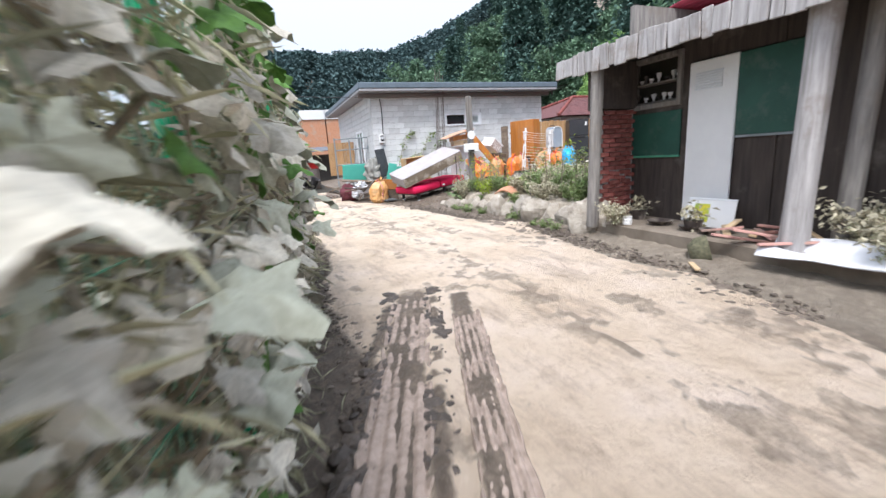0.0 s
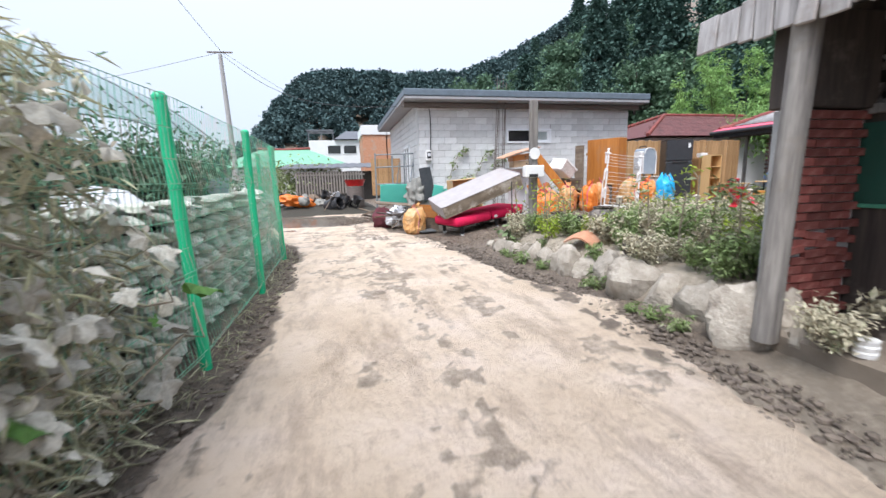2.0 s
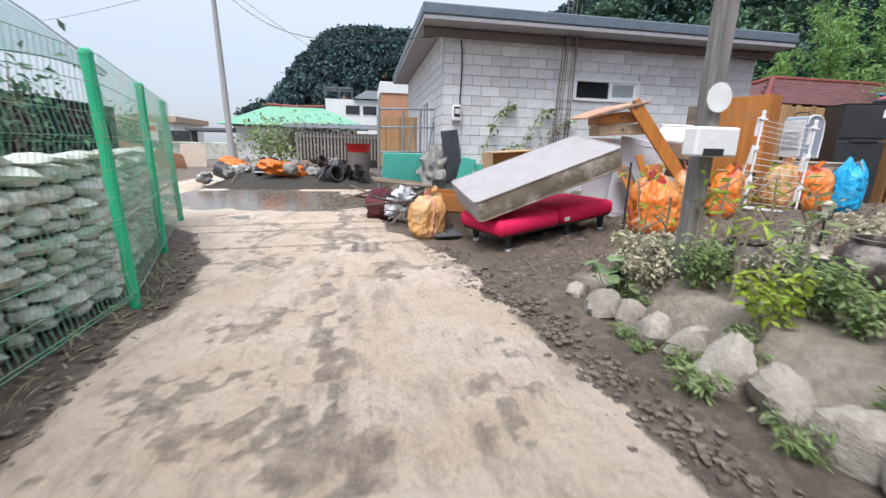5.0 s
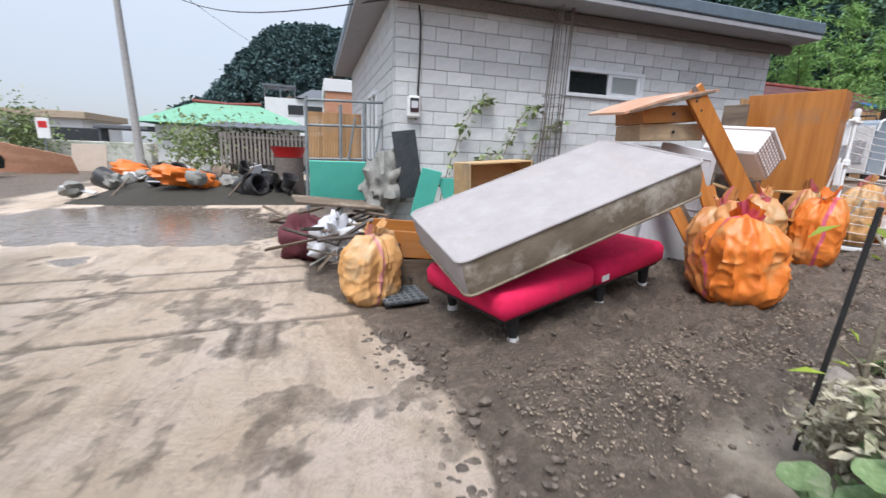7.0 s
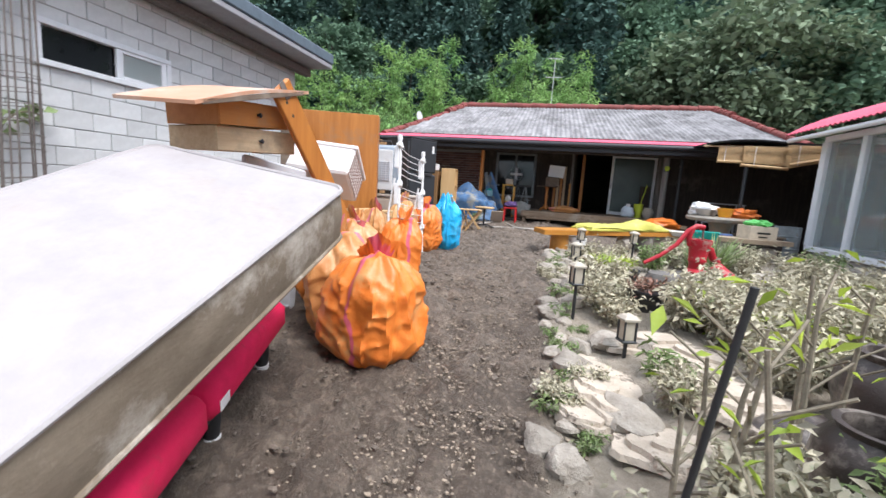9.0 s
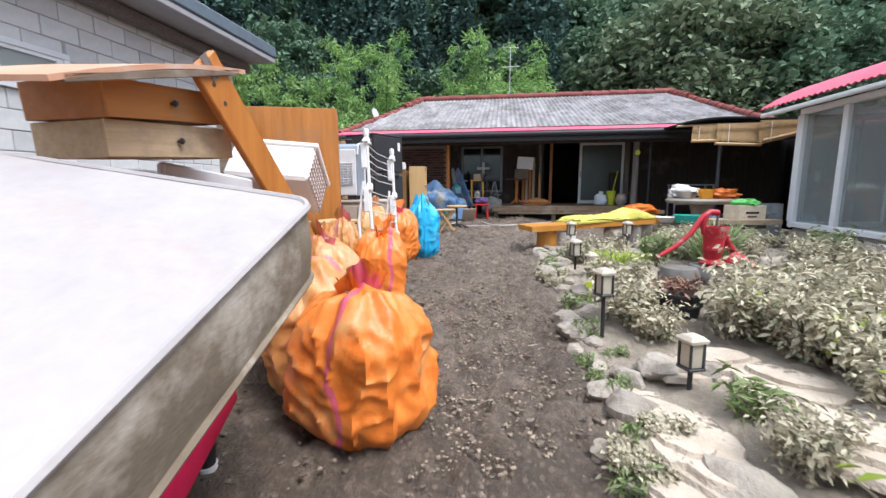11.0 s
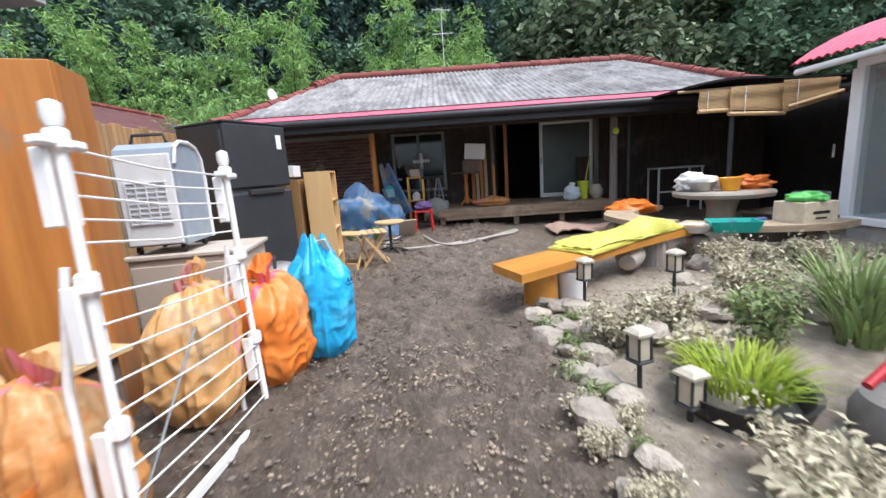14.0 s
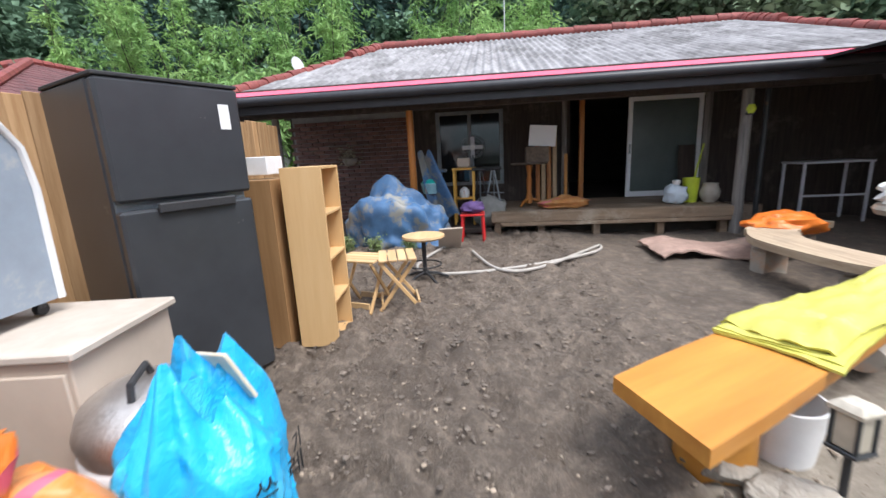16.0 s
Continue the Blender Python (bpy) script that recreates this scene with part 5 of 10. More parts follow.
# ---- bed, mattress and the rubbish heap beside the lane ----
def build_bed():
    b = thing("upholstered_bed", "red upholstered bed base on short black legs with white feet", "bed", pose(4.62, 12.12, 0.16, 0, -6.2, 17.5))
    top = Geo()
    for k in (0, 1):
        top.box(0.985, 1.0, 0.2, pose(-0.5 + k, 0, 0.31), 0.05)
    part("cushion", top, red_cloth, b, smooth=60)
    part("under_frame", Geo().box(1.9, 0.9, 0.03, pose(0, 0, 0.2), 0.01), rubber, b)
    for x, y in ((-0.8, -0.38), (-0.8, 0.38), (0.2, -0.38), (0.2, 0.38), (0.85, -0.38), (0.85, 0.38)):
        leg = part("leg", Geo().lathe([(0.035, 0.015), (0.045, 0.1), (0.05, 0.2)], 16), rubber, b, smooth=True, m=pose(x, y, 0.0))
        part("foot", Geo().cyl((0, 0, -0.03), (0, 0, 0.015), 0.045, 0.042, 16), white_plastic, leg)
    part("label_tag", Geo().box(0.09, 0.004, 0.05, pose(0.1, -0.503, 0.28), 0.001), white_plastic, b)

    # Mattress tipped up on the base.
    L, W, T = 1.98, 1.1, 0.26
    ex = Vector((1.82, 0.02, 0.68)).normalized()
    ey = Vector((-0.06, 1.09, 0.17))
    ey = (ey - ex * ey.dot(ex)).normalized()
    ez = ex.cross(ey)
    c = Vector((4.36, 11.9, 1.13)) - ez * (T / 2)
    m = Matrix(((ex.x, ey.x, ez.x, c.x), (ex.y, ey.y, ez.y, c.y), (ex.z, ey.z, ez.z, c.z), (0, 0, 0, 1)))
    mt = thing("mattress", "white single mattress with a mud-soaked side tipped on the bed", "mattress", m)

    def panel(side):
        def fn(u, v):
            x, y = (u - 0.5) * L, (v - 0.5) * W
            r = 0.07
            cx, cy = max(0, abs(x) - (L / 2 - r)), max(0, abs(y) - (W / 2 - r))
            if cx > 0 and cy > 0:
                k = max(cx, cy) / max(1e-6, math.hypot(cx, cy))
                x = math.copysign(L / 2 - r + cx * k, x)
                y = math.copysign(W / 2 - r + cy * k, y)
            puff = 0.02 * (1 - (2 * u - 1) ** 6) * (1 - (2 * v - 1) ** 6) + 0.006 * noise.noise(Vector((x * 3, y * 3, side)))
            return (x, y, side * (T / 2 + puff))
        return fn

    part("top_panel", Geo().sheet(panel(1), 30, 20), mattress_white, mt, "white quilted ticking", smooth=True)
    part("bottom_panel", Geo().sheet(panel(-1), 12, 8), mattress_mud, mt, smooth=True)
    r = 0.07
    loop = []
    for cx, cy, a0 in ((1, -1, -90), (1, 1, 0), (-1, 1, 90), (-1, -1, 180)):
        for k in range(7):
            a = radians(a0 + 15 * k)
            loop.append((cx * (L / 2 - r) + r * math.cos(a), cy * (W / 2 - r) + r * math.sin(a)))

    def border(idx):
        g = Geo()
        pts = [loop[i % len(loop)] for i in idx]
        dense = []
        for (xa, ya), (xb, yb) in zip(pts, pts[1:]):
            n = max(1, int(math.hypot(xb - xa, yb - ya) / 0.06))
            dense += [(xa + (xb - xa) * i / n, ya + (yb - ya) * i / n) for i in range(n)]
        dense.append(pts[-1])
        g.sheet(lambda u, v: (lambda q: (q[0] * (1 + 0.008 * math.sin(math.pi * v)), q[1] * (1 + 0.016 * math.sin(math.pi * v)) + 0.004 * noise.noise(Vector((q[0] * 5, q[1] * 5, v * 3))), (v - 0.5) * T))(dense[round(u * (len(dense) - 1))]), len(dense) - 1, 6)
        return g

    part("side_border", border([24, 25, 26, 27, 28, 29, 30, 31, 32]), mattress_mud, mt, "brown mud-soaked border", smooth=True)
    part("end_border", border([32, 33, 34, 35, 36, 37, 38, 39]), mattress_mud, mt, smooth=True)
    part("end_border", border([17, 18, 19, 20, 21, 22, 23, 24]), mattress_white, mt, "pale lavender-white border", smooth=True)
    part("side_border", border([11, 12, 13, 14, 15, 16, 17]), mattress_white, mt, smooth=True)
    for s in (-1, 1):
        pts = [(x * 1.004, y * 1.006, s * T / 2) for x, y in loop] + [(loop[0][0] * 1.004, loop[0][1] * 1.006, s * T / 2)]
        part("piping", Geo().tube(pts, 0.011, 6), mattress_white if s > 0 else mattress_mud, mt, smooth=True)


build_bed()


def sack_shape(w, h, seed, lean, tied):
    """Surface of a filled sack over the angle a and the height v: creased cloth, gathered at the neck or open at the rim."""
    def surf(a, v):
        if v < 0.22:
            r = 0.7 + 0.32 * math.sin(v / 0.22 * math.pi / 2)
        elif v < 0.6:
            r = 1.02 - 0.08 * (v - 0.22)
        else:
            q = (v - 0.6) / 0.4
            r = 0.99 - 0.8 * q ** 1.5 if tied else 0.99 - 0.5 * q ** 2.4
            if tied and v > 0.88:
                r = 0.2 + 1.1 * (v - 0.88)
        c, s_ = math.cos(a), math.sin(a)
        sq = 1 / (abs(c) ** 3.2 + abs(s_) ** 3.2) ** (1 / 3.2)  # a filled bag is squarer than a circle
        d = Vector((c * 1.1, s_ * 1.1, v * 1.7))
        o = Vector((seed * 3.1, seed * 1.7, seed))
        warp = noise.noise(d * 1.3 + o) * 0.7
        k = 1 + 0.14 * noise.noise(d * 1.0 + o)
        k += 0.1 * ((1 - abs(noise.noise(Vector((d.x * 2.6 + warp, d.y * 2.6, d.z * 0.8 - warp)) - o))) ** 4 - 0.4)
        k += 0.06 * ((1 - abs(noise.noise(Vector((d.x * 2 - d.z * 2, d.y * 2 + d.z, d.z * 3.4 + warp)) + o * 3))) ** 5 - 0.3)
        k += 0.12 * (abs(noise.noise(Vector((d.x * 1.5 + warp, d.y * 1.5 - warp, d.z * 1.3)) + o)) - 0.2)
        k -= 0.07 * (abs(noise.noise(Vector((d.x * 3 + d.z, d.y * 3 - d.z, d.z * 2.2 + warp)) + o * 2)) - 0.2)
        k += 0.03 * (abs(noise.noise(Vector((d.x * 6 - d.z * 2, d.y * 6 + d.z, d.z * 5 + warp * 2)) - o)) - 0.2)
        if v > 0.45:
            g_ = ((v - 0.45) / 0.55) ** 1.4
            k += (0.3 if tied else 0.16) * g_ * (abs(math.sin(a * 3.5 + seed * 4 + 2.5 * warp)) - 0.55)
            k += 0.12 * g_ * (abs(math.sin(a * 6.5 + seed * 7 + 4 * warp)) - 0.6)
        top = 0.13 * math.sin(2 * a + seed) + 0.1 * math.sin(5 * a + seed * 3) if not tied else 0.07 * math.sin(a + seed * 2) + 0.05 * math.sin(2 * a + seed)
        return (c * r * sq * k * w * 0.46 + lean * v * v * w, s_ * r * sq * k * w * 0.4, v * h * (1 + top * v ** 4 + 0.05 * noise.noise(d * 2)))
    return surf


def build_sack(x, y, w, h, mat_, label, rz=0, tilt=(0, 0), seed=1.0, lean=0.0, tied=True, z=None, group="rubbish sacks"):
    """A filled woven sack with creases, gathered at the neck."""
    s = thing("rubbish_sack", label, "sack", pose(x, y, gzf(x, y) if z is None else z, tilt[0], tilt[1], rz), group=group)
    n, rows = 104, 60
    surf = sack_shape(w, h, seed, lean, tied)
    vs = [surf(2 * math.pi * j / n, i / rows) for i in range(rows + 1) for j in range(n)]
    fs = [(i * n + j, i * n + (j + 1) % n, (i + 1) * n + (j + 1) % n, (i + 1) * n + j) for i in range(rows) for j in range(n)]
    # The mouth falls inwards, so that the rim stays a rim.
    rim = vs[-n:]
    cx, cy = sum(p[0] for p in rim) / n, sum(p[1] for p in rim) / n
    vs += [(cx + (p[0] - cx) * 0.7, cy + (p[1] - cy) * 0.7, p[2] - 0.07) for p in rim]
    fs += [(rows * n + j, rows * n + (j + 1) % n, (rows + 1) * n + (j + 1) % n, (rows + 1) * n + j) for j in range(n)]
    fs += [tuple(range(n))[::-1], tuple(range((rows + 1) * n, (rows + 2) * n))]
    part("sack_body", Geo().add(vs, fs), mat_, s, smooth=50)
    if tied:
        part("tie", Geo().tube([(math.cos(t_) * w * 0.12 + lean * 0.8 * w, math.sin(t_) * w * 0.1, h * 0.89) for t_ in np.linspace(0, 6.283, 17)], 0.009, 6), pink_rug, s)
    return s


build_sack(3.08, 12.74, 0.56, 0.74, sack_pale, "pale orange woven sack, full and tied, beside drawers", 30, (8, 0), 1.3)
build_sack(5.92, 11.44, 0.72, 0.76, sack_orange, "bright orange woven sack with pink stripes, bulging", 70, (0, 0), 2.7)
build_sack(6.2, 11.76, 0.62, 0.8, sack_tan, "tan-orange woven sack with a fold of mud, slumped", 20, (-8, 4), 5.1)
build_sack(6.85, 12.0, 0.52, 0.78, sack_tan, "dull orange woven sack leaning on broken boards", 40, (0, 5), 3.4)
build_sack(7.32, 11.78, 0.42, 0.74, sack_orange, "vivid orange woven sack with a pointed tied top", 110, (0, -4), 8.2)
build_sack(8.05, 12.35, 0.5, 0.72, sack_tan, "faded orange sack stuffed behind the drying rack", 60, (0, 0), 9.3)
build_sack(8.85, 12.3, 0.52, 0.8, sack_pale, "pale orange sack with a twisted top", 15, (0, 6), 7.7)
build_sack(9.24, 12.1, 0.54, 0.72, sack_orange, "orange woven sack beside the blue bag", 80, (0, 0), 4.9)
blue = build_sack(9.58, 11.85, 0.52, 0.72, blue_film, "bright blue plastic rubbish bag, overfull and open", 35, (0, 0), 2.2, tied=False, group="rubbish bags")
part("carton_flap", Geo().box(0.17, 0.012, 0.17, pose(0.08, -0.08, 0.7, -20, 10, 30), 0.004), paper, blue)
blue_surf = sack_shape(0.52, 0.72, 2.2, 0.0, False)
for k in range(3):
    q = bpy.data.curves.new("printing", "FONT")
    q.body = "쓰레기"[k]
    q.size = 0.07
    q.extrude = 0.001
    t = new("printed_word", q)
    t.data.materials.append(ink)
    t.parent = blue
    a = radians(-158 + 19 * k)
    on = max((blue_surf(a + da, 0.7 + dv) for da in (-0.15, 0, 0.15) for dv in (-0.04, 0, 0.05, 0.09)), key=lambda p: math.hypot(p[0], p[1]))
    rr = math.hypot(on[0], on[1]) + 0.004
    t.matrix_basis = pose(rr * math.cos(a), rr * math.sin(a), 0.5, 90, 0, math.degrees(a) + 90)


def build_drawer(name, label, m, sx, sy, sz, mat_, group="", inside=mud_wood):
    """An open box of five boards with a knob."""
    d = thing(name, label, "drawer", m, group=group)
    t = 0.015
    part("front", Geo().box(sx, t, sz, pose(0, -sy / 2, sz / 2), 0.003), mat_, d)
    part("rear_board", Geo().box(sx - 2 * t, t, sz, pose(0, sy / 2, sz / 2), 0.003), mat_, d)
    for s in (-1, 1):
        part("side", Geo().box(t, sy - t, sz, pose(s * (sx / 2 - t / 2), 0, sz / 2 - 0.002), 0.003), mat_, d)
    part("base", Geo().box(sx - 2 * t, sy - t, t, pose(0, 0, t), 0.002), inside, d)
    part("knob", Geo().lathe([(0.008, 0), (0.008, 0.012), (0.016, 0.02), (0.01, 0.03)], 10, pose(0, -sy / 2 - t / 2, sz / 2, 90, 0, 0)), dark_metal, d, smooth=True)
    return d


build_drawer("drawer", "amber wooden drawer with mud inside, set on another", pose(3.42, 13.05, 0.4, 4, 3, -12), 0.66, 0.45, 0.26, orange_wood_x, "loose drawers")
build_drawer("drawer", "brown wooden drawer standing on the mud", pose(3.52, 13.0, 0.0, 0, 0, -8), 0.46, 0.42, 0.36, mud_wood, "loose drawers", orange_wood_x)
build_drawer("drawer", "pale wooden drawer with a mud-stained front", pose(5.92, 12.5, 1.58, 0, -3, -8), 0.66, 0.42, 0.15, raw_wood, "stacked drawers", raw_wood)
build_drawer("drawer", "amber wooden drawer stacked under a peach board", pose(5.86, 12.48, 1.74, 0, -5, -4), 0.62, 0.42, 0.15, orange_wood_x, "stacked drawers", raw_wood)

b = thing("peach_board", "warped peach laminate board on stacked drawers", "board", pose(5.72, 12.42, 1.93, 3, -15, -3))
part("top", Geo().sheet(lambda u, v: (-0.5 + 1.0 * u, -0.28 + 0.56 * v, 0.03 * math.sin(math.pi * u)), 14, 4, 0.02), material("peach_laminate", (0.62, 0.36, 0.24), (0.55, 0.29, 0.18), scale=3, rough=0.45, bump=0.05, stain=(0.6, 0.48, 0.4)), b, smooth=30)
part("edge_strip", Geo().box(0.9, 0.02, 0.03, pose(0, -0.27, -0.01), 0.003), mud_wood, b)

b = thing("bed_rail", "long amber varnished bed rail leaning across the heap", "board", pose(6.45, 12.13, 1.4, 0, 0, -4))
part("rail", Geo().box(0.19, 0.04, 1.66, pose(0.02, 0, 0, 0, 139, 0), 0.006), orange_wood, b)
for d in (-0.72, -0.62, 0.6):
    part("bolt_hole", Geo().cyl((0, -0.0215, 0), (0, -0.02, 0), 0.012, 0.012, 12), dark_fill, b, m=pose(0.02, 0, 0, 0, 139, 0) @ pose(0.03, 0, d))
part("hook_plate", Geo().box(0.05, 0.004, 0.12, pose(0, -0.0225, -0.79), 0.002), rust_iron, b, "rusty steel hook plate", m=pose(0.02, 0, 0, 0, 139, 0))

# White cracked crate, tilted.
b = thing("styrofoam_box", "white ribbed styrofoam box tipped on its corner", "box", pose(6.9, 12.36, 1.5, 6, 38, 12))
part("box_body", Geo().box(0.42, 0.56, 0.3, pose(0, 0, 0), 0.02), styro, b)
rib = Geo().box(0.006, 0.54, 0.008, None, 0).mesh("rib", pink_rug)
ribb = Geo().box(0.006, 0.008, 0.28, None, 0).mesh("rib", pink_rug)
for k in range(6):
    part("rib", rib, None, b, m=pose(0.213, 0, -0.12 + 0.048 * k))
    part("rib", ribb, None, b, m=pose(0.213, -0.23 + 0.092 * k, 0))
face_a = Geo().box(0.4, 0.006, 0.007, None, 0).mesh("rib", pink_rug)
face_b = Geo().box(0.007, 0.006, 0.26, None, 0).mesh("rib", pink_rug)
for k in range(7):
    part("rib", face_a, None, b, m=pose(0, -0.281, -0.125 + 0.038 * k))
for k in range(9):
    part("rib", face_b, None, b, m=pose(-0.18 + 0.045 * k, -0.281, -0.012))
part("rim", Geo().box(0.45, 0.59, 0.04, pose(0, 0, 0.14), 0.01), styro, b)

b = thing("moulded_slab", "pale grey moulded door panel leaning in the heap", "door panel", pose(6.2, 12.5, 0.3, -2, 8, -12))
part("panel", Geo().box(0.62, 0.06, 1.25, pose(0, 0, 0.62), 0.02), pale_grey, b)
for z0, z1 in ((0.08, 0.55), (0.62, 1.15)):
    fr = Geo().tube([(-0.24, -0.032, z0), (0.24, -0.032, z0), (0.24, -0.032, z1), (-0.24, -0.032, z1), (-0.24, -0.032, z0)], 0.008, 6)
    part("moulding", fr, pale_grey, b)
b = thing("laminate_sheet", "white laminate panel standing behind the mattress", "board", pose(5.98, 12.72, 0.3, -4, 0, -5))
part("panel", Geo().box(0.75, 0.03, 1.25, pose(0, 0, 0.62), 0.006), white_paint, b)
rng = random.Random(12)
for k in range(11):
    L = rng.uniform(0.85, 1.05) if k < 4 else rng.uniform(0.4, 0.65)
    x = 6.3 + 0.08 * k
    p = tagged(part("broken_board", Geo().box(rng.uniform(0.07, 0.16), 0.022, L, pose(0, 0, L / 2), 0.004), rng.choice([mud_wood, dark_wood, orange_wood, raw_wood, mud_wood])), "muddy broken furniture board leaning in the heap", "board", group="broken boards")
    at(p, pose(x, 12.0 + 0.05 * math.sin(k * 2), gzf(x, 12.1), rng.uniform(-26, -8), rng.uniform(-22, -12) if k < 4 else rng.uniform(30, 60), rng.uniform(-12, 12)))
for k in range(5):
    p = tagged(part("broken_board", Geo().box(0.9, 0.3 - 0.03 * k, 0.02, None, 0.004), rng.choice([mud_wood, orange_wood_x, dark_wood])), "muddy broken furniture panel lying in the heap", "board", group="broken boards")
    at(p, pose(7.0 + 0.12 * k, 12.2 + 0.05 * k, 0.62 + 0.07 * k, rng.uniform(-15, 20), rng.uniform(5, 30), rng.uniform(-30, 40)))

b = thing("pale_plank", "pale yellowish drawer front lying across the heap", "board", pose(7.05, 12.25, 0.98, 8, 24, -14))
part("board", Geo().box(0.85, 0.26, 0.03, None, 0.005), light_wood_x, b)
build_drawer("drawer", "grey-brown drawer upended in the heap", pose(7.35, 12.75, 0.95, 10, 0, 20), 0.4, 0.34, 0.3, mud_wood, "loose drawers")
b = thing("amber_plank", "amber varnished board lying low in the heap", "board", pose(7.45, 12.1, 0.8, 10, 14, 10))
part("board", Geo().box(0.7, 0.34, 0.03, None, 0.005), orange_wood_x, b)

# Tall wardrobe panels.
b = thing("wardrobe", "tall orange-brown plywood wardrobe carcass with water stains", "wardrobe", pose(8.42, 13.6, gzf(8.4, 13), 0, 0, -70))
part("side_panel", Geo().box(1.0, 0.025, 1.84, pose(0.5, 0, 0.92), 0.004), orange_wood, b)
part("edge_panel", Geo().box(0.025, 0.34, 1.84, pose(0.99, 0.19, 0.92), 0.004), orange_wood, b)
part("rear_sheet", Geo().box(0.8, 0.01, 1.6, pose(0.4, 0.34, 0.85), 0.002), mud_wood, b)
b = thing("plywood_sheet", "brown wardrobe panel standing behind the heap", "board", pose(8.1, 13.5, gzf(8, 12.9), 0, 0, -70))
part("panel", Geo().box(0.3, 0.03, 1.7, pose(0, 0, 0.85), 0.004), mud_wood, b)

# Small table with a pale top.
b = thing("side_table", "small wooden cabinet with a pale yellow top", "side table", pose(8.2, 12.5, gzf(7.9, 12.2), 0, 0, -12))
part("top", Geo().box(0.44, 0.42, 0.025, pose(0, 0, 0.62), 0.004), light_wood_x, b)
part("cupboard", Geo().box(0.34, 0.34, 0.6, pose(0.03, 0.02, 0.3), 0.006), dark_wood, b)
part("door", Geo().box(0.3, 0.015, 0.5, pose(0.03, -0.16, 0.32), 0.004), mud_wood, b)


def build_rack():
    r = thing("drying_rack", "white folding clothes-drying rack with bent wires", "drying rack", pose(8.4, 11.99, gzf(8.4, 11.99), -4, 6, 1))
    W = 0.5
    for x in (-W, W):
        part("upright", Geo().tube([(x, 0, 0.03), (x + 0.01, 0.01, 0.7), (x, 0.0, 1.42)], 0.017, 10), white_plastic, r, smooth=True)
        part("rear_upright", Geo().tube([(x, 0.13, 0.03), (x, 0.13, 0.6), (x, 0.06, 0.98)], 0.014, 8), white_plastic, r, smooth=True)
        for z in (0.45, 0.92, 1.36):
            part("joint", Geo().box(0.056, 0.06, 0.075, pose(x, 0.0, z), 0.014), white_plastic, r)
        for z in (0.34, 0.8, 1.22):
            part("hinge_plate", Geo().box(0.02, 0.05, 0.24, pose(x + 0.035, 0.03, z), 0.006), white_plastic, r)
            part("hinge_plate", Geo().box(0.02, 0.05, 0.24, pose(x - 0.035, 0.03, z), 0.006), white_plastic, r)
        part("top_arm", Geo().box(0.17, 0.045, 0.028, pose(x, 0, 1.35), 0.01), white_plastic, r)
        part("top_knob", Geo().lathe([(0.022, 1.4), (0.03, 1.43), (0.028, 1.47), (0.01, 1.48)], 12, pose(x, 0, 0)), white_plastic, r, smooth=True)
        part("foot_bar", Geo().tube([(x, -0.06, 0.02), (x, 0.28, 0.02)], 0.016, 8), white_plastic, r, smooth=True)
    part("bottom_bar", Geo().box(2 * W, 0.03, 0.045, pose(0, -0.01, 0.03), 0.008), white_plastic, r)
    for k in range(9):
        z = 0.12 + 0.095 * k
        part("wire", Geo().tube([(-W, 0, z), (0, 0.008 * math.sin(k * 2), z - 0.008), (W, 0, z + 0.006 * math.sin(k * 3))], 0.0045, 6), white_plastic, r, smooth=True)
    for k in range(5):
        z = 1.05 + 0.075 * k
        part("wire", Geo().tube([(-W, 0.02, z), (0, 0.05, z - 0.012), (W, 0.02, z)], 0.0045, 6), white_plastic, r, smooth=True)
    part("brace", Geo().tube([(-W, 0.02, 0.1), (0.15, 0.1, 0.62)], 0.006, 6), grey_pipe, r)


build_rack()


# ---- fridge, cabinet, cooler and shelves ----
def build_fridge():
    f = thing("refrigerator", "black two-door refrigerator streaked with dried mud", "refrigerator", pose(10.8, 12.86, gzf(10.7, 12.8), 0, 0, -25))
    W, D, H = 0.68, 0.62, 1.7
    part("cabinet_body", Geo().box(W, D - 0.07, H - 0.03, pose(0, 0.035, H / 2 + 0.015), 0.01), fridge_skin, f)
    d1 = part("freezer_door", Geo().box(W, 0.065, 0.56, pose(0, -D / 2 + 0.03, H - 0.28), 0.014), fridge_skin, f)
    d2 = part("lower_door", Geo().box(W, 0.065, H - 0.64, pose(0, -D / 2 + 0.03, 0.04 + (H - 0.64) / 2), 0.014), fridge_skin, f)
    part("handle", Geo().box(0.4, 0.03, 0.05, pose(0.02, -D / 2 - 0.012, H - 0.6), 0.01), rubber, d2, "black recessed grip")
    part("seal", Geo().box(W - 0.02, 0.02, H - 0.1, pose(0, -D / 2 + 0.068, H / 2), 0.004), grey_pipe, f)
    part("sticker", Geo().box(0.06, 0.002, 0.13, pose(0.24, -D / 2 - 0.004, H - 0.15), 0.001), white_plastic, d1, "rounded white energy sticker")
    part("top_cap", Geo().box(W, D, 0.02, pose(0, 0, H + 0.012), 0.005), rubber, f)
    for x in (-0.28, 0.28):
        part("foot", Geo().cyl((x, -0.22, 0), (x, -0.22, 0.035), 0.025), rubber, f)


build_fridge()


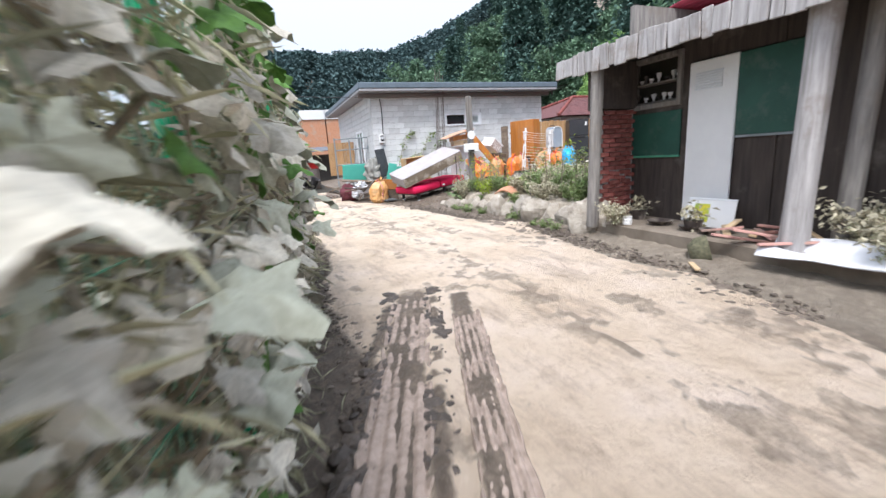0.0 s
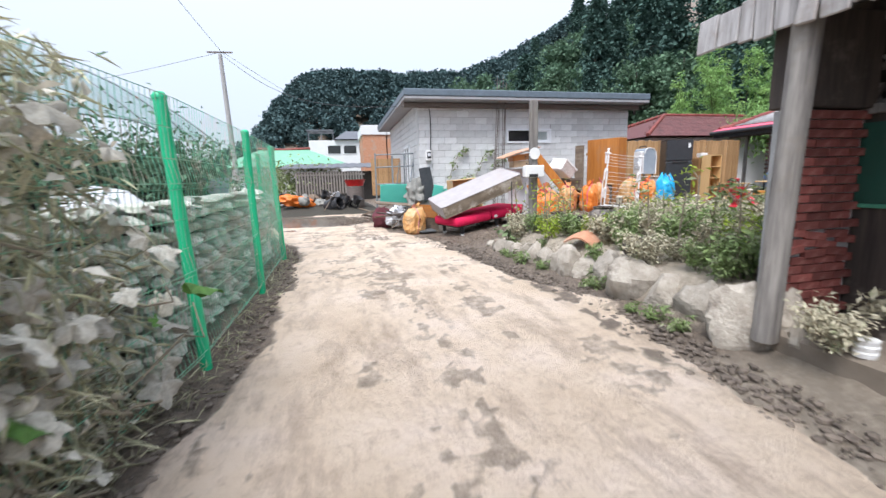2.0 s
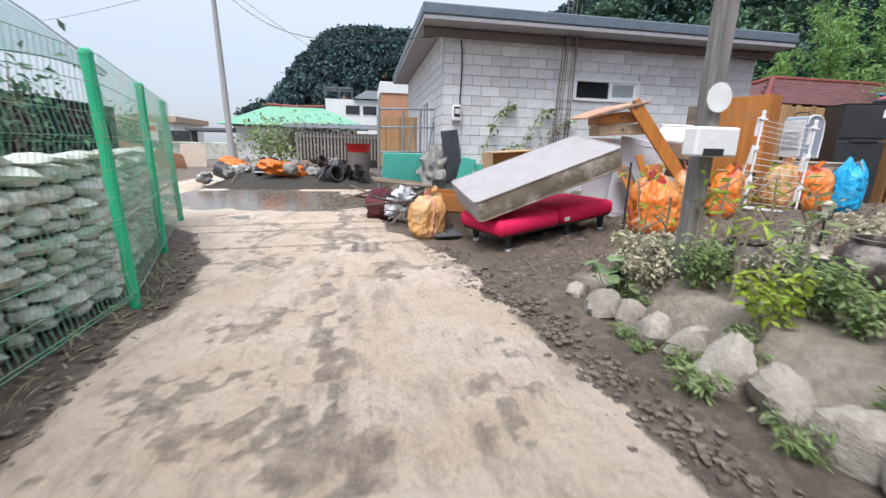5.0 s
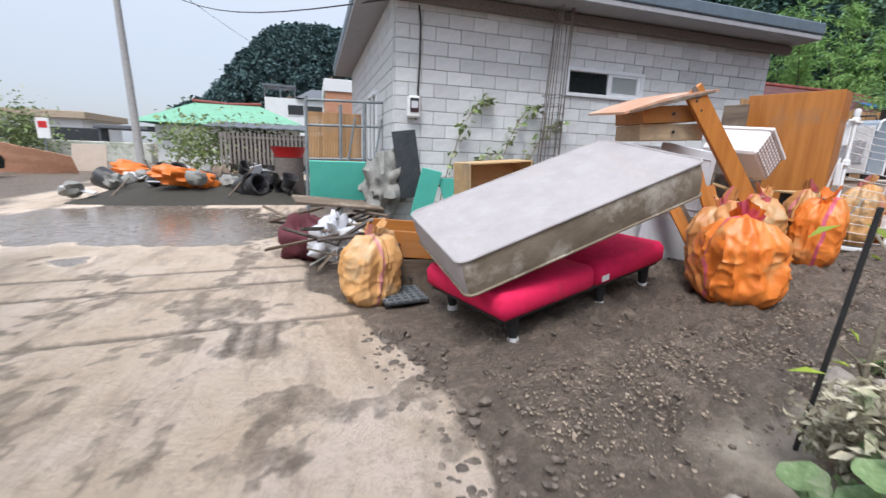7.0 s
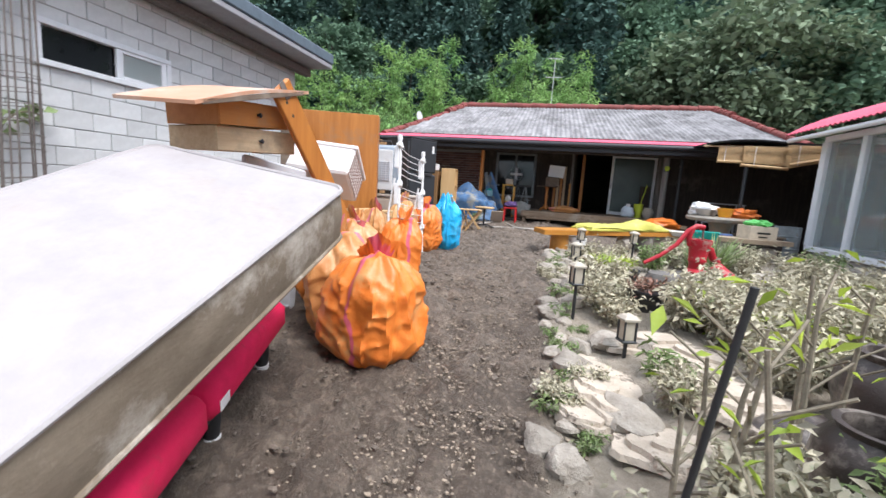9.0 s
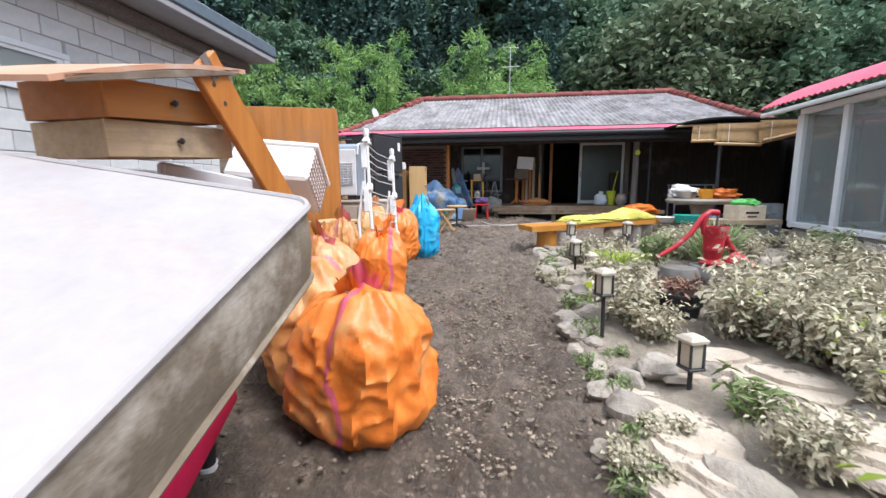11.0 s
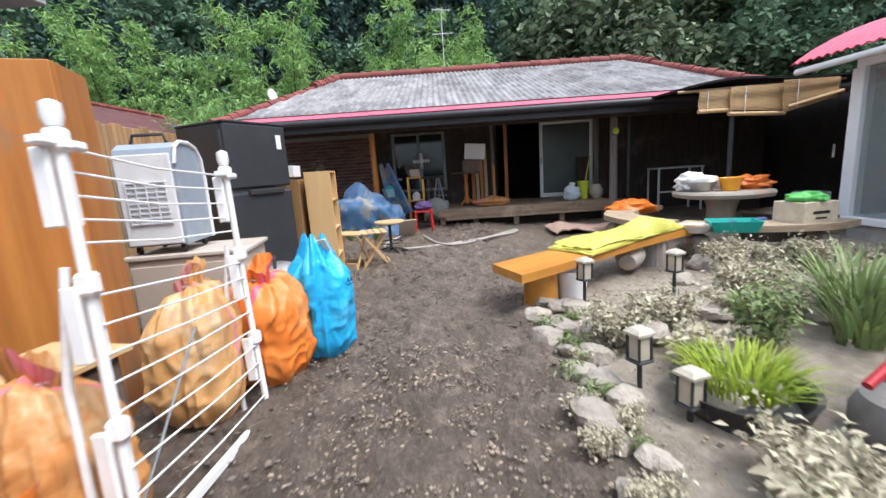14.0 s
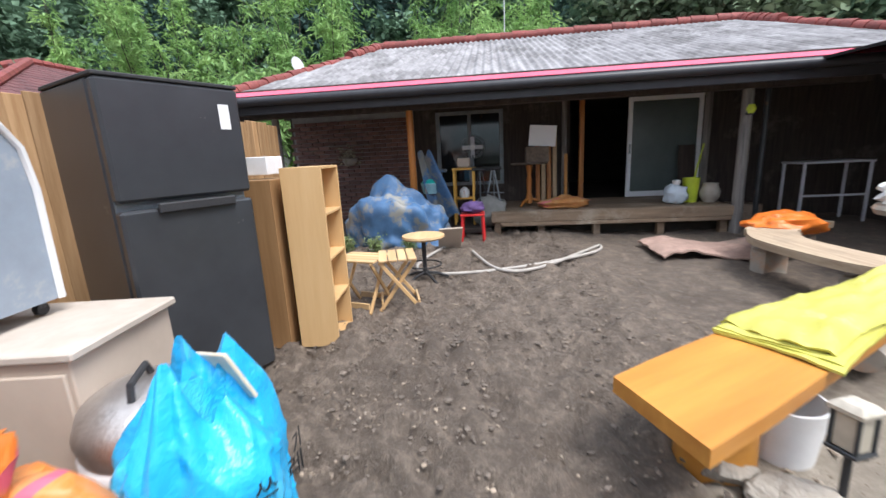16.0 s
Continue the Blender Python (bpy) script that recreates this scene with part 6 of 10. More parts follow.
def build_cabinet():
    z = gzf(9.9, 12.8)
    c = thing("low_cabinet", "cream laminate cabinet with a flat top", "cabinet", pose(9.93, 12.82, z, 0, 0, 8))
    H = 1.25 - z
    part("carcass", Geo().box(0.52, 0.78, H - 0.04, pose(0, 0, (H - 0.04) / 2), 0.004), cream, c)
    part("worktop", Geo().box(0.56, 0.84, 0.035, pose(0, 0, H - 0.018), 0.008), material("dusty_top", (0.52, 0.46, 0.4), (0.42, 0.36, 0.3), scale=5, rough=0.6, bump=0.05, stain=(0.35, 0.29, 0.23)), c)
    for s in (-1, 1):
        part("door", Geo().box(0.016, 0.37, H - 0.12, pose(-0.268, s * 0.19, (H - 0.04) / 2), 0.004), cream, c)
    a = thing("air_cooler", "upright grey and white evaporative air cooler on castors", "air cooler", pose(9.86, 12.98, 1.252, 0, 0, 6))

    prof = [(-0.2, 0.06), (0.2, 0.06), (0.21, 0.5), (0.19, 0.66), (0.13, 0.74), (0.03, 0.77), (-0.1, 0.77), (-0.17, 0.73), (-0.2, 0.62)]
    vs = [(x, -0.2, zz) for x, zz in prof] + [(x, 0.2, zz) for x, zz in prof]
    n = len(prof)
    g = Geo().add(vs, [tuple(range(n)), tuple(range(n, 2 * n))[::-1]] + [((i + 1) % n, i, n + i, n + (i + 1) % n) for i in range(n)])
    part("housing", g, grey_plastic, a, "blue-grey plastic housing")
    part("front_cover", Geo().box(0.02, 0.36, 0.62, pose(-0.208, 0, 0.38), 0.02), white_plastic, a, "translucent white front cover")
    rim = Geo().tube([(x * 1.02, -0.205, zz) for x, zz in prof[1:]] , 0.014, 6)
    part("side_trim", rim, white_plastic, a, smooth=True)
    for k in range(9):
        part("grille_bar", Geo().box(0.012, 0.28, 0.012, pose(-0.224, 0, 0.22 + 0.035 * k), 0.002), pale_grey, a)
    for k in range(5):
        part("grille_bar", Geo().box(0.012, 0.01, 0.3, pose(-0.226, -0.13 + 0.065 * k, 0.36), 0.002), pale_grey, a)
    part("carry_handle", Geo().tube([(-0.08, -0.12, 0.77), (-0.08, -0.1, 0.83), (-0.08, 0.1, 0.83), (-0.08, 0.12, 0.77)], 0.012, 8), rubber, a, smooth=True)
    for x in (-0.16, 0.16):
        for y in (-0.15, 0.15):
            w = part("castor", Geo().cyl((x, y - 0.012, 0.028), (x, y + 0.012, 0.028), 0.026, 0.026, 14), rubber, a, smooth=True)
            part("fork", Geo().box(0.03, 0.036, 0.04, pose(x, y, 0.05), 0.006), dark_metal, w)


build_cabinet()


def build_shelf(x0, x1, y0, y1, h, mat_, label, shelves, rz=0):
    z = gzf((x0 + x1) / 2, (y0 + y1) / 2) - 0.01
    s = thing("bookshelf", label, "shelf", pose((x0 + x1) / 2, (y0 + y1) / 2, z, 0, 0, rz), group="narrow bookshelves")
    w, d, t = x1 - x0, y1 - y0, 0.018
    for sg in (-1, 1):
        part("side", Geo().box(t, d, h, pose(sg * (w / 2 - t / 2), 0, h / 2), 0.002), mat_, s)
    part("rear_board", Geo().box(w - 2 * t, 0.006, h - 0.01, pose(0, d / 2 - 0.006, h / 2), 0.001), mat_, s)
    for k in range(shelves + 1):
        part("shelf", Geo().box(w - 2 * t, d - 0.012, t, pose(0, -0.004, t / 2 + (h - t) * k / shelves), 0.002), mat_, s)


build_shelf(11.25, 11.68, 12.14, 12.41, 1.25, light_wood, "narrow light-wood bookshelf, empty, standing on the mud", 4, 6)
build_shelf(11.22, 11.66, 12.45, 12.72, 1.18, wood("brown_laminate", (0.33, 0.19, 0.085), (0.26, 0.14, 0.06), rough=0.5, bump=0.06), "narrow brown bookshelf, its back against a pale one", 4, 180)
b = thing("white_box", "white cardboard box on the brown bookshelf", "box", pose(11.45, 12.6, 1.735))
part("carton", Geo().box(0.22, 0.16, 0.12, pose(0, 0, 0.06), 0.004), white_plastic, b)

b = thing("rice_washer", "round silver appliance lid with a white band behind the blue bag", "appliance", pose(9.86, 12.24, gzf(9.8, 12.2), 0, -8, 20))
part("drum", Geo().lathe([(0.2, 0), (0.22, 0.04), (0.22, 0.42), (0.2, 0.44)], 28), white_plastic, b, smooth=True)
part("lid", Geo().lathe([(0.21, 0.44), (0.215, 0.5), (0.19, 0.56), (0.1, 0.6), (0.01, 0.61)], 28), material("steel_lid", (0.55, 0.52, 0.5), (0.4, 0.37, 0.35), rough=0.35, metal=0.8, stain=(0.3, 0.24, 0.2)), b, "muddy steel lid", smooth=True)
part("lid_handle", Geo().tube([(-0.08, 0, 0.6), (-0.06, 0, 0.65), (0.06, 0, 0.65), (0.08, 0, 0.6)], 0.012), rubber, b)


# ---- stools and hose by the shelves ----
def build_folding_stool(x, y, rz):
    s = thing("folding_stool", "light wooden folding stool standing on the mud", "stool", pose(x, y, gzf(x, y), 0, 0, rz), group="folding stools")
    for k in range(4):
        part("seat_slat", Geo().box(0.4, 0.07, 0.018, pose(0, -0.12 + 0.08 * k, 0.44), 0.004), light_wood_x, s)
    for sg in (-1, 1):
        part("leg", Geo().beam((sg * 0.17, -0.17, 0.0), (sg * 0.17, 0.15, 0.43), 0.03, 0.018, 0.003), light_wood, s)
        part("leg", Geo().beam((sg * 0.14, 0.17, 0.0), (sg * 0.14, -0.15, 0.43), 0.03, 0.018, 0.003), light_wood, s)
    part("stretcher", Geo().box(0.3, 0.018, 0.05, pose(0, -0.16, 0.05), 0.003), light_wood_x, s)
    part("stretcher", Geo().box(0.26, 0.018, 0.05, pose(0, 0.15, 0.06), 0.003), light_wood_x, s)


build_folding_stool(12.0, 12.14, 75)
build_folding_stool(12.05, 11.85, 15)

s = thing("round_stool", "round wooden stool on black swivel legs", "stool", pose(12.7, 11.72, gzf(12.7, 11.7)))
part("seat", Geo().lathe([(0.2, 0.44), (0.215, 0.455), (0.21, 0.475), (0.02, 0.48)], 28), light_wood_x, s, smooth=True)
part("column", Geo().cyl((0, 0, 0.06), (0, 0, 0.44), 0.022), rubber, s)
for k in range(5):
    a = 1.2566 * k
    part("leg", Geo().tube([(0, 0, 0.09), (0.12 * math.cos(a), 0.12 * math.sin(a), 0.07), (0.24 * math.cos(a), 0.24 * math.sin(a), 0.02)], 0.014, 8), rubber, s, smooth=True)
part("foot_ring", Geo().tube([(0.17 * math.cos(t_), 0.17 * math.sin(t_), 0.17) for t_ in np.linspace(0, 6.283, 25)], 0.009, 6), rubber, s, smooth=True)

pts = []
for t_ in np.linspace(0, 1, 70):
    x = 14.0 - 1.15 * math.sin(math.pi * t_) - 0.15 * math.sin(6 * t_)
    y = 11.65 - 1.45 * t_ + 0.6 * math.sin(5.2 * t_)
    pts.append((x, y, gzf(x, y) + 0.035))
for t_ in np.linspace(0, 1, 40):
    x = 13.6 - 0.9 * math.sin(math.pi * (1 - t_) * 0.9) + 0.2 * t_
    y = 10.2 + 1.2 * t_ + 0.12 * math.sin(4 * t_)
    pts.append((x, y, gzf(x, y) + 0.035 + 0.02 * math.sin(math.pi * t_)))
tagged(part("garden_hose", Geo().tube(pts, 0.018, 8), hose_grey, smooth=True), "muddy grey garden hose looped on the yard", "hose")


# ---- porch clutter ----
def build_tarp():
    t = tagged(part("blue_tarp", Geo().blob(0.46, 0.74, 0.74, pose(0, 0, 0.02), 44, 0.42, 1.5, seed=4.4, flat=0.97), blue_tarp, smooth=60), "crumpled blue tarpaulin caked with grey mud, heaped over boxes", "tarpaulin")
    at(t, pose(14.45, 12.35, gzf(14.4, 12.3)))
    tagged(part("hanging_tarp", Geo().sheet(lambda u, v: (14.95 + 0.1 * math.sin(5 * u), 12.12 - 0.22 * u - 0.25 * v * u - 0.15 * v, 1.85 - 0.95 * v + 0.05 * math.sin(9 * u)), 12, 14, 0.01), blue_tarp, smooth=70), "blue tarpaulin end hung from the porch post", "tarpaulin")


build_tarp()


def build_porch_things():
    DZ = 0.932
    s = thing("red_stool", "red plastic stool with folded clothes on it", "stool", pose(14.5, 11.3, gzf(14.5, 11.3)))
    part("seat", Geo().box(0.34, 0.34, 0.03, pose(0, 0, 0.38), 0.012), red_plastic, s)
    for x in (-0.14, 0.14):
        for y in (-0.14, 0.14):
            part("leg", Geo().beam((x * 1.1, y * 1.1, 0), (x, y, 0.37), 0.035, 0.035, 0.006), red_plastic, s)
    c = tagged(part("folded_clothes", Geo().blob(0.18, 0.16, 0.09, pose(0, 0, 0.08), 12, 0.3, 2.2, 3.0, 0.2), purple_cloth, smooth=True), "crumpled dark purple clothes on the red stool", "clothes")
    at(c, pose(14.5, 11.3, gzf(14.5, 11.3) + 0.39))
    b = thing("white_board", "small off-white board propped on the ground", "board", pose(14.02, 11.6, gzf(14, 11.6), 0, -40, 12))
    part("panel", Geo().box(0.02, 0.3, 0.42, pose(0, 0, 0.21), 0.006), cream, b)
    ch = thing("yellow_stand", "yellow wooden stand crowded with small appliances", "stand", pose(15.4, 11.46, 0.7))
    part("top", Geo().box(0.36, 0.36, 0.03, pose(0, 0, 0.88), 0.005), stand_yellow, ch)
    part("shelf", Geo().box(0.32, 0.32, 0.02, pose(0, 0, 0.42), 0.004), stand_yellow, ch)
    for x in (-0.15, 0.15):
        for y in (-0.15, 0.15):
            part("leg", Geo().box(0.035, 0.035, 0.88, pose(x, y, 0.44), 0.004), stand_yellow, ch)
    r = thing("radio", "cream portable radio on the yellow stand", "radio", pose(15.38, 11.46, 1.6))
    part("case", Geo().box(0.12, 0.2, 0.15, pose(0, 0, 0.075), 0.015), cream, r)
    part("carry_handle", Geo().tube([(0, -0.08, 0.15), (0, -0.07, 0.2), (0, 0.07, 0.2), (0, 0.08, 0.15)], 0.008), rubber, r)
    k = thing("kettle", "white enamel kettle on the yellow stand's shelf", "kettle", pose(15.36, 11.46, 1.13))
    part("pot", Geo().lathe([(0.07, 0), (0.085, 0.05), (0.075, 0.11), (0.045, 0.15), (0.01, 0.17)], 18), white_plastic, k, smooth=True)
    part("spout", Geo().tube([(-0.07, 0.0, 0.06), (-0.12, 0, 0.11), (-0.14, 0, 0.14)], 0.012), white_plastic, k)
    f = thing("electric_fan", "round electric fan with a white hub behind the clutter", "fan", pose(15.9, 11.33, DZ))
    part("stem", Geo().cyl((0, 0, 0), (0, 0, 0.85), 0.018), grey_pipe, f)
    part("base", Geo().lathe([(0.17, 0), (0.16, 0.03), (0.03, 0.05)], 20), grey_pipe, f, smooth=True)
    gm = pose(0, 0, 0.98, 0, 80, 0)
    cage = Geo()
    for t_ in (0.06, 0.12, 0.17, 0.2):
        cage.tube([gm @ Vector((t_ * math.cos(a), t_ * math.sin(a), 0.04)) for a in np.linspace(0, 6.283, 29)], 0.004, 5)
    for q in range(20):
        a = q * math.pi / 10
        cage.tube([gm @ Vector((0.03 * math.cos(a), 0.03 * math.sin(a), 0.06)), gm @ Vector((0.2 * math.cos(a), 0.2 * math.sin(a), 0.03))], 0.0025, 4)
    part("guard", cage, grey_pipe, f)
    for q in range(4):
        part("blade", Geo().box(0.07, 0.15, 0.006, gm @ pose(0, 0, 0, 0, 0, 90 * q) @ pose(0, 0.1, 0, 0, 18, 0), 0.002), pale_grey, f)
    part("hub", Geo().cyl(gm @ Vector((0, 0, -0.03)), gm @ Vector((0, 0, 0.065)), 0.045), white_plastic, f)
    # Tripod-like frames and a bundle of cables beside the stand.
    for k_, (y, mt) in enumerate(((11.85, dark_metal), (11.2, dark_metal), (11.0, grey_pipe))):
        tr = thing("camera_tripod", "folded dark metal stand among the porch clutter", "stand", pose(15.25, y, 0.7), group="folding stands")
        for q in range(3):
            a = q * 2.1 + k_
            part("leg", Geo().tube([(0.24 * math.cos(a), 0.2 * math.sin(a), 0), (0.02 * math.cos(a), 0.02 * math.sin(a), 0.85)], 0.013, 6), mt, tr)
        part("crossbar", Geo().tube([(-0.1, -0.16, 0.5), (0.1, 0.16, 0.5)], 0.01, 6), mt, tr)
        part("head", Geo().box(0.1, 0.26, 0.05, pose(0, 0, 0.87), 0.01), rubber if k_ else blue_tarp, tr)
    bs = thing("plastic_basket", "pale blue plastic basket on a metal frame", "basket", pose(15.1, 11.95, 1.24))
    part("basket_wall", Geo().lathe([(0.12, 0), (0.16, 0.16), (0.17, 0.16), (0.13, 0.0)], 20), material("pale_blue_plastic", (0.35, 0.6, 0.68), rough=0.4, bump=0), bs, smooth=True)
    part("lid", Geo().lathe([(0.16, 0.16), (0.12, 0.21), (0.02, 0.23)], 20), teal_plastic, bs, smooth=True)
    bg = tagged(part("grey_cloth", Geo().blob(0.2, 0.26, 0.24, pose(0, 0, 0.2), 14, 0.35, 2.0, 7.0, 0.1), cloth_grey, smooth=True), "heap of grey muddy cloth on the porch edge", "clothes")
    at(bg, pose(15.2, 11.05, 0.7))
    # Round table with a toppled board and cloth.
    t = thing("pedestal_table", "round dark wooden pedestal table on the porch", "table", pose(15.6, 10.42, DZ))
    part("tabletop", Geo().lathe([(0.28, 0.66), (0.3, 0.675), (0.29, 0.69), (0.02, 0.692)], 26), mud_wood, t, smooth=True)
    part("pedestal", Geo().lathe([(0.05, 0.04), (0.06, 0.12), (0.035, 0.2), (0.045, 0.4), (0.03, 0.5), (0.06, 0.66)], 14), orange_wood, t, smooth=True)
    for q in range(3):
        a = q * 2.094 + 0.4
        part("foot", Geo().tube([(0, 0, 0.12), (0.14 * math.cos(a), 0.14 * math.sin(a), 0.08), (0.24 * math.cos(a), 0.24 * math.sin(a), 0.015)], 0.022, 8), orange_wood, t, smooth=True)
    w = thing("whiteboard", "white board in a dark frame propped above a crate", "whiteboard", pose(15.62, 10.22, 1.87, 5, 0, -6))
    part("board", Geo().box(0.02, 0.42, 0.32, pose(0, 0, 0.16), 0.004), white_paint, w)
    part("board_edge", Geo().box(0.03, 0.44, 0.02, pose(0, 0, 0.33), 0.004), rubber, w)
    cr = thing("crate", "brown wooden crate on the pedestal table", "crate", pose(15.62, 10.3, 1.625))
    part("crate_body", Geo().box(0.26, 0.36, 0.24, pose(0, 0, 0.12), 0.006), mud_wood, cr)
    for q in range(4):
        p = tagged(part("timber_post", Geo().box(0.07, 0.07, 1.28, pose(0, 0, 0.64), 0.006), orange_wood if q % 2 else raw_wood), "upright timber leaning by the porch opening", "timber", group="porch timbers")
        at(p, pose(16.05 + 0.04 * q, 9.95 + 0.09 * q, DZ, 0, 4, 0))
    rail = tagged(part("timber_post", Geo().box(0.05, 0.05, 0.8, pose(0, 0, 0.4), 0.005), bench_wood), "short upright timber by the pedestal table", "timber", group="porch timbers")
    at(rail, pose(15.85, 9.8, DZ, 0, 3, 0))
    sk = tagged(part("orange_sack", Geo().blob(0.17, 0.38, 0.1, pose(0, 0, 0.07), 14, 0.4, 2.0, 2.0, 0.3), sack_tan, smooth=60), "flat crumpled orange sack lying on the porch", "sack")
    at(sk, pose(15.2, 9.92, DZ, 0, 0, 10))
    pb = thing("plastic_bag", "knotted white plastic bag on the porch", "bag", pose(15.2, 8.32, DZ))
    part("bag_body", Geo().blob(0.13, 0.17, 0.16, pose(0, 0, 0.13), 14, 0.3, 2.3, 5.0, 0.2), material("pale_bag", (0.6, 0.68, 0.75), (0.5, 0.58, 0.65), rough=0.35, bump=0.3, fine=15, depth=0.03), pb, smooth=True)
    part("knot", Geo().lathe([(0.03, 0.24), (0.05, 0.3), (0.06, 0.34), (0.03, 0.35)], 10), white_plastic, pb)
    v = thing("lime_bin", "lime-green plastic bin with a broom handle in it", "bin", pose(15.35, 8.05, DZ))
    part("bin_wall", Geo().lathe([(0.09, 0), (0.12, 0.36), (0.11, 0.36), (0.08, 0.02)], 20), lime_plastic, v, smooth=True)
    part("broom_handle", Geo().tube([(0, 0, 0.02), (0.03, -0.08, 0.5), (0.05, -0.16, 0.85)], 0.012), lime_plastic, v)
    jr = thing("clay_pot", "round beige clay pot on the porch", "pot", pose(15.25, 7.82, DZ))
    part("pot_body", Geo().lathe([(0.08, 0), (0.13, 0.08), (0.14, 0.16), (0.1, 0.25), (0.105, 0.28), (0.08, 0.28), (0.08, 0.2)], 22), stone_top, jr, smooth=True)
    pl = thing("dark_slab", "dark board leaning by the sliding door", "board", pose(16.2, 7.75, DZ, 0, 6, 0))
    part("panel", Geo().box(0.03, 0.26, 0.85, pose(0, 0, 0.42), 0.004), dark_wood, pl)
    cb = thing("carton", "brown cardboard carton beside the porch post", "box", pose(15.35, 7.3, gzf(15.3, 7.3)))
    part("carton_body", Geo().box(0.3, 0.4, 0.36, pose(0, 0, 0.18), 0.006), mud_wood, cb)
    part("flap", Geo().box(0.28, 0.18, 0.005, pose(0, 0.1, 0.365, 8, 0, 0), 0.001), paper, cb)
    hp = thing("hanging_plant", "dry plant in a white wall pot on the brick wall", "plant", pose(16.24, 13.6, 1.7))
    part("wall_pot", Geo().lathe([(0.06, 0), (0.13, 0.06), (0.14, 0.13), (0.12, 0.14)], 18), stone_top, hp, smooth=True)
    rg = np.random.default_rng(3)
    part("foliage", leaf_mesh("foliage", rg.normal(0, 0.09, (160, 3)) + np.array([0, 0, 0.2]), 0.07, muddy_leaf, rg), None, hp)
    part("bracket", Geo().box(0.02, 0.8, 0.02, pose(0.06, 0, 0.36), 0.003), weathered_wood, hp)
    rug = tagged(part("muddy_rug", Geo().sheet(lambda u, v: (13.35 + 0.85 * u + 0.1 * math.sin(6 * v), 9.15 - 1.35 * v, gzf(13.7, 8.5) + 0.05 + 0.05 * abs(noise.noise(Vector((u * 4, v * 6, 2)))) + 0.03 * math.sin(8 * v)), 20, 30, 0.02), pink_rug, smooth=70), "pinkish-brown rug crumpled and caked with mud", "rug")
    fl = thing("flower_ornament", "yellow flower ornament on the porch post", "ornament", pose(14.81, 7.62, 2.2))
    for q in range(6):
        a = q * 1.047
        part("petal", Geo().lathe([(0.001, 0), (0.03, 0.006), (0.001, 0.012)], 8, pose(-0.02, 0.035 * math.cos(a), 0.035 * math.sin(a), 0, 90, 0)), lime_plastic, fl)
    part("bracket", Geo().box(0.02, 0.12, 0.03, pose(0, 0, -0.06), 0.004), dark_metal, fl)


build_porch_things()


# ---- benches and stone table in the yard ----
def build_bench():
    b = thing("slab_bench", "glossy orange wooden slab bench on stump legs", "bench", pose(10.8, 9.34, 0.52, 0, 0, -56))

    def top(u, v):
        x = -1.35 + 2.7 * u
        w = 0.21 + 0.02 * math.sin(5 * u + 1)
        return (x, -w + 2 * w * v + 0.03 * math.sin(3 * u), 0.36)

    part("slab", Geo().sheet(lambda u, v: (top(u, v)[0] + (0.1 * (v - 0.5) if u < 0.1 else 0), top(u, v)[1], 0.36 - 0.0), 20, 4, 0.07), bench_wood, b)
    for x in (-0.95, 0.8):
        part("stump_leg", Geo().lathe([(0.15, -0.08), (0.145, 0.1), (0.14, 0.289)], 16, pose(x, 0, 0), lambda a, z: 1 + 0.06 * math.sin(3 * a)), bench_wood if x < 0 else weathered_wood, b, smooth=50)

    c = thing("yellow_sheeting", "yellow vinyl sheeting folded in layers along the bench", "sheeting", pose(10.8, 9.34, 0.52, 0, 0, -56))

    def fold(k):
        """One layer of the folded sheet: flat at one end, bunched up at the other."""
        def f(u, v):
            x = -0.58 + 0.03 * k + (1.8 - 0.07 * k) * u + 0.03 * math.sin(3 * v + k)
            half = 0.25 - 0.012 * k + 0.03 * noise.noise(Vector((u * 3, k * 2.1, 1))) - 0.08 * u ** 3
            y = half * (2 * v - 1) * (1 - 0.25 * u) + 0.04 * math.sin(4 * u + 0.4 * k)
            edge = min(1, 7 * v, 7 * (1 - v), 12 * u, 12 * (1 - u)) ** 0.5
            swell = 0.1 * math.exp(-((u - 0.72) / 0.2) ** 2) * math.sin(math.pi * v) ** 0.6 * (0.4 + 0.2 * k)
            z = 0.378 + 0.021 * k * (0.35 + 0.65 * edge) + swell + 0.008 * noise.noise(Vector((u * 12, v * 5, k * 3)))
            if k == 3:
                z += 0.035 * abs(noise.noise(Vector((u * 5 + v * 3, v * 4 - u * 2, 2)))) + 0.016 * abs(noise.noise(Vector((u * 14 - v * 5, v * 9, 7))))
            return (x, y, z)
        return f

    for k in range(4):
        part("fold", Geo().sheet(fold(k), 56, 18, 0.012), yellow_vinyl, c, smooth=60)
    p = thing("tipped_pot", "pale ceramic pot tipped on its side under the bench", "pot", pose(10.85, 9.12, gzf(10.85, 9.1) + 0.14, 80, 0, 60))
    part("pot_wall", Geo().lathe([(0.08, 0), (0.13, 0.12), (0.15, 0.24), (0.135, 0.24), (0.11, 0.1), (0.02, 0.02)], 22), stone_top, p, smooth=True)
    bk = thing("white_bucket", "dirty white plastic bucket under the bench", "bucket", pose(10.3, 9.85, gzf(10.3, 9.9)))
    part("bucket_wall", Geo().lathe([(0.11, 0), (0.14, 0.26), (0.13, 0.26), (0.1, 0.02)], 22), white_plastic, bk, smooth=True)


build_bench()


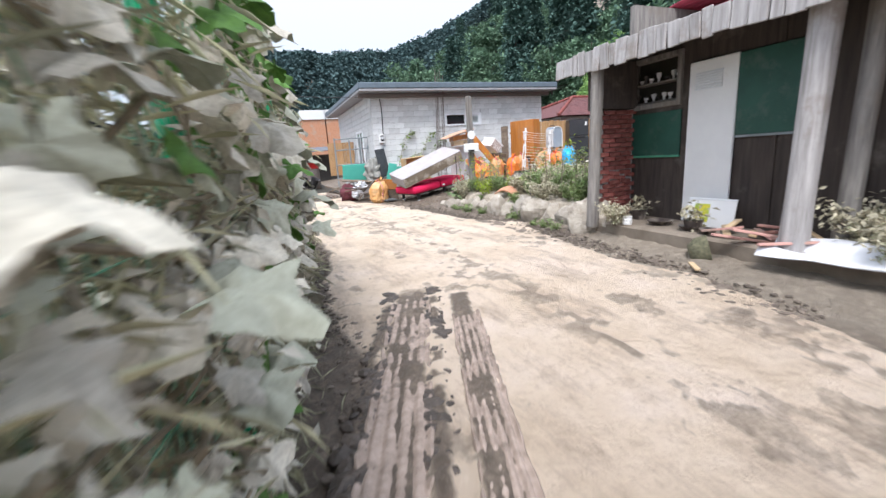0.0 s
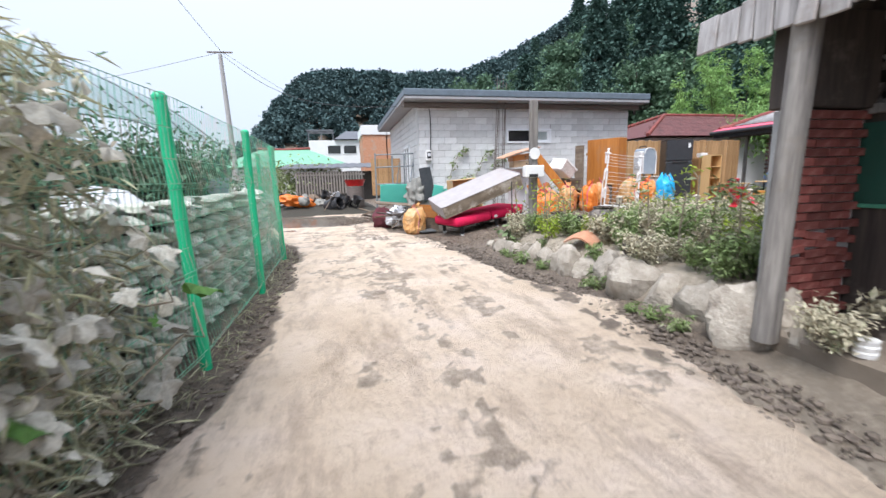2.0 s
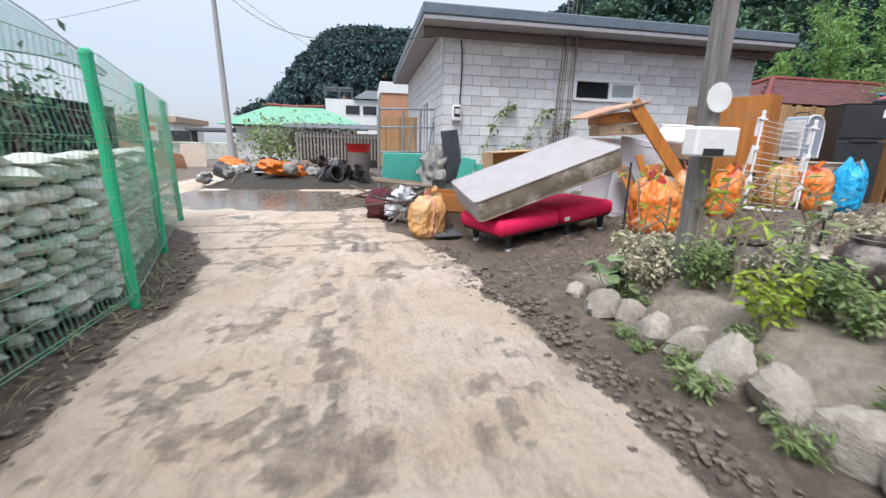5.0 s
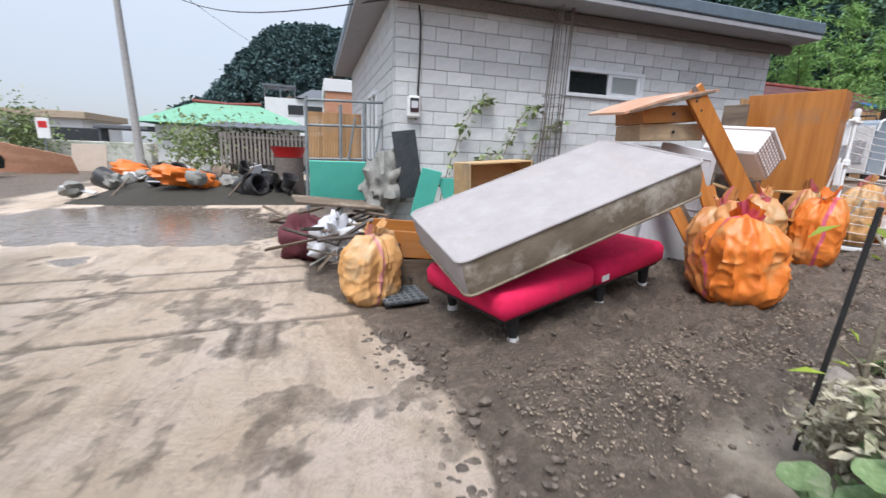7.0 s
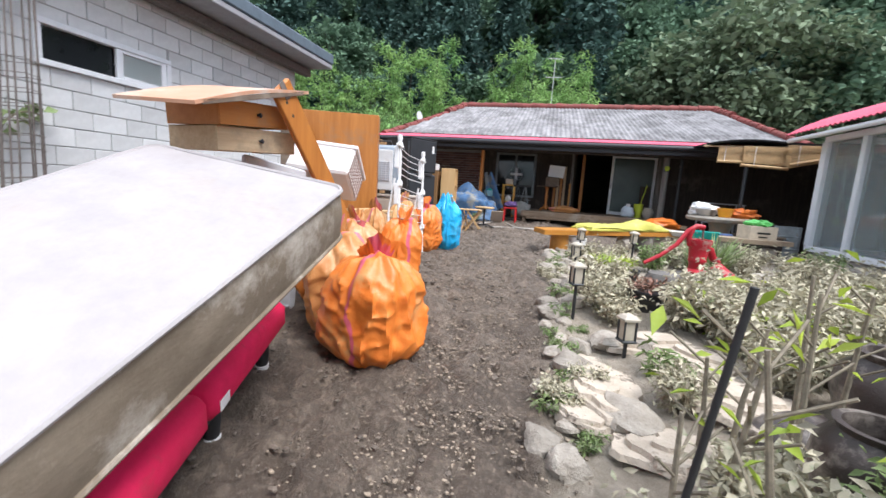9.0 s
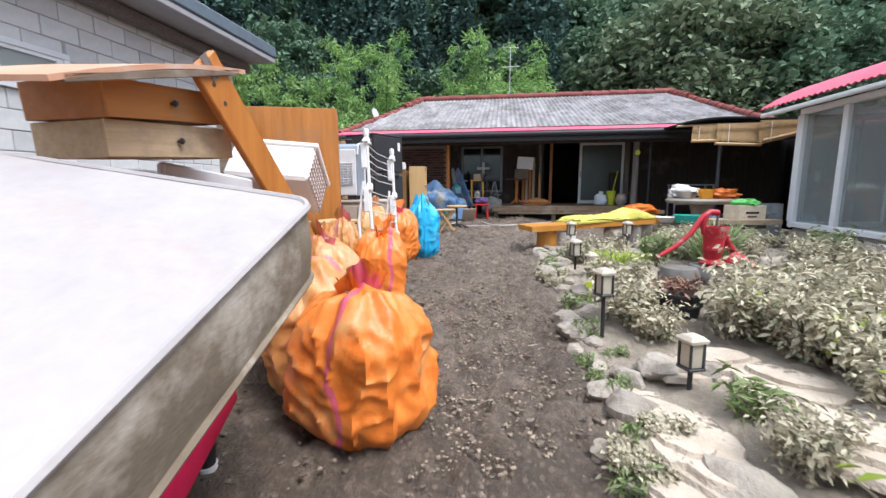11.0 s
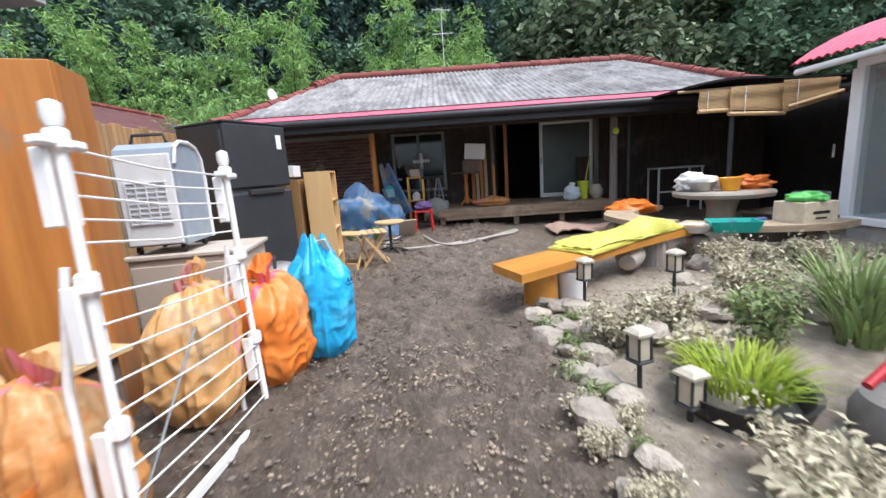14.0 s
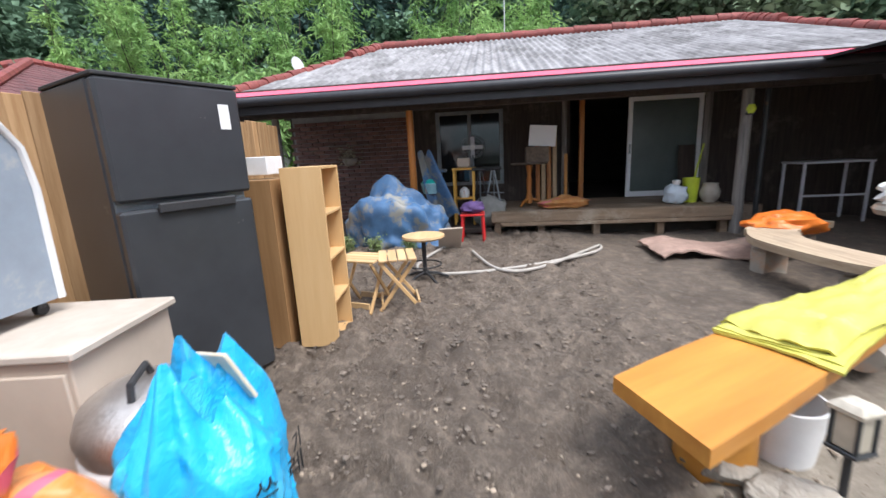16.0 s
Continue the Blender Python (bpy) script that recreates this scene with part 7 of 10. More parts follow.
def build_table():
    cx, cy, gzz = 12.5, 7.1, 0.52
    t = thing("stone_table", "round stone garden table cluttered with kitchen things", "table", pose(cx, cy, gzz))
    part("tabletop", Geo().lathe([(0.52, 0.57), (0.58, 0.585), (0.6, 0.63), (0.58, 0.66), (0.02, 0.665)], 40, None, lambda a, z: 1 + 0.02 * math.sin(7 * a) + 0.012 * math.sin(17 * a)), stone_top, t, "stone top with a rough bark-like rim", smooth=40)
    part("pedestal", Geo().lathe([(0.2, -0.1), (0.2, 0.1), (0.17, 0.4), (0.22, 0.57)], 20), stone_top, t, smooth=True)
    for k, (a, R, span) in enumerate(((165, 1.3, 1.3), (92, 1.3, 1.1), (38, 1.3, 0.8))):
        aa = radians(a)
        bx, by = cx + R * math.cos(aa), cy + R * math.sin(aa)
        b = thing("curved_bench", "curved wooden slab bench on stone blocks beside the round table", "bench", pose(bx, by, gzf(bx, by), 0, 0, a - 90), group="curved benches")
        part("slab", Geo().sheet(lambda u, v: ((R + 0.2 - 0.42 * v) * math.sin((u - 0.5) * span), (R + 0.2 - 0.42 * v) * math.cos((u - 0.5) * span) - R + 0.02 * math.sin(9 * u + k), 0.31), 18, 4, 0.07), bench_top, b)
        for sx in (-0.36 * span, 0.36 * span):
            part("support", Geo().box(0.2, 0.26, 0.34, pose(sx * R, -R * (1 - math.cos(0.36 * span)), 0.07), 0.03), stone_top, b)
    z = gzz + 0.667

    def basin(x, y, zz, r, h, mat_, label, name="basin", group=""):
        q = thing(name, label, name.split("_")[-1], pose(x, y, zz), group=group)
        part("bowl_wall", Geo().lathe([(r * 0.7, 0), (r, h), (r * 1.06, h + 0.008), (r * 0.95, h), (r * 0.66, 0.012)], 26), mat_, q, smooth=True)
        return q

    basin(12.45, 7.42, z, 0.17, 0.12, material("steel", (0.5, 0.5, 0.5), (0.4, 0.38, 0.36), rough=0.3, metal=0.8), "steel washing bowl on the stone table", "steel_bowl")
    basin(12.3, 7.13, z, 0.14, 0.16, amber_plastic, "amber plastic container on the stone table", "plastic_container")
    basin(12.75, 6.95, z, 0.13, 0.12, white_plastic, "white plastic bowl on the stone table", "plastic_bowl")
    q = tagged(part("white_cloth", Geo().blob(0.22, 0.25, 0.14, pose(0, 0, 0.1), 18, 0.5, 2.4, 1.5, 0.3), white_plastic, smooth=60), "crumpled white cloth and bags on the stone table", "cloth")
    at(q, pose(12.68, 7.38, z))
    q = tagged(part("orange_cloth", Geo().blob(0.17, 0.24, 0.1, pose(0, 0, 0.06), 18, 0.5, 2.4, 3.5, 0.3), orange_plastic, smooth=60), "orange plastic bags heaped on the stone table", "bag")
    at(q, pose(12.4, 6.78, z))
    bz = gzf(12.3, 7.6) + 0.315
    q = tagged(part("orange_sack", Geo().blob(0.22, 0.36, 0.13, pose(0, 0, 0.1), 18, 0.4, 2.0, 9.5, 0.2), orange_plastic, smooth=60), "orange plastic sack slumped on a curved bench", "sack")
    at(q, pose(13.42, 7.92, gzf(13.3, 7.8) + 0.29))
    tub = thing("teal_basin", "teal plastic basin on a curved bench", "basin", pose(11.28, 7.78, bz, 0, 0, 70))
    part("basin_wall", Geo().add([(-0.2, -0.13, 0), (0.2, -0.13, 0), (0.2, 0.13, 0), (-0.2, 0.13, 0), (-0.24, -0.17, 0.12), (0.24, -0.17, 0.12), (0.24, 0.17, 0.12), (-0.24, 0.17, 0.12), (-0.225, -0.155, 0.12), (0.225, -0.155, 0.12), (0.225, 0.155, 0.12), (-0.225, 0.155, 0.12), (-0.19, -0.12, 0.012), (0.19, -0.12, 0.012), (0.19, 0.12, 0.012), (-0.19, 0.12, 0.012)],
                                 [(3, 2, 1, 0), (0, 1, 5, 4), (1, 2, 6, 5), (2, 3, 7, 6), (3, 0, 4, 7), (4, 5, 9, 8), (5, 6, 10, 9), (6, 7, 11, 10), (7, 4, 8, 11), (8, 9, 13, 12), (9, 10, 14, 13), (10, 11, 15, 14), (11, 8, 12, 15), (12, 13, 14, 15)]), teal_plastic, tub)
    basin(11.36, 8.14, bz, 0.16, 0.07, white_plastic, "white plastic dish on a curved bench", "plastic_dish")
    um = thing("folded_umbrella", "folded blue umbrella lying on a curved bench", "umbrella", pose(11.42, 7.62, bz + 0.05, 0, 0, 100))
    part("canopy", Geo().tube([(-0.35, 0, 0), (0.0, 0, 0.02), (0.4, 0, 0)], 0.05, 10, 0.012), blue_cloth, um, smooth=True)
    part("shaft", Geo().tube([(-0.5, 0, 0), (-0.35, 0, 0)], 0.01), dark_metal, um)
    cb = thing("cardboard_box", "brown cardboard box with a green bag on top", "box", pose(11.28, 7.0, bz, 0, 0, 8))
    part("carton", Geo().box(0.36, 0.42, 0.28, pose(0, 0, 0.14), 0.005), paper, cb)
    part("print_bar", Geo().box(0.004, 0.2, 0.03, pose(-0.182, 0, 0.17), 0.001), ink, cb)
    part("print_bar", Geo().box(0.004, 0.14, 0.02, pose(-0.182, 0, 0.11), 0.001), ink, cb)
    part("green_bag", Geo().blob(0.17, 0.2, 0.07, pose(0, 0, 0.31), 12, 0.4, 2.5, 4.0, 0.2), material("green_film", (0.15, 0.6, 0.15), rough=0.35, bump=0), cb, "bright green plastic bag", smooth=True)
    dk = thing("dark_crate", "dark brown wooden crate beside the table's foot", "crate", pose(12.15, 6.6, gzf(12.1, 6.6), 0, 0, 12))
    part("crate_body", Geo().box(0.45, 0.62, 0.36, pose(0, 0, 0.18), 0.01), dark_wood, dk)
    part("lid", Geo().box(0.5, 0.66, 0.03, pose(0, 0, 0.375), 0.006), mud_wood, dk)
    dr = thing("metal_drum", "grey galvanised drum beside the sunroom", "drum", pose(12.25, 6.1, gzf(12.2, 6.1)))
    part("drum_wall", Geo().lathe([(0.2, 0), (0.205, 0.18), (0.215, 0.19), (0.205, 0.2), (0.205, 0.4), (0.215, 0.41), (0.205, 0.42), (0.2, 0.58), (0.185, 0.58), (0.18, 0.1)], 26), grey_pipe, dr, smooth=40)


build_table()


# ---- garden bed ----
def build_lantern(x, y, h, label):
    z = gzf(x, y)
    l = thing("garden_lantern", label, "lantern", pose(x, y, z - 0.03, 2 * math.sin(x * 9), 2 * math.cos(y * 7), 20), group="garden lanterns")
    part("stake", Geo().cyl((0, 0, 0), (0, 0, h - 0.18), 0.013), rubber, l, smooth=True)
    hd = part("lamp_case", Geo().box(0.075, 0.075, 0.13, pose(0, 0, h - 0.105), 0.006), lamp_glass, l, "cloudy glass case")
    for sx in (-1, 1):
        for sy in (-1, 1):
            part("rail", Geo().box(0.012, 0.012, 0.14, pose(sx * 0.04, sy * 0.04, h - 0.105), 0.002), dark_metal, hd)
    part("cap", Geo().lathe([(0.075, h - 0.035), (0.078, h - 0.02), (0.05, h), (0.01, h + 0.012)], 4, pose(0, 0, 0, 0, 0, 45)), lamp_cap, l)
    part("tray", Geo().box(0.1, 0.1, 0.015, pose(0, 0, h - 0.175), 0.003), dark_metal, l)


for x, y, h in ((6.3, 9.78, 0.34), (6.95, 10.08, 0.52), (8.5, 9.86, 0.3), (8.76, 9.97, 0.4), (10.0, 9.84, 0.46), (10.06, 9.08, 0.46)):
    build_lantern(x, y, h, "solar garden lantern on a black stake, muddy")


def build_pump():
    z = gzf(8.4, 8.75)
    p = thing("hand_pump", "red cast-iron hand water pump with mud streaks", "water pump", pose(8.42, 8.74, z + 0.2, 0, 0, 15))
    part("barrel", Geo().lathe([(0.11, 0), (0.115, 0.02), (0.075, 0.05), (0.08, 0.12), (0.09, 0.13), (0.09, 0.15), (0.085, 0.16), (0.1, 0.28), (0.12, 0.34), (0.12, 0.37), (0.1, 0.37), (0.09, 0.3)], 26), pump_red, p, smooth=50)
    part("spout", Geo().tube([(0.02, -0.08, 0.28), (0.05, -0.16, 0.25), (0.05, -0.2, 0.17), (0.06, -0.27, 0.12)], 0.045, 12, 0.035), pump_red, p, smooth=True)
    part("fulcrum", Geo().tube([(0, 0.1, 0.3), (0.0, 0.13, 0.4), (0, 0.1, 0.47)], 0.03, 8), pump_red, p, smooth=True)
    part("pump_handle", Geo().tube([(0.0, -0.02, 0.5), (0.0, 0.06, 0.51), (0.0, 0.14, 0.46), (0.0, 0.25, 0.3), (0.0, 0.4, 0.18), (0, 0.58, 0.08)], 0.03, 10, 0.02), pump_red, p, smooth=True)
    part("piston_rod", Geo().cyl((0, -0.02, 0.25), (0, -0.02, 0.5), 0.01), rust_iron, p)
    for x, y, rz, r in ((8.42, 8.74, 0, 0.22), (8.3, 9.08, 0, 0.18)):
        t = thing("planter_drum", "muddy grey round stone planter by the pump", "planter", pose(x, y, gzf(x, y) - 0.03), group="planters by the pump")
        part("planter_wall", Geo().lathe([(r * 0.8, 0), (r, 0.06), (r * 1.02, 0.15), (r * 0.85, 0.215), (r * 0.7, 0.22), (0.03, 0.2)], 26), material("grey_planter", (0.2, 0.19, 0.18), (0.13, 0.12, 0.11), rough=0.8, stain=(0.32, 0.28, 0.23)), t, smooth=40)
    b = thing("red_bucket", "faded red bucket tipped over in the silt", "bucket", pose(8.36, 8.4, gzf(8.4, 8.4) + 0.12, 70, 0, 125))
    part("bucket_wall", Geo().lathe([(0.1, 0), (0.13, 0.22), (0.135, 0.22), (0.12, 0.215), (0.09, 0.02)], 22), pump_red, b, smooth=True)


build_pump()


def jar(x, y, r, h, label, mat_=clay_jar, tilt=(0, 0), z=None, name="clay_jar"):
    j = thing(name, label, "jar", pose(x, y, (gzf(x, y) if z is None else z) - 0.02, tilt[0], tilt[1], 0), group="onggi jars")
    part("jar_wall", Geo().lathe([(r * 0.6, 0), (r * 0.85, h * 0.2), (r, h * 0.5), (r * 0.95, h * 0.75), (r * 0.66, h * 0.92), (r * 0.74, h), (r * 0.6, h), (r * 0.56, h * 0.9), (r * 0.8, h * 0.6)], 28), mat_, j, smooth=True)


jar(5.66, 8.72, 0.25, 0.42, "large dark brown glazed earthenware jar, mud-stained")
jar(5.06, 9.18, 0.19, 0.34, "dark glazed earthenware jar beside the stalks")
jar(4.6, 6.6, 0.13, 0.22, "small black jar standing on the rock border", z=0.42)
jar(5.5, 9.36, 0.17, 0.4, "cracked dark jar lying on its side", tilt=(85, 20), z=0.35)
jar(5.1, 8.7, 0.19, 0.3, "black plastic plant pot with dead stems", black_plastic)

tc = tagged(part("broken_tile", Geo().sheet(lambda u, v: (-0.32 + 0.64 * u, -0.2 + 0.4 * v, 0.1 * math.sin(math.pi * v) + 0.02 * math.sin(5 * u)), 12, 10, 0.025), terracotta, smooth=60), "broken curved terracotta tile on the bed's edge", "tile")
at(tc, pose(4.62, 7.62, 0.46, 8, -6, 40))


def pot(x, y, r, h, mat_, label, leaf, n, size, seed, spread=1.0):
    q = thing("potted_plant", label, "plant", pose(x, y, gzf(x, y) - 0.01), group="potted plants")
    part("pot_wall", Geo().lathe([(r * 0.75, 0), (r, h), (r * 1.06, h), (r * 1.06, h * 0.9), (r * 0.95, h * 0.9)], 22), mat_, q, smooth=40)
    part("soil", Geo().cyl((0, 0, h * 0.5), (0, 0, h * 0.85), r * 0.93), dark_fill, q)
    rg = np.random.default_rng(seed)
    pts = rg.normal(0, 1, (n, 3)) * np.array([r * 0.5, r * 0.5, size * 0.5]) * spread + np.array([0, 0, h + size * 0.4])
    part("foliage", leaf_mesh("foliage", pts, size, leaf, rg, 0.3, -0.4), None, q)


pot(7.4, 9.42, 0.17, 0.2, black_plastic, "black plastic pot with a reddish succulent", material("red_succulent", (0.32, 0.16, 0.12), (0.2, 0.12, 0.08), rough=0.7, island=0.4), 260, 0.06, 3)
q = thing("grass_tub", "black tub of yellow-green ornamental grass", "plant", pose(8.6, 9.56, gzf(8.6, 9.5)))
part("tub_wall", Geo().lathe([(0.26, 0), (0.3, 0.12), (0.31, 0.13), (0.28, 0.12), (0.24, 0.03)], 28), black_plastic, q, smooth=40)
rg = np.random.default_rng(5)


def blades(n, r, L, mat_, seed, arch=0.5, width=0.012, name="blades"):
    """Arching grass blades from one root."""
    rg_ = np.random.default_rng(seed)
    g = Geo()
    for k in range(n):
        a, s = rg_.uniform(0, 6.283), rg_.uniform(0.3, 1)
        bx, by = r * math.sqrt(rg_.random()) * math.cos(a), r * math.sqrt(rg_.random()) * math.sin(a)
        d = Vector((math.cos(a + rg_.normal() * 0.4), math.sin(a + rg_.normal() * 0.4), 0))
        sd = Vector((-d.y, d.x, 0)) * width
        ln = L * rg_.uniform(0.6, 1.15)
        pts_ = [Vector((bx, by, 0)) + d * (ln * arch * s * (i / 4) ** 1.6) + Vector((0, 0, ln * (i / 4) * (1 - 0.45 * s * arch * (i / 4)))) for i in range(5)]
        kk = len(g.v)
        for i, p_ in enumerate(pts_):
            w = (1 - (i / 4) ** 2) + 0.05
            g.v += [tuple(p_ - sd * w), tuple(p_ + sd * w)]
        for i in range(4):
            g.f.append((kk + 2 * i, kk + 2 * i + 1, kk + 2 * i + 3, kk + 2 * i + 2))
    return g.mesh(name, mat_)


part("leaf_tuft", blades(420, 0.22, 0.2, bright_leaf, 6, 1.0, 0.006), None, q, m=pose(0, 0, 0.12))
for k, (x, y, L, n) in enumerate(((9.35, 8.25, 0.62, 120), (9.15, 8.45, 0.55, 90), (9.7, 8.05, 0.5, 80))):
    ir = thing("iris_clump", "clump of long green iris leaves bent by the flood", "plant", pose(x, y, gzf(x, y)), group="iris clumps")
    part("leaf_tuft", blades(n, 0.12, L, garden_leaf, 40 + k, 0.8, 0.014), None, ir)


def rock_thing(x, y, rx, ry, rz, label, group, seed, z=None, rot=0, mt=rock, rough=0.48):
    r = tagged(part("rock", Geo().blob(rx * 1.12, ry * 1.12, rz * 1.12, None, 18 if rx > 0.18 else 10, rough * 0.6, 1.5, seed=seed, cuts=11), mt, smooth=22), label, "rock", group)
    at(r, pose(x, y, (gzf(x, y) if z is None else z) + rz * 0.45, 6 * math.sin(seed * 5), 6 * math.cos(seed * 3), rot))


rg0 = random.Random(21)
ROADSIDE = [(4.5, 4.62, 0.2, 0.22), (4.35, 4.95, 0.33, 0.3), (4.62, 4.95, 0.3, 0.3), (4.42, 5.38, 0.27, 0.22), (4.38, 5.82, 0.25, 0.22), (4.36, 6.22, 0.36, 0.28), (4.4, 6.72, 0.27, 0.25), (4.38, 7.12, 0.24, 0.2),
            (4.22, 7.4, 0.2, 0.26), (4.3, 7.72, 0.22, 0.18), (4.28, 8.05, 0.2, 0.16), (4.2, 8.35, 0.18, 0.2), (4.22, 8.66, 0.17, 0.17), (4.16, 8.95, 0.17, 0.14), (4.18, 9.22, 0.15, 0.15), (4.1, 9.45, 0.17, 0.14), (4.22, 9.72, 0.14, 0.1), (4.05, 9.85, 0.12, 0.09), (4.42, 9.9, 0.13, 0.1)]
for k, (x, y, r, h) in enumerate(ROADSIDE):
    rock_thing(x, y, r * 0.76, r * 0.9, h * 1.1, "large pale rough boulder edging the raised bed" if r > 0.22 else "pale grey stone edging the raised bed", "boulders along the lane", 1.7 * k + 2, 0.02, rg0.uniform(0, 90))
for k in range(34):
    x = 5.2 + 5.0 * k / 33
    y = 10.18 + 0.1 * math.sin(k * 2.1) + 0.06 * math.sin(k * 0.7) - (0.02 * max(0, x - 9))
    r = rg0.uniform(0.05, 0.12)
    rock_thing(x, y, r * 1.2, r, r * 0.7, "small muddy stone edging the garden path", "stones along the path", 0.9 * k + 40, None, rg0.uniform(0, 180))
for k in range(46):
    x, y = rg0.uniform(4.9, 11.2), rg0.uniform(7.0, 10.0)
    r = rg0.uniform(0.07, 0.17)
    if math.hypot(x - 8.5, y - 8.8) < 0.6 or math.hypot(x - 10.75, y - 9.4) < 0.5:
        continue
    rock_thing(x, y, r * 1.2, r, r * 0.6, "stone half sunk in the garden silt", "stones in the garden", 0.7 * k + 90, None, rg0.uniform(0, 180))
for k, (x, y, rx, ry) in enumerate(((5.95, 9.92, 0.42, 0.25), (5.75, 9.3, 0.38, 0.28), (6.2, 9.3, 0.3, 0.24), (5.6, 10.05, 0.2, 0.16), (5.35, 9.75, 0.24, 0.2), (6.5, 9.6, 0.3, 0.2))):
    # Flaking slabs: layers with ragged outlines, each smaller than the one below.
    s = thing("stepping_stone", "flat flaking stepping stone with silt on it", "stone", pose(x, y, gzf(x, y) - 0.01, 3, 2, 20 * k), group="stepping stones")
    for lay, (sc, z0) in enumerate(((1.0, 0.0), (0.86, 0.028), (0.55, 0.05))):
        g = Geo()
        n = 26
        o = []
        for j in range(n):
            a = 6.283 * j / n
            q = sc * (1 + 0.34 * noise.noise(Vector((1.4 * math.cos(a) + k * 3 + lay, 1.4 * math.sin(a), k + lay * 2.3))) + 0.14 * noise.noise(Vector((5 * math.cos(a), 5 * math.sin(a), k * 2 + lay))))
            o.append((rx * q * math.cos(a) + 0.05 * lay * math.sin(k), ry * q * math.sin(a) + 0.04 * lay * math.cos(2 * k)))
        g.add([(a, c, z0) for a, c in o] + [(a * 0.96, c * 0.95, z0 + 0.03) for a, c in o], [tuple(range(n))[::-1], tuple(range(n, 2 * n))] + [(j, (j + 1) % n, n + (j + 1) % n, n + j) for j in range(n)])
        part("layer", g, slab_rock, s)
for k in range(14):
    x, y = 7.6 + 4.2 * rg0.random(), rg0.uniform(6.05, 7.2)
    r = rg0.uniform(0.12, 0.26)
    rock_thing(x, y, r * 1.2, r, r * 0.75, "grey boulder below the sunroom", "boulders by the sunroom", 1.3 * k + 200, None, rg0.uniform(0, 180))


# Shrubs: a few grown once, then set out over the bed.
def shrub(seed, r, h, n, mat_, size, label, aspect=0.5, stems=7):
    rg_ = np.random.default_rng(seed)
    s = thing("shrub", label, "plant", group="garden shrubs")
    g = Geo()
    cen = []
    for k in range(stems):
        a = 6.283 * k / stems + rg_.normal() * 0.3
        tip = Vector((r * 0.75 * math.cos(a) * rg_.uniform(0.4, 1), r * 0.75 * math.sin(a) * rg_.uniform(0.4, 1), h * rg_.uniform(0.6, 1)))
        g.tube([(0.02 * math.cos(a), 0.02 * math.sin(a), -0.03), tuple(tip * 0.5 + Vector((0, 0, h * 0.12))), tuple(tip)], 0.007, 5, 0.003)
        cen.append(tip)
    part("branching", g, stem_dry, s)
    idx = rg_.integers(0, stems, n)
    t_ = rg_.uniform(0.35, 1.05, n)[:, None]
    P = np.array([tuple(c) for c in cen])[idx] * t_ + rg_.normal(0, r * 0.16, (n, 3))
    P[:, 2] = np.maximum(P[:, 2], 0.02)
    part("foliage", leaf_mesh("foliage", P, size, mat_, rg_, aspect, 0.25), None, s)
    return s


PROTO = [shrub(1, 0.3, 0.32, 1300, muddy_leaf, 0.055, "mud-coated shrub with drooping pale leaves", 0.42), shrub(2, 0.24, 0.24, 900, muddy_leaf, 0.047, "low mud-coated plant with pale leaves", 0.5),
         shrub(3, 0.26, 0.4, 700, garden_leaf, 0.06, "green-grey bush splashed with mud", 0.4), shrub(4, 0.2, 0.3, 260, bright_leaf, 0.055, "yellow-green bush with fresh leaves", 0.5),
         shrub(5, 0.16, 0.18, 160, garden_leaf, 0.09, "small tuft of green weeds", 0.25)]
placed = []


def plant(k, x, y, sc=1.0):
    """Sets one of the grown shrubs at a place; the first use moves the grown one itself."""
    m = pose(x, y, gzf(x, y), 0, 0, (x * 977 + y * 461) % 360)
    if k not in placed:
        placed.append(k)
        PROTO[k].matrix_basis = m
        return PROTO[k]
    ob = copy_thing(PROTO[k], m)
    ob.scale = (sc, sc, sc)
    return ob


rg1 = random.Random(8)
for x, y, k, sc in ((7.25, 9.85, 0, 1.0), (7.75, 9.8, 0, 1.1), (7.5, 9.6, 1, 1.1), (8.05, 9.7, 1, 1.0), (6.95, 9.75, 1, 1.0), (6.6, 9.0, 0, 1.1), (6.95, 9.2, 0, 1.15), (7.3, 8.95, 0, 1.2), (7.7, 8.7, 0, 1.1), (6.5, 8.6, 0, 1.2), (6.9, 8.5, 0, 1.2),
                    (7.3, 8.3, 0, 1.1), (6.2, 8.9, 0, 1.0), (9.2, 9.0, 2, 1.0), (9.3, 9.85, 0, 0.9), (9.0, 9.5, 1, 1.0), (9.55, 9.4, 0, 0.8), (9.7, 8.9, 1, 0.9), (10.1, 8.5, 1, 1.0), (9.0, 7.4, 0, 1.1), (9.3, 7.1, 2, 1.1), (8.3, 7.3, 0, 1.2), (7.7, 7.7, 0, 1.2),
                    (8.0, 8.0, 0, 1.0), (9.9, 7.6, 0, 0.9), (10.6, 7.4, 1, 1.1), (6.05, 9.6, 4, 1.2), (5.7, 9.6, 0, 0.7), (5.15, 9.55, 1, 0.6), (4.8, 9.2, 2, 0.8), (4.6, 9.45, 2, 0.75), (4.55, 9.0, 2, 0.9), (4.7, 9.75, 1, 0.8), (4.95, 8.85, 0, 0.9)):
    plant(k, x, y, sc)
for k in range(95):
    x, y = rg1.uniform(4.45, 7.2), rg1.uniform(5.2, 9.4)
    if y > 8.5 and x < 5.9:
        continue
    d = (x - 4.45) / 2.8
    plant(rg1.choice([2, 2, 3, 0, 4, 2] if d < 0.4 else [0, 0, 1, 2, 0, 3]), x, y, rg1.uniform(0.7, 1.25))
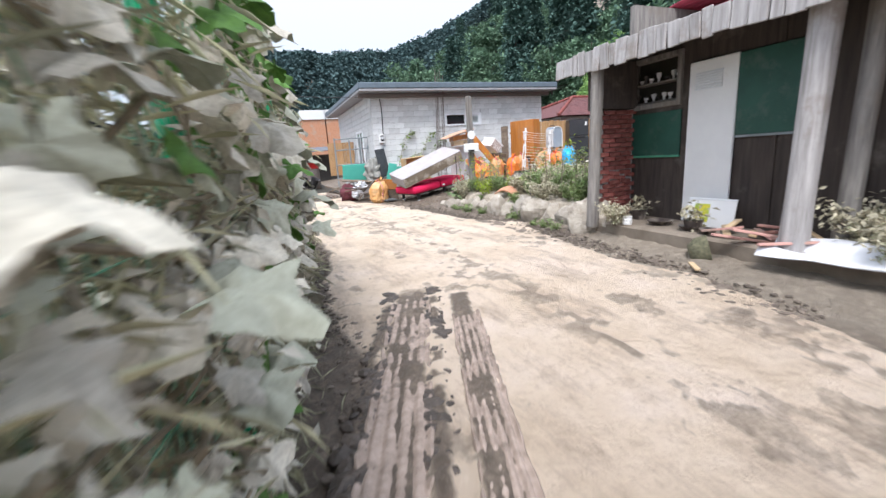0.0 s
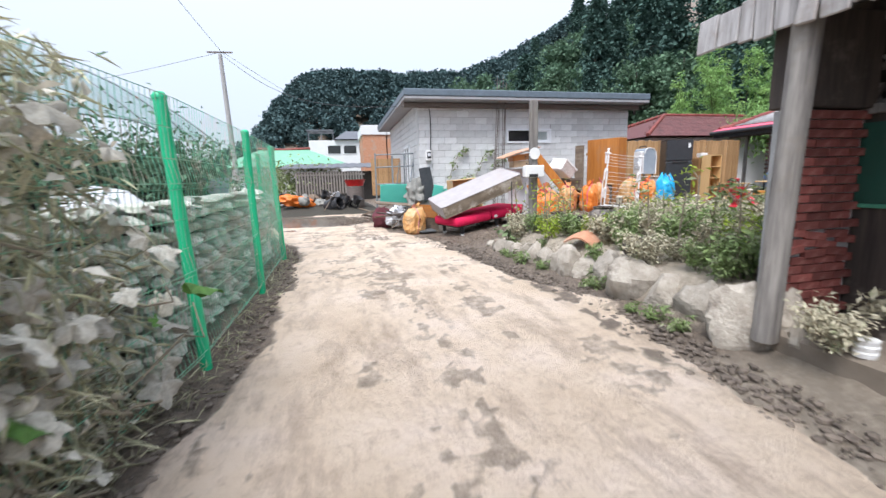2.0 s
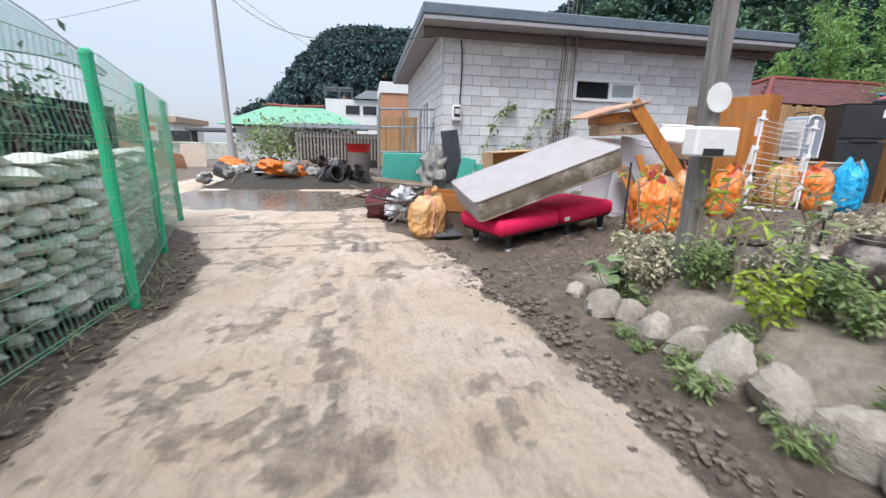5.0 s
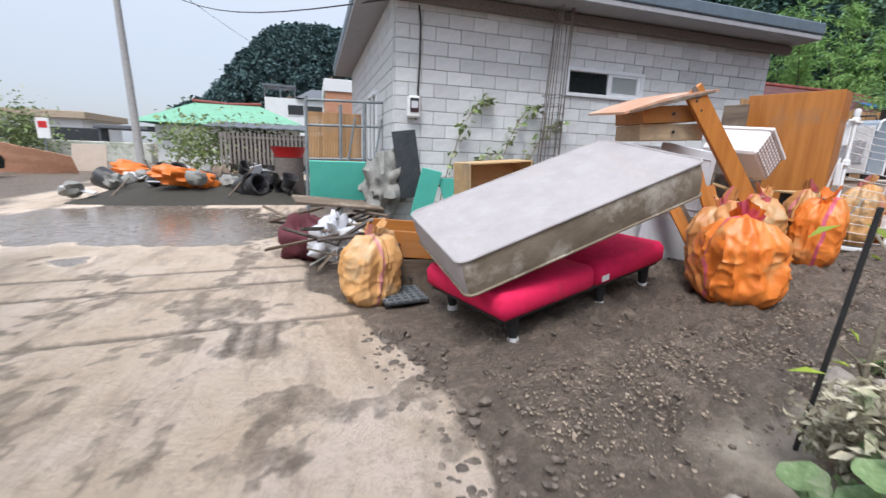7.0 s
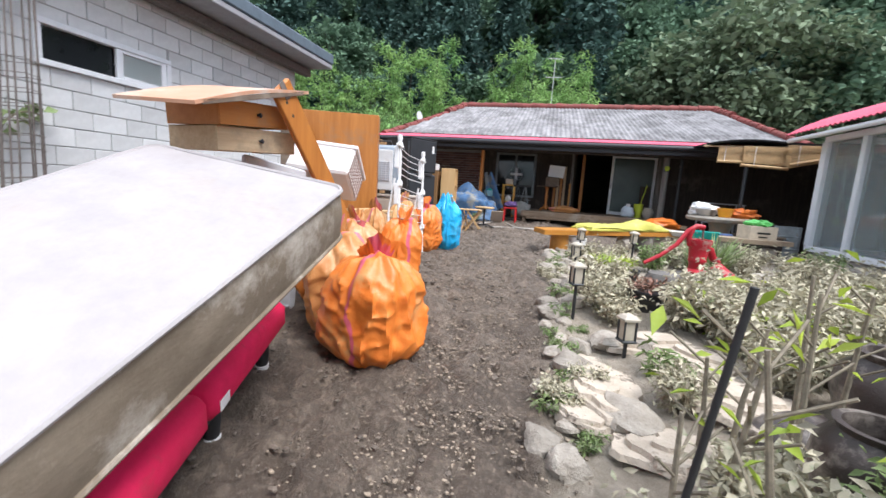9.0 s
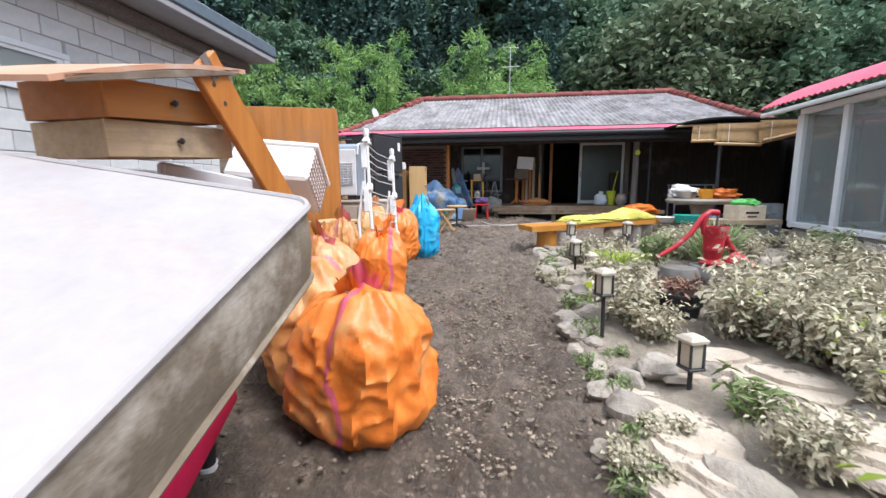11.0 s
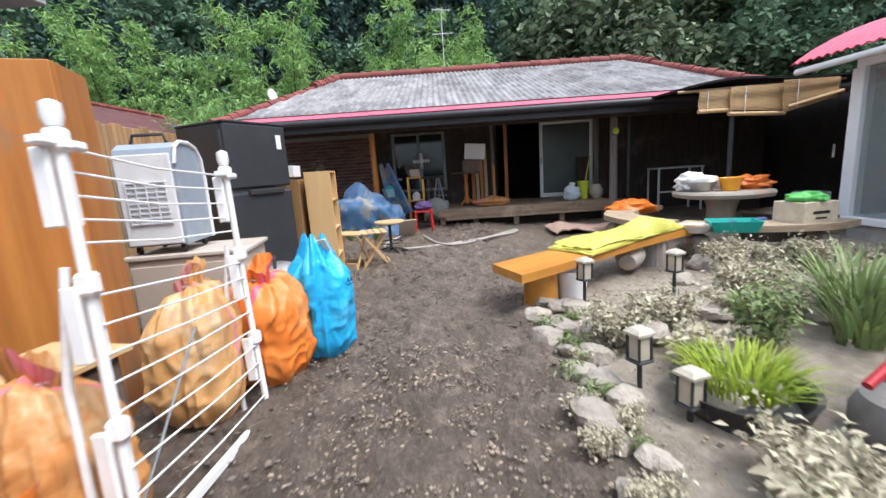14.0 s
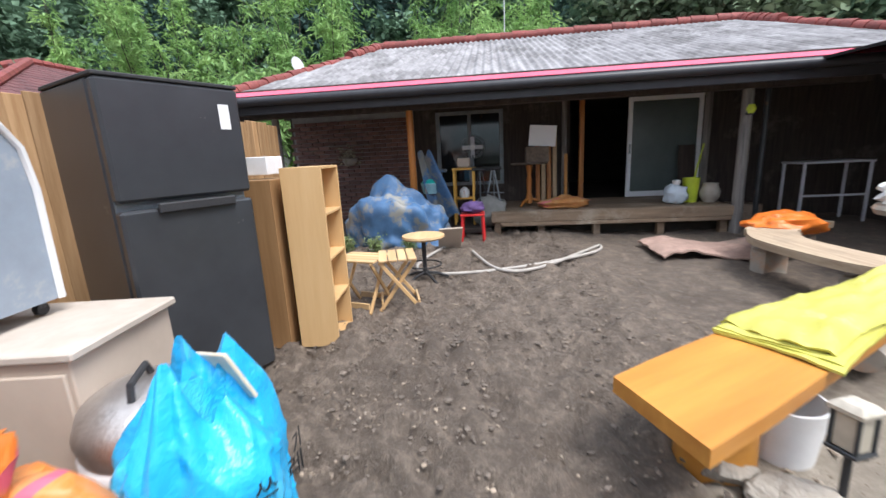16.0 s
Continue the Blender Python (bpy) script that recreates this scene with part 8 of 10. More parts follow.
for k in range(30):
    plant(rg1.choice([4, 4, 1]), 5.2 + 4.8 * rg1.random(), rg1.uniform(10.0, 10.34), rg1.uniform(0.35, 0.7))
for k in range(22):
    plant(4, rg1.uniform(3.9, 4.5), rg1.uniform(5.0, 9.9), rg1.uniform(0.5, 0.95))
for k in range(26):
    plant(rg1.choice([0, 0, 1]), rg1.uniform(7.2, 11.6), rg1.uniform(6.4, 8.6), rg1.uniform(0.6, 1.0))


def stalk(x, y, h, seed, leafy, mt, label="thin bare stalk with a few fresh leaves"):
    rg_ = np.random.default_rng(seed)
    s = thing("garden_stalk", label, "plant", pose(x, y, gzf(x, y)), group="garden stalks")
    lx, ly = rg_.normal(0, 0.06, 2)
    g = Geo().tube([(0, 0, -0.05), (lx * 0.5, ly * 0.3, h * 0.5), (lx, ly, h)], 0.014, 7, 0.007)
    top = []
    for k in range(4):
        a, z = rg_.uniform(0, 6.28), h * rg_.uniform(0.45, 0.95)
        e = Vector((lx * z / h + 0.15 * math.cos(a), ly * z / h + 0.15 * math.sin(a), z + 0.12))
        part("twig", Geo().tube([(lx * z / h, ly * z / h, z), tuple(e)], 0.005, 5), stem_dry, s)
        top.append(e)
    part("stem", g, stem_dry, s)
    if leafy:
        P = np.array([tuple(top[i % 4]) for i in range(leafy)]) + rg_.normal(0, 0.07, (leafy, 3))
        part("foliage", leaf_mesh("foliage", P, 0.1, mt, rg_, 0.32, 0.2), None, s)


for k, (x, y, h, n, mt) in enumerate(((5.25, 9.55, 0.62, 5, bright_leaf), (5.36, 9.28, 0.78, 9, bright_leaf), (5.5, 9.05, 0.7, 4, bright_leaf), (5.2, 9.68, 0.55, 4, bright_leaf), (4.62, 9.2, 0.75, 9, bright_leaf), (4.72, 8.9, 0.8, 12, bright_leaf),
                                      (4.85, 8.5, 0.62, 30, garden_leaf), (4.55, 8.75, 0.65, 26, bright_leaf), (5.3, 7.2, 0.8, 40, garden_leaf), (5.0, 6.4, 0.75, 50, garden_leaf), (4.9, 5.9, 0.85, 50, garden_leaf), (5.1, 5.5, 0.8, 40, bright_leaf), (5.6, 6.8, 0.9, 40, bright_leaf), (5.9, 7.6, 0.7, 30, bright_leaf), (4.75, 5.4, 0.8, 40, garden_leaf))):
    stalk(x, y, h, 70 + k, n, mt)
for k, (x, y, h, n) in enumerate(((4.55, 9.72, 0.85, 16), (4.68, 9.92, 0.62, 5), (4.8, 9.75, 0.72, 4), (5.0, 9.45, 0.8, 8))):
    stalk(x, y, h, 170 + k, n, bright_leaf, "knobbly bare stalk with fresh yellow-green leaves")
for x, y, sc in ((4.55, 9.62, 1.15), (4.8, 9.55, 1.0), (4.62, 9.85, 0.8), (4.42, 9.4, 0.9)):
    plant(0, x, y, sc)
lp = thing("squash_seedling", "low clump of round pale-green leaves over the boulders", "plant", pose(4.3, 9.6, gzf(4.3, 9.6)))
round_leaf = Geo().sheet(lambda u, v: (0.5 * u * math.cos(6.283 * v), 0.5 * u * math.sin(6.283 * v), 0.12 * u * u + 0.04 * u * math.sin(31 * v)), 4, 20, 0.01).mesh("leaf", material("squash_leaf", (0.3, 0.42, 0.2), (0.17, 0.27, 0.11), scale=9, rough=0.6, rand=0.3, translucent=0.25, stain=(0.5, 0.5, 0.36), stain_at=(0.55, 0.7)), 60)
rgl = random.Random(4)
for k in range(22):
    a, r = rgl.uniform(0, 6.28), rgl.uniform(0.03, 0.24)
    z, sc = rgl.uniform(0.16, 0.36), rgl.uniform(0.09, 0.15)
    lx, ly = r * math.cos(a), r * math.sin(a)
    part("leaf", round_leaf, None, lp, m=pose(lx, ly, z, rgl.uniform(-30, 30), rgl.uniform(-30, 30), 0) @ Matrix.Diagonal((sc, sc, sc, 1)))
    part("leaf_stalk", Geo().tube([(lx * 0.3, ly * 0.3, -0.02), (lx * 0.8, ly * 0.8, z * 0.6), (lx, ly, z)], 0.004, 5), garden_leaf, lp)
ps = tagged(part("black_stake", Geo().tube([(4.55, 10.0, 0.2), (4.48, 9.9, 1.25)], 0.01, 8), rubber, smooth=True), "black plastic stake leaning in the garden bed", "stake")
for x, y in ((8.42, 8.08), (7.6, 10.05)):
    tg = thing("plant_tag", "small yellow plant marker stuck in the silt", "plant marker", pose(x, y, gzf(x, y)))
    part("pin", Geo().box(0.008, 0.008, 0.16, pose(0, 0, 0.07), 0.001), lime_plastic, tg)
    part("tag", Geo().box(0.006, 0.05, 0.05, pose(0, 0, 0.17), 0.004), lime_plastic, tg)

# Wooden pole with a white box and a small dish.
pl = thing("utility_post", "old square wooden post with a white box and small dish", "post", pose(4.62, 9.28, 0.3))
part("post", Geo().box(0.12, 0.12, 2.3, pose(0, 0, 1.15), 0.012), weathered_wood, pl)
bx = part("junction_box", Geo().box(0.34, 0.14, 0.2, pose(-0.05, -0.12, 1.12), 0.015), white_plastic, pl, "white junction box")
part("slot", Geo().box(0.16, 0.01, 0.05, pose(-0.08, -0.192, 1.05), 0.003), rubber, bx)
part("dish", Geo().lathe([(0.02, 0), (0.07, 0.01), (0.1, 0.03)], 16, pose(-0.02, -0.07, 1.42, 90, 0, 0)), white_plastic, pl, "small round white dish", smooth=True)


# ---- shed floor clutter ----
def shed_clutter():
    f = thing("picture_frame", "white frame with a yellow printed picture leaning on the wall", "picture frame", pose(4.85, 3.42, 0.21, 0, 14, 6))
    part("panel", Geo().box(0.02, 0.56, 0.34, pose(0, 0, 0.17), 0.004), white_paint, f)
    part("print", Geo().box(0.004, 0.18, 0.22, pose(-0.013, 0.1, 0.17), 0.001), yellow_print, f, "yellow and green printed label")
    part("edge", Geo().box(0.03, 0.56, 0.02, pose(-0.002, 0, 0.34), 0.003), white_pvc, f)
    for x, y, r in ((4.68, 3.95, 0.16), (4.62, 3.45, 0.15), (4.55, 3.2, 0.1)):
        b = thing("shallow_bowl", "dark shallow bowl on the shed slab", "bowl", pose(x, y, 0.2), group="shed bowls")
        part("bowl_wall", Geo().lathe([(r * 0.6, 0), (r, 0.06), (r * 0.94, 0.06), (r * 0.5, 0.015)], 20), clay_jar, b, smooth=True)
    for x, y, s_ in ((4.85, 4.45, 3), (4.6, 3.42, 4)):
        q = thing("potted_plant", "small dusty potted plant by the shed wall", "plant", pose(x, y, 0.2), group="potted plants")
        part("pot_wall", Geo().lathe([(0.08, 0), (0.11, 0.14), (0.115, 0.14), (0.1, 0.13)], 18), clay_jar, q, smooth=True)
        rg_ = np.random.default_rng(s_)
        part("foliage", leaf_mesh("foliage", rg_.normal(0, 0.06, (90, 3)) + np.array([0, 0, 0.2]), 0.08, muddy_leaf, rg_), None, q)
    rg_ = random.Random(17)
    for k in range(11):
        L = rg_.uniform(0.25, 0.6)
        p = tagged(part("pink_batten", Geo().box(0.07, L, 0.025, None, 0.004), pink_wood if k % 3 else raw_wood), "broken pinkish wooden batten lying by the shed", "wood", "broken battens")
        at(p, pose(4.45 + rg_.uniform(-0.15, 0.3), 2.65 + rg_.uniform(-0.4, 0.45), 0.24 + 0.03 * (k % 4), rg_.uniform(-14, 14), rg_.uniform(-18, 18), rg_.uniform(0, 180)))
    tp = tagged(part("grey_sheet", Geo().sheet(lambda u, v: (4.15 + 0.75 * v, 2.45 - 1.8 * u, 0.16 + 0.12 * math.sin(math.pi * v) + 0.05 * math.sin(14 * v + 3 * u) + 0.04 * noise.noise(Vector((u * 4, v * 4, 8)))), 30, 24, 0.012), pale_grey, smooth=70), "pale mud-streaked plastic sheet crumpled by the shed", "sheeting")
    ba = thing("wire_basket", "overturned mossy basket in the gutter", "basket", pose(4.2, 3.15, 0.02, 75, 0, 40))
    part("basket_wall", Geo().lathe([(0.1, 0), (0.17, 0.08), (0.18, 0.2), (0.16, 0.2), (0.1, 0.03)], 20), moss, ba, smooth=True)
    pk = tagged(part("offcut", Geo().box(0.26, 0.05, 0.02, None, 0.003), raw_wood), "pale wood offcut lying in the gutter", "wood")
    at(pk, pose(3.75, 2.75, 0.05, 0, 0, 50))
    can = thing("tin_can", "ribbed pale tin pot at the slab's edge", "pot", pose(4.42, 4.25, 0.2))
    part("tin_wall", Geo().lathe([(0.06, 0), (0.065, 0.03), (0.06, 0.04), (0.066, 0.07), (0.06, 0.08), (0.066, 0.11), (0.055, 0.11)], 18), white_plastic, can, smooth=30)
    for x, y, s_ in ((4.75, 1.9, 1.2), (4.5, 1.55, 1.0), (4.35, 4.4, 0.8)):
        plant(0, x, y, s_).location.z = 0.2


shed_clutter()


# ---- rubbish at the junction ----
def heap():
    rg_ = random.Random(31)
    b = thing("teal_table_top", "teal laminate table top on its side in the debris", "table top", pose(3.02, 15.75, 0.55, 14, 0, 3))
    part("top", Geo().box(0.95, 0.03, 0.62, pose(0, 0, 0.36), 0.006), teal_board, b)
    b = thing("teal_board", "teal board leaning on the block wall", "board", pose(4.12, 15.05, 0.42, 10, 12, -6))
    part("panel", Geo().box(0.3, 0.025, 0.75, pose(0, 0, 0.37), 0.005), teal_board, b)
    b = thing("teal_offcut", "pointed teal board offcut by the wall", "board", pose(4.5, 15.0, 0.42, 6, 0, 0))
    part("panel", Geo().add([(-0.14, 0, 0.6), (0.14, 0, 0.6), (0.06, 0, 0.0), (-0.14, 0.02, 0.6), (0.14, 0.02, 0.6), (0.06, 0.02, 0.0)], [(0, 1, 2), (5, 4, 3), (0, 3, 4, 1), (1, 4, 5, 2), (2, 5, 3, 0)]), teal_board, b)
    b = thing("black_board", "dark grey board leaning on the block wall", "board", pose(4.05, 15.25, 0.7, -6, -8, 0))
    part("panel", Geo().box(0.36, 0.03, 1.0, pose(0, 0, 0.5), 0.005), dark_metal, b)
    b = thing("grey_tarp", "crumpled grey plastic sheeting over the debris", "sheeting", pose(3.65, 15.5, 0.85))
    part("folds", Geo().blob(0.34, 0.3, 0.42, None, 22, 0.6, 2.6, 4.2), cloth_grey, b, smooth=60)
    b = thing("long_panel", "muddy counter panel lying across the debris", "board", pose(2.95, 15.2, 0.62, 8, 6, 12))
    part("panel", Geo().box(1.25, 0.4, 0.035, None, 0.006), mud_wood, b)
    b = thing("maroon_bag", "maroon cloth bag slumped at the lane's edge", "bag", pose(2.5, 14.4, 0.0))
    part("bag_body", Geo().blob(0.3, 0.26, 0.3, pose(0, 0, 0.25), 18, 0.4, 2.0, 6.1, 0.15), maroon_cloth, b, smooth=60)
    b = thing("silver_sheet", "silvery plastic sheeting on the debris", "sheeting", pose(2.85, 14.1, 0.32))
    part("folds", Geo().blob(0.3, 0.26, 0.26, None, 18, 0.6, 2.4, 8.8), pale_grey, b, smooth=50)
    b = thing("wood_cabinet", "open tan wooden cabinet behind the mattress", "cabinet", pose(4.72, 13.65, 0.35, 0, -4, 8))
    for a in ((0.85, 0.4, 0.02, 0, 0, 0.95), (0.85, 0.4, 0.02, 0, 0, 0.5), (0.02, 0.4, 0.94, -0.415, 0, 0.47), (0.02, 0.4, 0.94, 0.415, 0, 0.47), (0.81, 0.01, 0.92, 0, 0.19, 0.47)):
        part("board", Geo().box(a[0], a[1], a[2], pose(a[3], a[4], a[5]), 0.003), light_wood_x, b)
    g = tagged(part("drain_grate", Geo().box(0.42, 0.36, 0.02, None, 0.003), dark_metal), "wire drain grate lying in the mud", "grate")
    at(g, pose(3.36, 12.6, 0.07, 4, 0, 10))
    bar = Geo().box(0.42, 0.012, 0.03, None, 0).mesh("bar", grey_pipe)
    bar2 = Geo().box(0.012, 0.36, 0.03, None, 0).mesh("bar", grey_pipe)
    for k in range(6):
        part("bar", bar, None, g, m=pose(0, -0.15 + 0.06 * k, 0.012))
        part("bar", bar2, None, g, m=pose(-0.18 + 0.072 * k, 0, 0.014))
    # Sticks and boards.
    for k in range(46):
        L = rg_.uniform(0.4, 1.3)
        mt = rg_.choice([mud_wood, weathered_wood, dark_wood, mud_wood, raw_wood])
        p = tagged(part("debris_stick", Geo().box(rg_.uniform(0.02, 0.07), rg_.uniform(0.015, 0.04), L, None, 0.003), mt), "muddy broken stick in the debris", "wood", "debris sticks")
        x, y = (rg_.uniform(2.5, 3.3), rg_.uniform(13.4, 14.9)) if k < 26 else (rg_.uniform(2.2, 3.7), rg_.uniform(15.0, 16.2))
        at(p, pose(x, y, 0.12 + rg_.random() * 0.4, rg_.uniform(60, 105), rg_.uniform(-40, 40), rg_.uniform(0, 180)))


heap()


def pipe_gate():
    g = thing("pipe_gate", "grey steel pipe gate frame standing beside the block house", "gate", pose(0, 0, 0))
    for x, h in ((2.5, 2.2), (3.05, 2.1), (3.45, 2.15), (3.78, 2.2)):
        part("upright", Geo().tube([(x, 16.5, 0.1), (x + 0.02, 16.5, h)], 0.028, 8), grey_pipe, g, smooth=True)
    for z in (0.7, 1.2, 1.75, 2.15):
        part("rail", Geo().tube([(2.5, 16.5, z), (3.8, 16.5, z + 0.03)], 0.022, 8), grey_pipe, g, smooth=True)
    part("brace", Geo().tube([(3.5, 16.45, 0.4), (3.75, 16.45, 1.9)], 0.018, 8), grey_pipe, g)
    part("brace", Geo().tube([(3.05, 16.45, 0.4), (3.3, 16.45, 1.9)], 0.018, 8), grey_pipe, g)
    f = thing("slat_screen", "brown bamboo slat screen behind the gate", "screen", pose(0, 0, 0))
    sl = Geo().box(0.05, 0.02, 1.35, None, 0.004).mesh("slat", fence_wood)
    for k in range(20):
        part("slat", sl, None, f, m=pose(2.55 + 0.055 * k, 18.5, 1.45))


pipe_gate()


def board_fence():
    f = thing("board_fence", "tall brown wooden board fence across the yard", "fence", kind="structure")
    rg_ = random.Random(6)
    me = [Geo().box(0.118, 0.022, 1.85, None, 0.004).mesh("board", fence_wood), Geo().box(0.118, 0.022, 1.8, None, 0.004).mesh("board", fence_wood)]
    x = 8.7
    while x < 14.2:
        part("board", rg_.choice(me), None, f, m=pose(x, 13.9 + 0.006 * math.sin(x * 30), 0.5 + 0.9, 0, 0.4 * math.sin(x * 17), 0))
        x += 0.121
    for z in (0.8, 1.9):
        part("rail", Geo().span(8.6, 14.2, 13.93, 13.97, z, z + 0.07), fence_wood, f)


board_fence()


def tile_house():
    h = thing("tile_roof_house", "low house with a dark maroon hipped tile roof", "house", kind="structure")
    x0, x1, y0, y1, ze = 13.2, 24.0, 17.0, 23.0, 2.75
    part("wall", Geo().span(x0 + 0.6, x1 - 0.6, y0 + 0.6, y1 - 0.6, 0.3, ze, 0), far_wall, h)
    A, B = Vector((16.5, 20, 3.95)), Vector((21, 20, 3.95))
    c = [Vector((x0, y0, ze)), Vector((x1, y0, ze)), Vector((x1, y1, ze)), Vector((x0, y1, ze))]
    g = Geo().add([tuple(v) for v in c] + [tuple(A), tuple(B)], [(0, 1, 5, 4), (1, 2, 5), (2, 3, 4, 5), (3, 0, 4)])
    roof = part("roof", g, maroon_tile, h, "dark maroon tiles with white mortar ridges")
    tiles = Geo()
    for i in range(14):
        for j in range(60):
            v = i / 14
            x = x0 + 0.1 + j * 0.18
            lo, hi = x0 + (A.x - x0) * v, x1 - (x1 - B.x) * v
            if lo < x < hi:
                tiles.box(0.17, 0.24, 0.03, pose(x, y0 + 3.0 * v + 0.1, ze + 1.2 * v + 0.06, 20, 0, 0), 0.004)
    part("tiles", tiles, maroon_tile, roof)["kind"] = "stuff"
    for p, q, n in ((A, B, 20), (c[0], A, 22), (c[1], B, 22), (c[3], A, 22)):
        me = Geo().cyl((0, 0, 0), (0, 0, (q - p).length / n * 0.9), 0.07, 0.08, 8).mesh("ridge_tile", red_tile)
        rot = (q - p).to_track_quat("Z", "X").to_matrix().to_4x4()
        for k in range(n):
            part("ridge_tile", me, None, roof, m=Matrix.Translation(p + (q - p) * (k / n) + Vector((0, 0, 0.06))) @ rot)
    part("blue_patch", Geo().sheet(lambda u, v: (19 + 1.4 * u, 18.0 + 0.5 * v, 3.25 + 0.2 * v), 4, 2, 0.01), material("blue_patch", (0.05, 0.18, 0.5), rough=0.5, bump=0), roof)


tile_house()


def far_heap():
    rg_ = random.Random(77)
    mound = Geo().sheet(lambda u, v: (-2.6 + 5.6 * u, 19.5 + 6.5 * v, 0.02 + 0.55 * math.sin(math.pi * u) ** 0.7 * math.sin(math.pi * v) * (1 + 0.5 * noise.noise(Vector((u * 6, v * 6, 3))))), 40, 40)
    tagged(part("mud_mound", mound, dark_fill, smooth=True), "mound of dark mud under the flood debris", "mud heap", kind="structure")
    for k in range(60):
        kind = rg_.choice(["stick", "board", "pot", "bag", "pale"])
        x, y = rg_.uniform(-2.6, 2.2), rg_.uniform(20.2, 24.5)
        z = 0.15 + 0.4 * math.sin(math.pi * (x + 2.6) / 5.6) * rg_.random()
        if kind == "stick":
            p = part("debris_stick", Geo().tube([(0, 0, -0.6), (0.05, 0, 0), (0, 0.04, 0.6)], 0.022, 6), rg_.choice([mud_wood, pale_grey, rust_iron]))
            tagged(p, "muddy pole in the flood debris", "wood", "far debris")
        elif kind == "board":
            p = tagged(part("debris_board", Geo().box(0.3, 0.03, 0.6, None, 0.005), rg_.choice([mud_wood, raw_wood, white_paint, pale_grey])), "broken board in the flood debris", "board", "far debris")
        elif kind == "pot":
            p = tagged(part("plant_pot", Geo().lathe([(0.12, 0), (0.2, 0.3), (0.22, 0.3), (0.18, 0.28), (0.1, 0.02)], 16), black_plastic, smooth=40), "black plant pot in the flood debris", "pot", "far debris")
        else:
            p = tagged(part("debris_sack", Geo().blob(0.26, 0.22, 0.18, None, 9, 0.45, 2.2, k), cloth_grey if kind == "bag" else rg_.choice([white_plastic, mud_wood, cloth_grey]), smooth=50), "muddy bundle in the flood debris", "bundle", "far debris")
        at(p, pose(x, y, z + 0.12, rg_.uniform(0, 110), rg_.uniform(-40, 40), rg_.uniform(0, 180)))
    for x, y, z in ((-3.2, 25.5, 0.5), (-0.6, 20.6, 0.62), (-2.9, 24.8, 0.4), (-0.2, 20.8, 0.5)):
        s = tagged(part("orange_sheeting", Geo().blob(0.5, 0.34, 0.24, None, 16, 0.45, 2.2, x), orange_plastic, smooth=50), "orange plastic sheeting heaped on the debris", "sheeting", "orange bundles")
        at(s, pose(x, y, z, 0, 10, 20))
    for x, y in ((-2.2, 21.8), (0.95, 20.6), (1.15, 20.9), (0.8, 20.8)):
        d = thing("black_drum", "dented black plastic drum in the debris", "drum", pose(x, y, 0.28, 70, 0, x * 50), group="black drums")
        part("drum_wall", Geo().lathe([(0.24, 0), (0.26, 0.1), (0.24, 0.2), (0.26, 0.4), (0.27, 0.55), (0.23, 0.55), (0.2, 0.1)], 20), black_plastic, d, smooth=40)
    st = thing("barrel_stand", "rusty barrel with a red basin on it", "barrel", pose(1.98, 21.0, 0.15))
    part("barrel", Geo().lathe([(0.36, 0), (0.36, 0.95), (0.3, 0.97)], 22), rust_iron, st, smooth=40)
    bs = thing("red_basin", "bright red plastic basin on a barrel", "basin", pose(1.98, 21.0, 1.12))
    part("basin_wall", Geo().lathe([(0.34, 0), (0.44, 0.26), (0.46, 0.27), (0.42, 0.25), (0.3, 0.02)], 26), red_plastic, bs, smooth=True)
    ub = thing("utility_pole", "tall grey concrete utility pole", "utility pole", pose(-4.9, 31.5, 0, 1, -1.2, 0))
    part("shaft", Geo().lathe([(0.17, 0), (0.15, 4), (0.11, 9.0)], 16), mortar, ub, smooth=True)
    part("crossarm", Geo().box(1.4, 0.08, 0.08, pose(0, 0, 9.1), 0.01), rust_iron, ub)
    for k, (a, c) in enumerate((((-4.9, 31.5, 9.2), (-40, 60, 12)), ((-4.9, 31.5, 9.1), (6, 70, 10)), ((-4.9, 31.5, 8.9), (3.9, 15.4, 3.5)), ((-4.9, 31.5, 9.0), (-3, -20, 11)))):
        a, c = Vector(a), Vector(c)
        pts_ = [tuple(a.lerp(c, t_) - Vector((0, 0, 1.0 * math.sin(math.pi * t_)))) for t_ in np.linspace(0, 1, 16)]
        tagged(part("overhead_wire", Geo().tube(pts_, 0.012, 5), rubber), "thin black overhead wire", "wire", "overhead wires")


far_heap()


